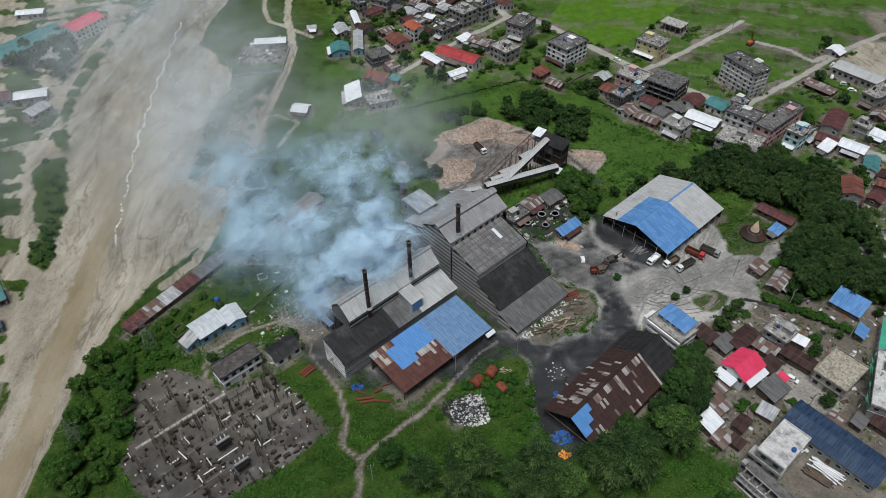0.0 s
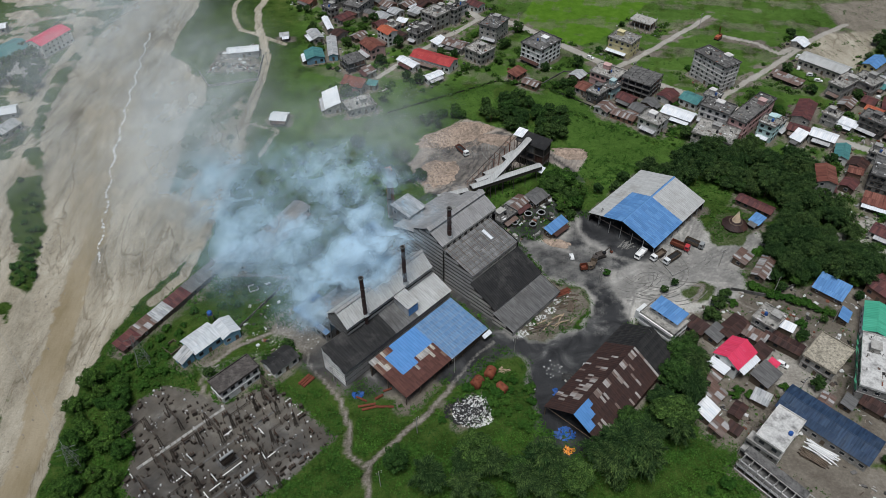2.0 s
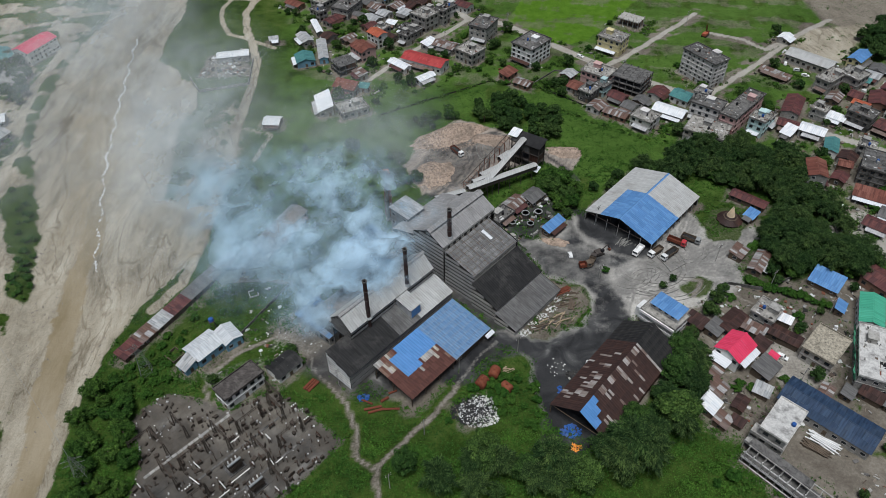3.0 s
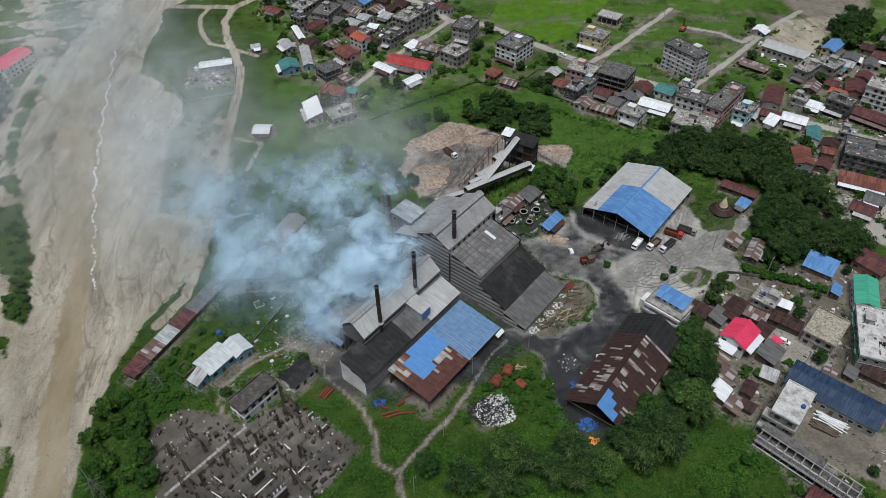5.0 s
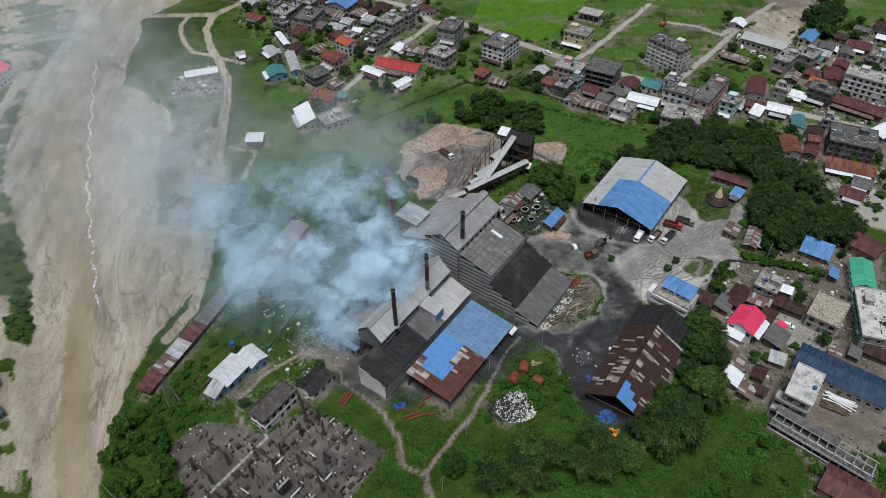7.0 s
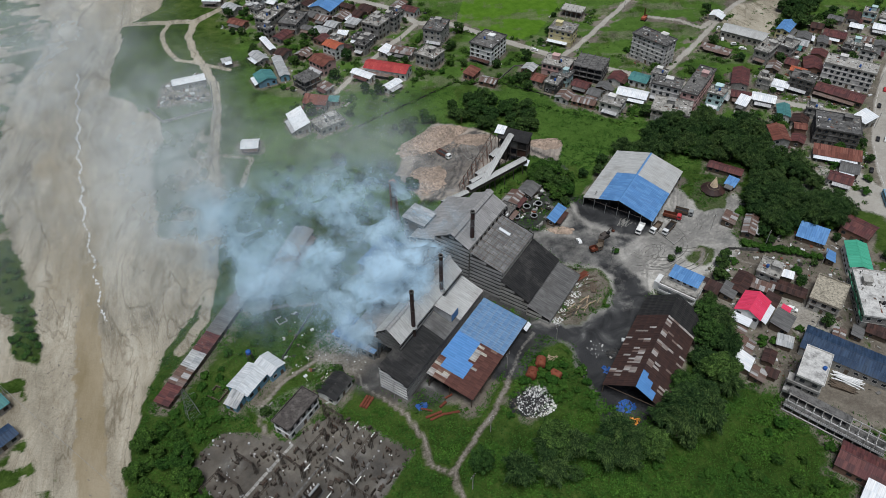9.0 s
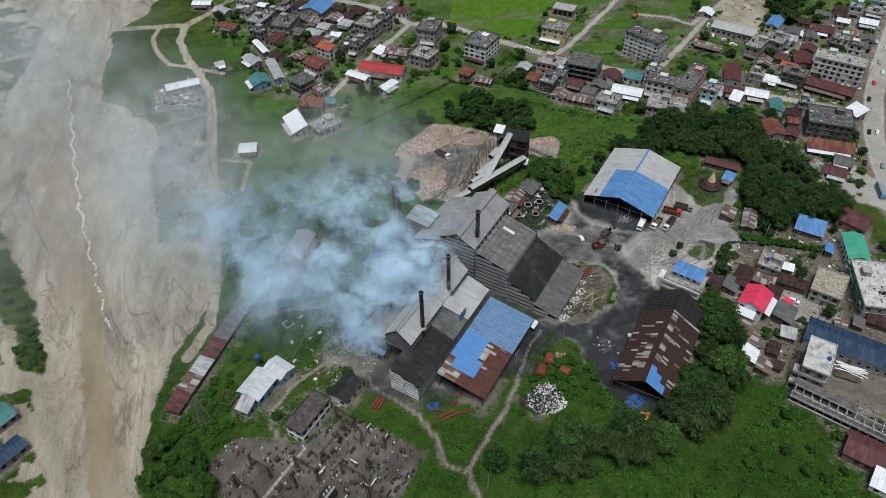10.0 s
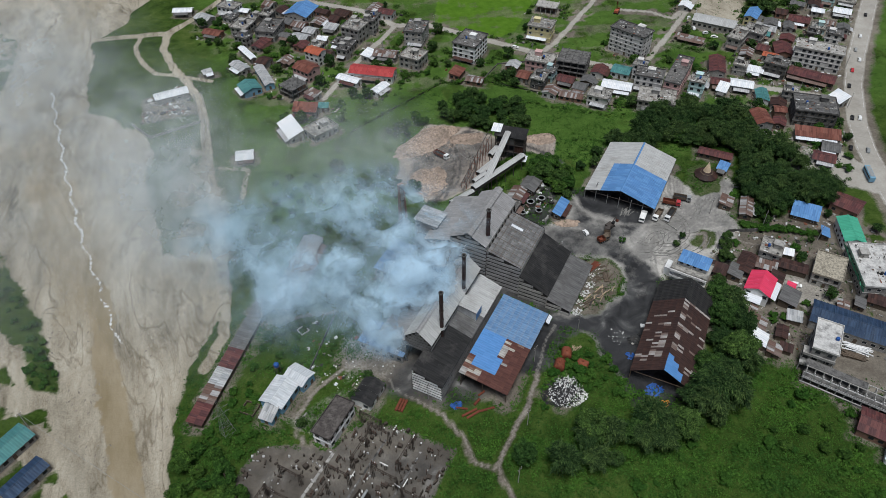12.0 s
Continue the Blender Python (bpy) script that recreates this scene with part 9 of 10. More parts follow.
def car(x, y, rot, paint, label, length=4.2, tall=1.5, category="car"):
    ob = tagged(anchor("car" if category == "car" else category.replace(" ", "_"), x, y, rot), label, category, "parked cars")
    L = length / 2
    wheel_set(ob, [(sx * L * 0.62, sy * 0.75) for sx in (-1, 1) for sy in (-1, 1)], 0.33, 0.22)
    bm = bmesh.new()
    prof = [(-L, 0.35), (L, 0.35), (L, 0.8), (L * 0.55, 0.95), (L * 0.25, tall), (-L * 0.7, tall), (-L * 0.95, 0.95)]
    a = [bm.verts.new((px, -0.82 if pz < 1.1 else -0.68, pz)) for px, pz in prof]
    b = [bm.verts.new((px, 0.82 if pz < 1.1 else 0.68, pz)) for px, pz in prof]
    bm.faces.new(a)
    bm.faces.new(b[::-1])
    for i in range(len(prof)):
        bm.faces.new((a[i], b[i], b[(i + 1) % 7], a[(i + 1) % 7]))
    bmesh.ops.recalc_face_normals(bm, faces=bm.faces[:])
    bevelled(bm, 0.05)
    body = part("body", bm, MAT[paint], ob)
    for s in (-1, 1):
        bm = bmesh.new()
        v = [bm.verts.new((px, s * yy, pz)) for px, yy, pz in ((-L * 0.75, 0.8, 0.98), (L * 0.4, 0.8, 0.98), (L * 0.2, 0.71, tall - 0.1), (-L * 0.62, 0.71, tall - 0.1))]
        bm.faces.new(v if s < 0 else v[::-1])
        part("side_window", bm, MAT["glass_dark"], body)
    bm = bmesh.new()
    slab(bm, (L * 0.54, -0.66, 1.0), (L * 0.54, 0.66, 1.0), (L * 0.29, 0.6, tall - 0.04), (L * 0.29, -0.6, tall - 0.04), 0.03)
    part("windscreen", bm, MAT["glass_dark"], body)


def bus(x, y, rot):
    ob = tagged(anchor("bus", x, y, rot), "long grey-blue bus standing on the highway", "bus")
    wheel_set(ob, [(sx, sy * 1.1) for sx in (-3.0, 3.0) for sy in (-1, 1)], 0.5)
    bm = bmesh.new()
    box(bm, -5, 5, -1.25, 1.25, 0.5, 3.1)
    bevelled(bm, 0.15)
    part("body", bm, MAT["blue_paint"], ob)
    for s in (-1, 1):
        for k in range(7):
            bm = bmesh.new()
            box(bm, -4.4 + k * 1.3, -3.3 + k * 1.3, s * 1.25 - 0.02, s * 1.25 + 0.02, 1.7, 2.6)
            part("window", bm, MAT["glass_dark"], ob)
    bm = bmesh.new()
    box(bm, -4, 4, -0.9, 0.9, 3.1, 3.3)
    part("roof_rack", bm, MAT["steel_grey"], ob)


lorry(94.0, 200.7, 214, "white_paint", "timber", True, "parked lorry with white cab and coal-dusted open bed")
lorry(88.8, 202.6, 214, "white_paint", "timber", False, "parked lorry with dirty white cab and empty bed", 7.5)
lorry(99.6, 207.6, 320, "red_paint", "rust_red", False, "parked lorry with red body beside the storage shed", 8.0)
lorry(106.0, 208.6, 320, "steel_grey", "timber", True, "parked dusty grey lorry beside the storage shed", 8.0)
lorry(82.0, 204.0, 225, "white_paint", "white_paint", False, "parked white lorry under the shed edge", 6.5)
lorry(15.5, 281.0, 300, "white_paint", "rust_red", True, "lorry tipping chips in the raw yard", 8.5)
lorry(62.0, 200.8, 60, "steel_dark", "timber", False, "broken-down dark lorry in the yard", 6.0)
lorry(58.5, 198.2, 5, "timber", "rust_red", False, "stripped rusty lorry chassis in the yard", 5.0)
car(54.0, 205.2, 90, "white_paint", "small white car parked by the yard road", 3.4)
car(117.4, 146.2, 318, "white_paint", "white estate car parked in the settlement yard", 4.4, 1.7)
car(212.2, 336.8, 340, "white_paint", "white car parked on the open plot", 4.4, 1.7)
car(213.6, 330.6, 340, "white_paint", "white car parked near the warehouse", 4.4, 1.7)
car(209.0, 345.0, 60, "white_paint", "white car parked at the lane end", 4.2, 1.6)
for x, y, p, l in ((226.5, 231.0, "tank_black", "dark car on the highway shoulder"), (230.0, 229.4, "white_paint", "white car driving on the highway"), (212.6, 205.8, "steel_grey", "grey car on the highway"), (206.2, 210.6, "tank_black", "dark car beside the highway"), (274.4, 276.0, "white_paint", "white car on the highway"),
                   (281.0, 286.0, "steel_grey", "grey car on the highway"), (262.0, 268.5, "red_paint", "red car beside the highway"), (296.0, 298.0, "white_paint", "white car on the highway"), (248.0, 256.0, "tank_black", "dark car beside the highway"), (320.0, 318.5, "tank_black", "dark car on the highway"),
                   (188.0, 240.2, "white_paint", "white car parked by the shops"), (150.0, 318.0, "steel_grey", "grey car on the village street"), (96.0, 366.0, "white_paint", "white car on the village street"), (-36.0, 374.0, "white_paint", "white car parked by a village house"), (30.0, 436.0, "tank_black", "dark car on the village street")):
    car(x, y, 46 if x > 200 else -45, p, l)
bus(197.4, 190.2, 241)


# ---- poles, pylon, shrine ----
def power_pole(x, y, h=9.0):
    ob = tagged(anchor("power_pole", x, y, 30), "slim concrete power pole with cross-arm", "power pole", "power poles")
    bm = bmesh.new()
    rod(bm, (0, 0, -0.6), (0, 0, h), 0.16, 0.1, 8)
    part("pole", bm, MAT["concrete"], ob)
    for z in (h - 0.5, h - 1.4):
        bm = bmesh.new()
        box(bm, -1.0, 1.0, -0.06, 0.06, z - 0.06, z + 0.06)
        arm = part("cross_arm", bm, MAT["steel_dark"], ob)
        for px in (-0.9, 0.0, 0.9):
            bm = bmesh.new()
            rod(bm, (px, 0, z + 0.05), (px, 0, z + 0.3), 0.07, n=6)
            part("insulator", bm, MAT["porcelain"], arm)


for x, y in ((-12, 128), (2, 151), (24, 158), (36, 196), (62, 190), (70, 225), (112, 196), (-62, 176), (-40, 150), (-94, 300), (-88, 372), (60, 408), (100, 352), (140, 316), (176, 288), (214, 258), (128, 180), (144, 164), (118, 134), (-24, 110), (20, 390), (170, 398), (232, 240), (260, 272)):
    power_pole(x, y)


def pylon(x, y, h=16.0, base=2.2):
    """A lattice mast."""
    ob = tagged(anchor("lattice_pylon", x, y, 20), "grey steel lattice transmission pylon among bushes", "pylon")
    w = lambda z: base * (1 - 0.85 * z / h)
    for sx in (-1, 1):
        for sy in (-1, 1):
            bm = bmesh.new()
            rod(bm, (sx * w(-0.5), sy * w(-0.5), -0.5), (sx * w(h), sy * w(h), h), 0.06, n=5)
            part("leg", bm, MAT["pylon_steel"], ob)
    for k in range(8):
        z0, z1 = h * k / 8, h * (k + 1) / 8
        bm = bmesh.new()
        for ax, ay, bx, by in ((-1, -1, 1, -1), (1, -1, 1, 1), (1, 1, -1, 1), (-1, 1, -1, -1)):
            rod(bm, (ax * w(z0), ay * w(z0), z0), (bx * w(z1), by * w(z1), z1), 0.03, n=4)
            rod(bm, (ax * w(z1), ay * w(z1), z1), (bx * w(z1), by * w(z1), z1), 0.03, n=4)
        part("bracing", bm, MAT["pylon_steel"], ob, kind="stuff")
    for z in (h * 0.72, h * 0.9):
        bm = bmesh.new()
        rod(bm, (-3.2, 0, z), (3.2, 0, z), 0.06, n=5)
        rod(bm, (-3.2, 0, z), (0, 0, z + 1.0), 0.035, n=4)
        rod(bm, (3.2, 0, z), (0, 0, z + 1.0), 0.035, n=4)
        part("cross_arm", bm, MAT["pylon_steel"], ob)


pylon(-108.0, 162.5)
pylon(-119.0, 122.0, 14.0)


def shrine(x, y):
    ob = tagged(anchor("shrine", x, y, 20), "small round shrine with cream stepped spire on a brown plinth", "shrine")
    bm = bmesh.new()
    rod(bm, (0, 0, -0.4), (0, 0, 1.0), 5.0, 4.8, 8)
    part("plinth", bm, MAT["timber"], ob)
    bm = bmesh.new()
    rod(bm, (0, 0, 1.0), (0, 0, 2.6), 3.2, 3.0, 8)
    part("drum", bm, MAT["timber"], ob)
    bm = bmesh.new()
    rod(bm, (0, 0, 1.0), (0, 0, 3.0), 5.4, 1.9, 16)
    part("skirt_roof", bm, MAT["tin_rust"], ob, "dark brown conical skirt roof")
    for k in range(7):
        bm = bmesh.new()
        rod(bm, (0, 0, 2.6 + k * 0.75), (0, 0, 3.35 + k * 0.75), 1.9 - k * 0.25, 1.75 - k * 0.25, 10)
        part("spire_tier", bm, MAT["shrine_cream"], ob)
    for k in range(12):
        a = k * math.pi / 6
        bm = bmesh.new()
        box(bm, 5.4 * math.cos(a) - 0.1, 5.4 * math.cos(a) + 0.1, 5.4 * math.sin(a) - 0.1, 5.4 * math.sin(a) + 0.1, -0.4, 1.2)
        part("rail_post", bm, MAT["timber"], ob)


MAT["shrine_cream"] = plain("shrine_cream", (0.6, 0.48, 0.34), vary=0.2)
shrine(127.0, 219.5)


# ---- electric substation ----
def gantry(x, y, rot, span, h):
    ob = tagged(anchor("gantry", x, y, rot), "dark steel substation gantry of two masts and a beam", "gantry", "substation gantries")
    for sx in (-1, 1):
        bm = bmesh.new()
        for dx, dy in ((-0.3, -0.3), (0.3, -0.3), (0.3, 0.3), (-0.3, 0.3)):
            rod(bm, (sx * span / 2 + dx * 1.6, dy * 1.6, -0.5), (sx * span / 2 + dx * 0.6, dy * 0.6, h + 0.8), 0.09, n=4)
        for k in range(6):
            z = h * k / 6
            rod(bm, (sx * span / 2 - 0.4, -0.4, z), (sx * span / 2 + 0.35, 0.35, z + h / 6), 0.06, n=4)
            rod(bm, (sx * span / 2 + 0.4, -0.4, z), (sx * span / 2 - 0.35, 0.35, z + h / 6), 0.06, n=4)
        part("mast", bm, MAT["gantry_steel"], ob)
    bm = bmesh.new()
    for dy, dz in ((-0.3, 0), (0.3, 0), (0, 0.5)):
        rod(bm, (-span / 2, dy, h + dz), (span / 2, dy, h + dz), 0.1, n=4)
    n = int(span / 1.0)
    for k in range(n):
        x0 = -span / 2 + k * span / n
        rod(bm, (x0, -0.3, h), (x0 + span / n, 0.3, h), 0.06, n=4)
        rod(bm, (x0, 0.3, h), (x0 + span / n, 0, h + 0.5), 0.06, n=4)
    part("beam", bm, MAT["gantry_steel"], ob)
    for k in range(3):
        px = -span / 2 + span * (k + 0.5) / 3
        bm = bmesh.new()
        lathe(bm, [(0.05, h - 1.35)] + [(r, h - 1.3 + j * 0.24 + dz) for j in range(5) for r, dz in ((0.16, 0.03), (0.08, 0.14))] + [(0.05, h)], px)
        part("insulator_string", bm, MAT["insulator_brown"], ob)


def apparatus_mesh(kind):
    bm = bmesh.new()
    if kind == "post":
        box(bm, -0.1, 0.1, -0.1, 0.1, -0.2, 1.9)
        box(bm, -0.4, 0.4, -0.4, 0.4, -0.3, 0.15)
    elif kind == "insulator":
        lathe(bm, [(0.1, 1.88)] + [(r, 1.9 + j * 0.26 + dz) for j in range(6) for r, dz in ((0.15, 0.03), (0.08, 0.16))] + [(0.08, 3.5)])
    elif kind == "head":
        box(bm, -0.24, 0.24, -0.2, 0.2, 3.46, 3.8)
    else:
        box(bm, -0.5, 0.5, -0.5, 0.5, -0.3, 0.25)
    me = bpy.data.meshes.new(kind)
    bm.to_mesh(me)
    bm.free()
    me.materials.append(MAT[{"post": "gantry_steel", "insulator": "insulator_brown", "head": "porcelain", "foot": "concrete"}[kind]])
    return me


MAT["insulator_brown"] = plain("insulator_brown", (0.09, 0.05, 0.035), rough=0.3, vary=0.2)
APPARATUS = {k: apparatus_mesh(k) for k in ("post", "insulator", "head", "foot")}


def switch(x, y, rot, pale):
    ob = tagged(anchor("isolator_post", x, y, rot), "insulator post on a concrete foot in the substation", "insulator", "substation insulators")
    ob.scale = (0.74, 0.74, 0.8)
    for k in ("post", "insulator") + (("head",) if pale else ()):
        shared(k, APPARATUS[k], ob, Matrix())


def transformer(x, y, rot):
    ob = tagged(anchor("transformer", x, y, rot), "large dark oil transformer with cooling fins and bushings", "transformer", "substation transformers")
    bm = bmesh.new()
    box(bm, -3.0, 3.0, -2.4, 2.4, -0.4, 0.3)
    part("plinth", bm, MAT["concrete_dark"], ob)
    bm = bmesh.new()
    box(bm, -2.2, 2.2, -1.2, 1.2, 0.3, 3.2)
    bevelled(bm, 0.12)
    part("tank", bm, MAT["gantry_steel"], ob)
    for s in (-1, 1):
        for k in range(9):
            bm = bmesh.new()
            box(bm, -2.0 + k * 0.5, -1.9 + k * 0.5, s * 1.75 - 0.45, s * 1.75 + 0.45, 0.7, 2.9)
            part("cooling_fin", bm, MAT["gantry_steel"], ob)
    for k in range(3):
        bm = bmesh.new()
        lathe(bm, [(0.12, 3.15)] + [(r, 3.2 + j * 0.28 + dz) for j in range(5) for r, dz in ((0.24, 0.03), (0.13, 0.18))] + [(0.08, 4.7)], -1.4 + k * 1.4, 0.4)
        part("bushing", bm, MAT["porcelain"], ob)
    bm = bmesh.new()
    rod(bm, (-2.4, -0.9, 4.0), (2.4, -0.9, 4.0), 0.45, n=12)
    part("oil_conservator", bm, MAT["steel_grey"], ob)


def breaker_mesh(kind):
    bm = bmesh.new()
    if kind == "frame":
        for x in (-1.2, 1.2):
            for y in (-0.35, 0.35):
                box(bm, x - 0.09, x + 0.09, y - 0.09, y + 0.09, -0.3, 1.5)
        box(bm, -1.5, 1.5, -0.5, 0.5, 1.5, 1.8)
        for x in (-1.2, 1.2):
            box(bm, x - 0.3, x + 0.3, -0.6, 0.6, -0.4, 0.12)
    elif kind == "pole":
        lathe(bm, [(0.14, 1.78)] + [(r, 1.85 + k * 0.24 + dz) for k in range(6) for r, dz in ((0.19, 0.02), (0.1, 0.15))] + [(0.2, 3.3), (0.2, 3.55), (0.02, 3.6)])
    elif kind == "pole_cap":
        box(bm, -0.3, 0.3, -0.22, 0.22, 3.6, 3.95)
    else:
        box(bm, -0.45, 0.45, -0.95, -0.52, 0.5, 1.5)
        box(bm, -0.5, 0.5, -1.0, -0.5, 1.5, 1.56)
    me = bpy.data.meshes.new(kind)
    bm.to_mesh(me)
    bm.free()
    me.materials.append(MAT[{"frame": "gantry_steel", "pole": "insulator_brown", "pole_cap": "porcelain", "control_box": "weathered_paint"}[kind]])
    return me


BREAKER = {k: breaker_mesh(k) for k in ("frame", "pole", "pole_cap", "control_box")}


def breaker(x, y, rot, capped, boxed):
    """A three-pole circuit breaker on a steel frame."""
    ob = tagged(anchor("circuit_breaker", x, y, rot), "dark three-pole circuit breaker on a steel frame in the substation", "circuit breaker", "substation breakers")
    ob.scale = (0.74, 0.74, 0.74)
    shared("frame", BREAKER["frame"], ob, Matrix())
    for k in (-1.05, 0, 1.05):
        shared("pole", BREAKER["pole"], ob, pose(k, 0, 0))
        if capped:
            shared("pole_cap", BREAKER["pole_cap"], ob, pose(k, 0, 0))
    if boxed:
        shared("control_box", BREAKER["control_box"], ob, Matrix())


def busbar(u, v, turn, length, z=2.6):
    """A thick white tube carried by short posts."""
    ob = tagged(anchor("busbar", *sub(u, v), SUB_ROT + turn), "thick white busbar tube on short dark posts", "busbar", "substation busbars")
    bm = bmesh.new()
    rod(bm, (-length / 2, 0, z), (length / 2, 0, z), 0.17, n=8)
    part("tube", bm, MAT["porcelain"], ob)
    for x in (-length * 0.35, length * 0.35):
        bm = bmesh.new()
        box(bm, x - 0.1, x + 0.1, -0.1, 0.1, -0.4, z - 0.2)
        part("post", bm, MAT["gantry_steel"], ob)


SUB_ROT = 41.0


def sub(u, v):
    c, s = math.cos(radians(SUB_ROT)), math.sin(radians(SUB_ROT))
    return (-77 + u * c - v * s, 122 + u * s + v * c)


def substation():
    rnd = random.Random(12)
    inside_yard = lambda x, y, pad=2.0: area_dist(np.array([x]), np.array([y]), SUBSTATION)[0] > pad
    for u, v, turn, span, h in ((-16, 20, 90, 9.0, 6.5), (-9, 20.5, 90, 9.0, 6.5), (-12.5, 25.0, 0, 8.0, 6.5), (-1, 21.5, 90, 8.0, 6.0), (-13, 8, 90, 9.0, 7.0), (-4, 8, 0, 9.0, 7.0), (6, 8, 90, 9.0, 7.0), (16, 6, 0, 9.0, 7.0), (25, 4, 90, 8.0, 6.5),
                                (-12, -5, 0, 9.0, 7.0), (12, -6, 90, 9.0, 7.0), (22, -8, 0, 9.0, 7.0), (31, -6, 90, 8.0, 6.5), (-4, -17, 0, 9.0, 7.0), (10, -18, 90, 9.0, 6.5), (28, 9, 90, 8.0, 6.0), (-20, 4, 90, 8.0, 6.0)):
        x, y = sub(u, v)
        if inside_yard(x, y, 2.0):
            gantry(x, y, SUB_ROT + turn, span, h)
    taken = [(3.4, -2.6), (4.2, -13.1)]
    for u, v in taken:
        transformer(*sub(u, v), SUB_ROT)
    for u, v, turn, length in ((-8.4, 1.0, 100, 4.5), (-4.6, -9.5, 0, 4.0), (-3.2, -6.5, 90, 3.6), (-8.0, -10.0, 90, 3.2), (2.5, -8.0, 0, 7.0), (12.0, -11.0, 80, 3.0), (14.0, -12.5, 0, 3.0), (-5.0, 5.0, 95, 3.4), (8.5, 4.0, 0, 3.2), (16.5, -3.0, 90, 3.0)):
        if inside_yard(*sub(u, v), 1.5):
            busbar(u, v, turn, length)
    # bays: rows of breakers and insulator posts across the yard
    posts_left, sets_left = 120, 64
    for k, v in enumerate((27.5, 12.0, 9.6, 6.4, 3.6, 0.4, -3.4, -6.6, -9.6, -13.4, -16.6, -20.0, -24.0)):
        u = -24.0 + (k % 2) * 1.1
        while u < 40:
            u += rnd.choice((1.9, 2.3, 3.4)) if k % 3 else rnd.choice((2.6, 3.6, 4.8))
            x, y = sub(u + rnd.uniform(-0.3, 0.3), v + rnd.uniform(-0.25, 0.25))
            open_strip = -20 < u < -12 and v < 14
            if not inside_yard(x, y, 1.6) or open_strip or any(math.hypot(u - a, v - b) < 5.0 for a, b in taken):
                continue
            if k % 2 and sets_left and rnd.random() < 0.62:
                breaker(x, y, SUB_ROT + rnd.choice((0, 0, 90)), rnd.random() < 0.2, rnd.random() < 0.3)
                sets_left -= 1
                u += 1.6
            elif posts_left and rnd.random() < 0.8:
                switch(x, y, SUB_ROT, rnd.random() < 0.22)
                posts_left -= 1
    # wires strung between the gantries
    rs = np.random.RandomState(4)
    q = []
    for v in np.arange(-22, 22, 3.1):
        for u in (-24, -10, 4, 16):
            (x0, y0), (x1, y1) = sub(u, v), sub(u + rs.uniform(8, 14), v + rs.uniform(-0.4, 0.4))
            if inside_yard(x0, y0, 1) and inside_yard(x1, y1, 1):
                a, b = np.array([x0, y0, 6.0]), np.array([x1, y1, 6.0])
                e = np.array([0, 0, 0.035])
                q.append(np.stack([a - e, b - e, b + e, a + e]))
    tagged(new("substation_wiring", quads_mesh("substation_wiring", np.array(q), MAT["gantry_steel"])), "thin dark wires strung between the substation gantries", "wiring", kind="stuff")
    # cable trench covers and the pale kerb that parts the two halves
    for v, u0, u1, half, mat in ((-10.8, -20, 24, 0.35, "concrete_dark"), (1.9, -12, 26, 0.35, "concrete_dark"), (14.9, -18.6, 13.8, 0.5, "concrete")):
        ob = tagged(anchor("cable_trench", *sub(0, v), SUB_ROT), "line of worn concrete cable trench covers", "cable trench", "cable trenches")
        for k in range(int((u1 - u0) / 2)):
            u = u0 + k * 2.0
            if inside_yard(*sub(u, v), 0.5):
                bm = bmesh.new()
                box(bm, u, u + rnd.uniform(1.7, 1.92), -half, half, -0.3, 0.16 + rnd.uniform(0, 0.04))
                part("cover_slab", bm, MAT[mat], ob)


substation()


# ---- water tower and a roofless pen behind the riverside houses ----
def water_tower(x, y, h):
    ob = tagged(anchor("water_tower", x, y, 20), "small blue water tank on a dark steel stand", "water tower")
    for sx in (-0.8, 0.8):
        for sy in (-0.8, 0.8):
            bm = bmesh.new()
            rod(bm, (sx * 1.2, sy * 1.2, -0.4), (sx, sy, h), 0.09, n=6)
            part("leg", bm, MAT["steel_dark"], ob)
    bm = bmesh.new()
    box(bm, -1.1, 1.1, -1.1, 1.1, h, h + 0.12)
    part("platform", bm, MAT["steel_dark"], ob)
    bm = bmesh.new()
    lathe(bm, [(0.9, h + 0.12), (0.95, h + 0.3), (0.95, h + 1.3), (0.6, h + 1.6), (0.05, h + 1.65)], n=14)
    part("tank", bm, MAT["tarp_blue"], ob, "blue plastic water tank")


def pen(x, y, w, d, rot, h, mat, label):
    """Four low walls round an open court."""
    ob = tagged(anchor("walled_pen", x, y, rot), label, "walled pen")
    for x0, x1, y0, y1 in ((-w / 2, w / 2, -d / 2, -d / 2 + 0.25), (-w / 2, w / 2, d / 2 - 0.25, d / 2), (-w / 2, -w / 2 + 0.25, -d / 2 + 0.25, d / 2 - 0.25), (w / 2 - 0.25, w / 2, -d / 2 + 0.25, d / 2 - 0.25)):
        bm = bmesh.new()
        box(bm, x0, x1, y0, y1, -0.5, h)
        part("wall", bm, MAT[mat], ob)


water_tower(-87.0, 180.4, 5.0)
pen(-99.5, 169.2, 5.4, 5.0, -42, 1.2, "timber", "low brown walled pen beside the riverside house")
pen(-74.0, 197.3, 3.6, 3.6, 20, 0.5, "weathered_paint", "small square of pale low walls in the grass")


# ---- wire that hangs across the river to the mast ----
def river_wire():
    a, b = Vector((-172, 190, 9.2)), Vector((-119, 122, 13.0))
    bm = bmesh.new()
    pts = [a.lerp(b, k / 16) - Vector((0, 0, 2.2 * math.sin(math.pi * k / 16))) for k in range(17)]
    for p0, p1 in zip(pts[:-1], pts[1:]):
        rod(bm, p0, p1, 0.05, n=4)
    me = bpy.data.meshes.new("power_wire")
    bm.to_mesh(me)
    bm.free()
    me.materials.append(MAT["steel_grey"])
    tagged(new("power_wire", me), "thin grey power wire hanging across the river", "wire")


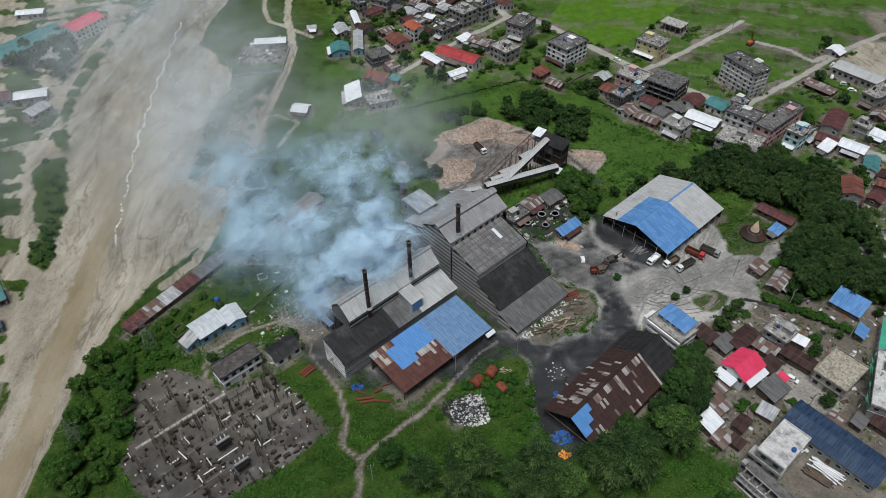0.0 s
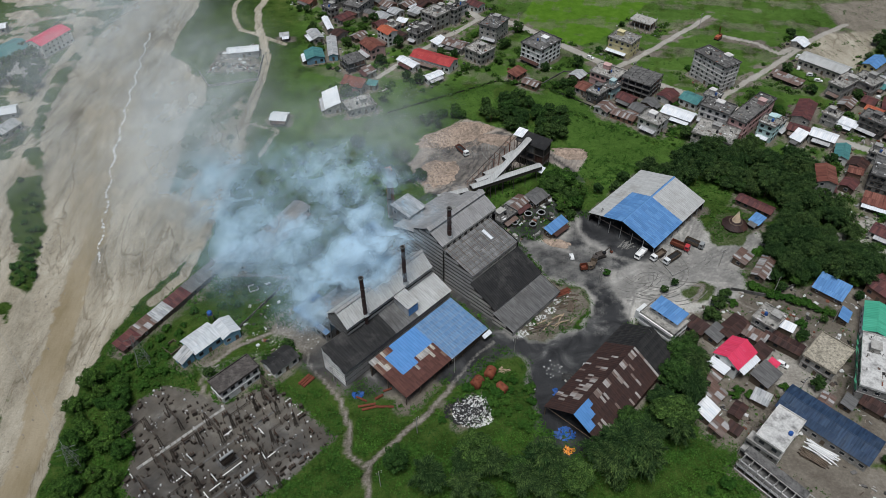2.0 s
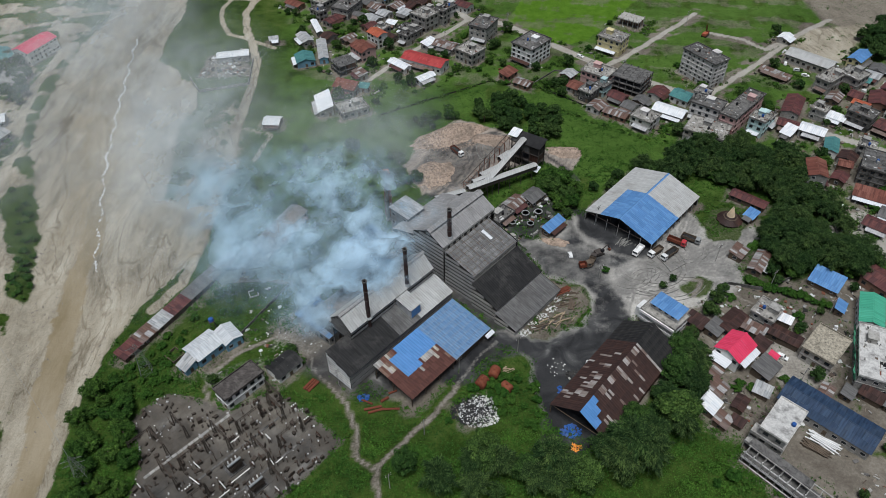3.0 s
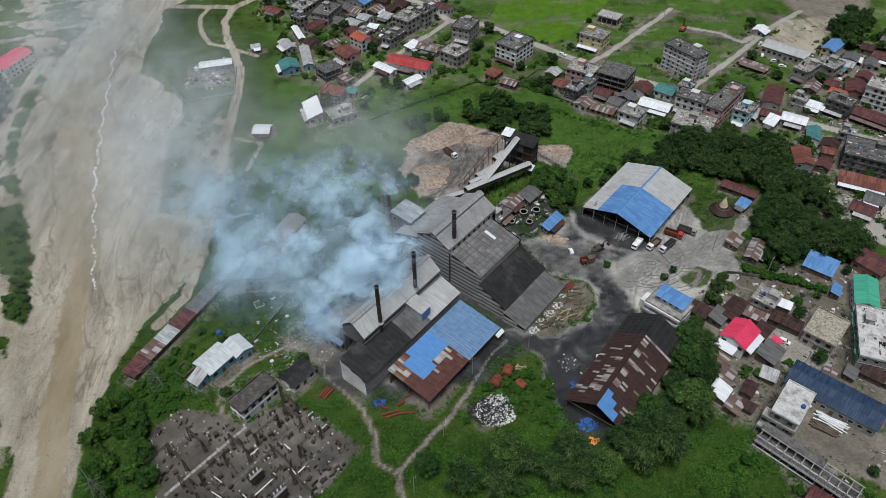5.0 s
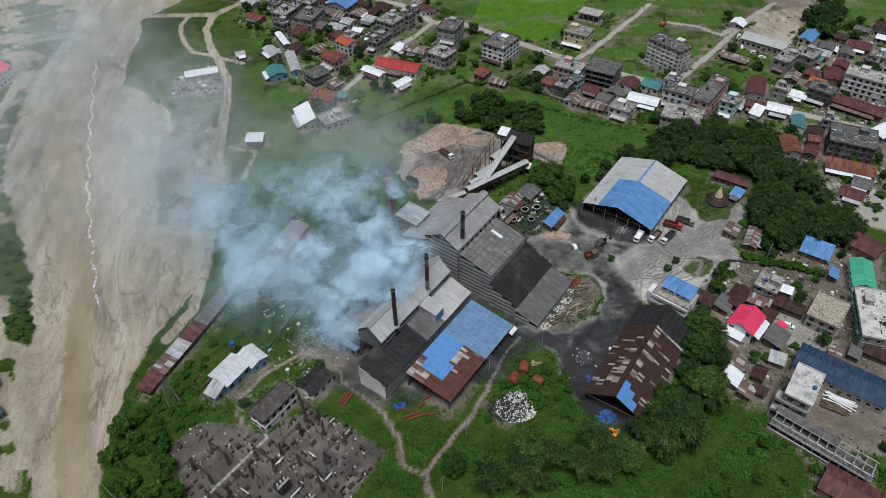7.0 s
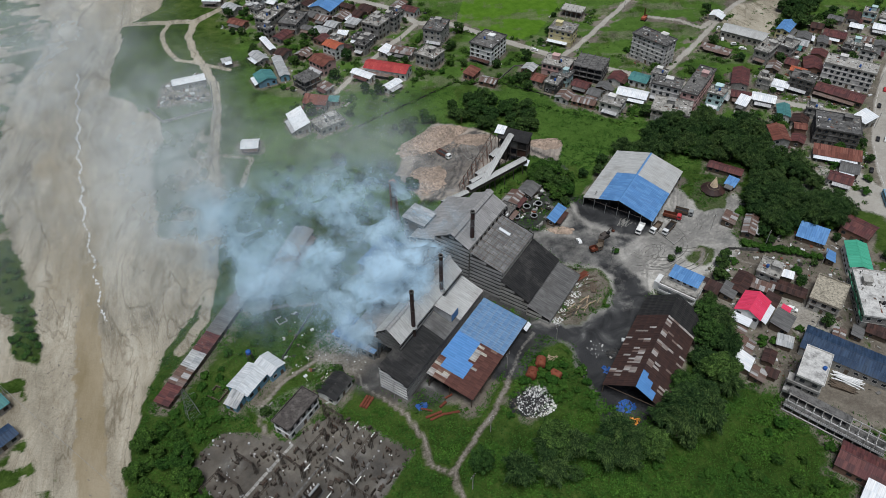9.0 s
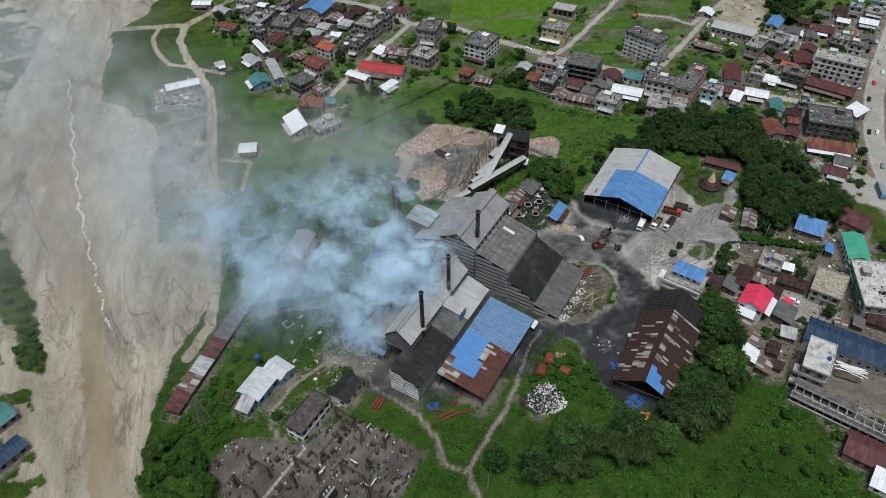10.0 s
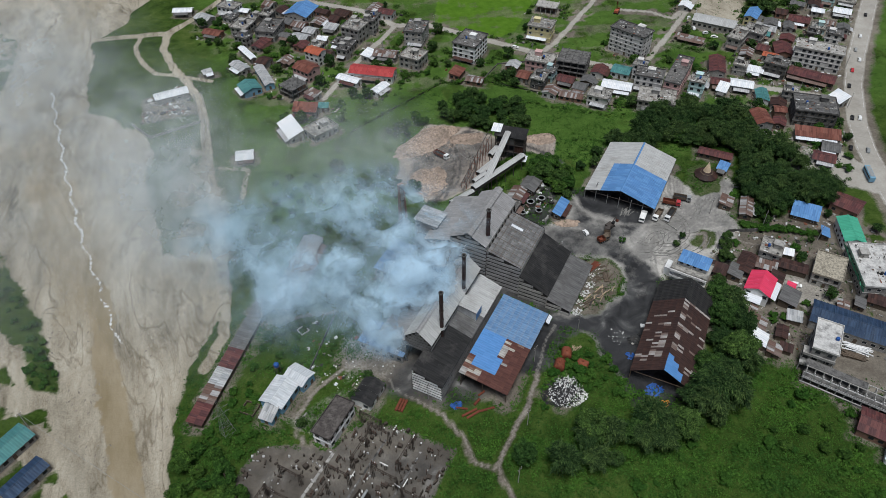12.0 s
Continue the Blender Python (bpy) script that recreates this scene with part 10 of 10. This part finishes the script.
river_wire()
power_pole(-172.0, 190.0, 9.2)


# ---- low walls and fences ----
def wall_line(pts, h, mat, label, t=0.2):
    for a, b in zip(pts[:-1], pts[1:]):
        d = math.hypot(b[0] - a[0], b[1] - a[1])
        rot = math.degrees(math.atan2(b[1] - a[1], b[0] - a[0]))
        bm = bmesh.new()
        box(bm, 0, d, -t / 2, t / 2, -0.6, h)
        for k in range(int(d / 3) + 1):
            box(bm, k * 3.0 - 0.15, k * 3.0 + 0.15, -t / 2 - 0.08, t / 2 + 0.08, -0.6, h + 0.15)
        me = bpy.data.meshes.new("boundary_wall")
        bm.to_mesh(me)
        bm.free()
        me.materials.append(MAT[mat])
        ob = tagged(new("boundary_wall", me), label, "boundary wall", kind="structure")
        ob.matrix_world = pose(a[0], a[1], gz(*a), 0, 0, rot)


wall_line([(-126, 368), (-118, 352), (-92, 357), (-92, 384)], 1.8, "concrete", "weathered grey concrete yard wall")
wall_line([(-20, 318), (8, 331), (40, 345), (64, 338), (96, 306), (122, 284)], 0.55, "soot", "low dark moss-grown boundary wall of the works", 0.12)
wall_line([(144, 186), (126, 178), (112, 183)], 1.5, "concrete_dark", "dark boundary wall along the lane")
wall_line([(64, 340), (78, 352), (104, 346)], 0.8, "concrete_dark", "dark boundary wall between the plots")
wall_line([(-60, 201), (-80, 172)], 1.4, "concrete_dark", "dark boundary wall behind the barrack")
wall_line([(88, 205), (92, 192), (100, 196)], 0.5, "concrete", "low kerb wall by the yard")


# ---- open vats beside the works and a drilling rig on the far plot ----
def vat(x, y, r, h):
    ob = tagged(anchor("vat", x, y), "open round dark steel vat beside the works", "vat", "works vats")
    bm = bmesh.new()
    lathe(bm, [(r, -0.4), (r, h), (r - 0.25, h), (r - 0.25, 0.4), (0.05, 0.35)], n=20)
    part("shell", bm, MAT["steel_dark"], ob)
    bm = bmesh.new()
    lathe(bm, [(r + 0.1, h - 0.2), (r + 0.1, h + 0.06), (r - 0.3, h + 0.06), (r - 0.3, h - 0.2)], n=20)
    part("rim", bm, MAT["steel_grey"], ob)


for x, y, r, h in ((40, 231.5, 1.7, 2.2), (45.8, 232, 1.7, 2.2), (33.5, 226.5, 1.4, 1.8), (41, 225, 1.5, 1.8)):
    vat(x, y, r, h)


def drilling_rig(x, y, rot):
    ob = tagged(anchor("drilling_rig", x, y, rot), "orange-red drilling rig with a raised lattice mast", "drilling rig")
    for s in (-1, 1):
        bm = bmesh.new()
        box(bm, -2.2, 2.2, s * 1.2 - 0.3, s * 1.2 + 0.3, -0.2, 0.8)
        bevelled(bm, 0.12)
        part("track", bm, MAT["rubber"], ob)
    bm = bmesh.new()
    box(bm, -2.4, 1.0, -1.2, 1.2, 0.8, 2.4)
    bevelled(bm, 0.15)
    part("body", bm, MAT["tin_orange"], ob)
    bm = bmesh.new()
    box(bm, 1.0, 2.3, -1.1, 0.1, 0.8, 2.9)
    bevelled(bm, 0.1)
    part("cab", bm, MAT["rust_red"], ob)
    bm = bmesh.new()
    for dx in (-0.3, 0.3):
        for dy in (0.2, 0.8):
            rod(bm, (1.8 + dx, dy, 0.8), (0.4 + dx, dy, 7.5), 0.09, n=5)
    for k in range(7):
        a, b = k / 7, (k + 1) / 7
        rod(bm, (1.5 - 1.4 * a, 0.2, 0.8 + 6.7 * a), (1.5 - 1.4 * b, 0.8, 0.8 + 6.7 * b), 0.06, n=4)
        rod(bm, (2.1 - 1.4 * a, 0.8, 0.8 + 6.7 * a), (2.1 - 1.4 * b, 0.2, 0.8 + 6.7 * b), 0.06, n=4)
    part("mast", bm, MAT["rust_red"], ob)


drilling_rig(176, 382, 40)


# ---- timber stacked in the courtyard and round the log heap, sacks along the hall ----
def plank_stack(x, y, rot, w, d, h, mat, label, seed):
    """Long boards lying roughly alongside one another."""
    rnd = random.Random(seed)
    ob = tagged(anchor("plank_stack", x, y, rot), label, "plank stack", "plank stacks")
    for k in range(int(14 + d * 5)):
        z = rnd.uniform(0, h)
        u, v, l = rnd.uniform(-0.8, 0.8), rnd.uniform(-d / 2, d / 2), w * rnd.uniform(0.55, 1.0)
        bm = bmesh.new()
        box(bm, -l / 2, l / 2, -0.2, 0.2, 0, 0.16)
        b = part("plank", bm, mat, ob)
        b.matrix_local = pose(u, v, z - 0.02, 0, rnd.uniform(-1.5, 1.5), rnd.uniform(-7, 7))


plank_stack(115.6, 111.6, -47, 10.0, 3.4, 1.8, MAT["white_paint"], "stack of whitish sheets and boards in the courtyard", 3)
plank_stack(112.6, 109.6, -47, 9.0, 2.4, 1.1, MAT["timber"], "stack of weathered brown boards in the courtyard", 4)
plank_stack(46.5, 186.0, 20, 6.0, 3.0, 1.0, MAT["rust_red"], "heap of rusty beams and boards by the log pile", 5)
plank_stack(48.5, 178.5, 70, 5.0, 2.2, 0.9, MAT["timber"], "heap of dark old boards by the log pile", 6)


def excavator(x, y, rot):
    ob = tagged(anchor("excavator", x, y, rot), "dark worn excavator standing on the grey yard", "excavator")
    for s in (-1, 1):
        bm = bmesh.new()
        box(bm, -1.9, 1.9, s * 1.1 - 0.3, s * 1.1 + 0.3, -0.1, 0.8)
        bevelled(bm, 0.15)
        part("track", bm, MAT["rubber"], ob)
    bm = bmesh.new()
    box(bm, -2.0, 1.2, -1.3, 1.3, 0.8, 2.0)
    bevelled(bm, 0.15)
    part("body", bm, MAT["steel_dark"], ob)
    bm = bmesh.new()
    box(bm, 0.2, 1.5, -1.3, -0.2, 2.0, 3.0)
    bevelled(bm, 0.1)
    part("cab", bm, MAT["tank_black"], ob)
    bm = bmesh.new()
    rod(bm, (1.2, 0.2, 1.6), (3.8, 0.2, 3.6), 0.25, n=6)
    rod(bm, (3.8, 0.2, 3.6), (5.2, 0.2, 1.2), 0.2, n=6)
    part("boom", bm, MAT["steel_dark"], ob)
    bm = bmesh.new()
    box(bm, 4.7, 5.6, -0.4, 0.8, 0.1, 1.1)
    bevelled(bm, 0.1)
    part("bucket", bm, MAT["rust_red"], ob)


excavator(66.0, 205.0, 20)


def vent_stack(x, y, h, r):
    ob = tagged(anchor("vent_stack", x, y), "slim pale grey metal vent stack behind the halls", "vent stack")
    bm = bmesh.new()
    lathe(bm, [(r * 1.5, -0.4), (r * 1.5, 1.0), (r, 1.4), (r * 0.9, h), (r * 0.7, h), (r * 0.7, h - 1.5)], n=14)
    part("shaft", bm, MAT["steel_grey"], ob)
    for z in (h * 0.4, h * 0.7, h - 0.6):
        bm = bmesh.new()
        lathe(bm, [(r, z), (r + 0.18, z), (r + 0.18, z + 0.35), (r, z + 0.35)], n=14)
        part("band", bm, MAT["steel_dark"], ob)


vent_stack(-19.5, 235.5, 26.5, 0.75)
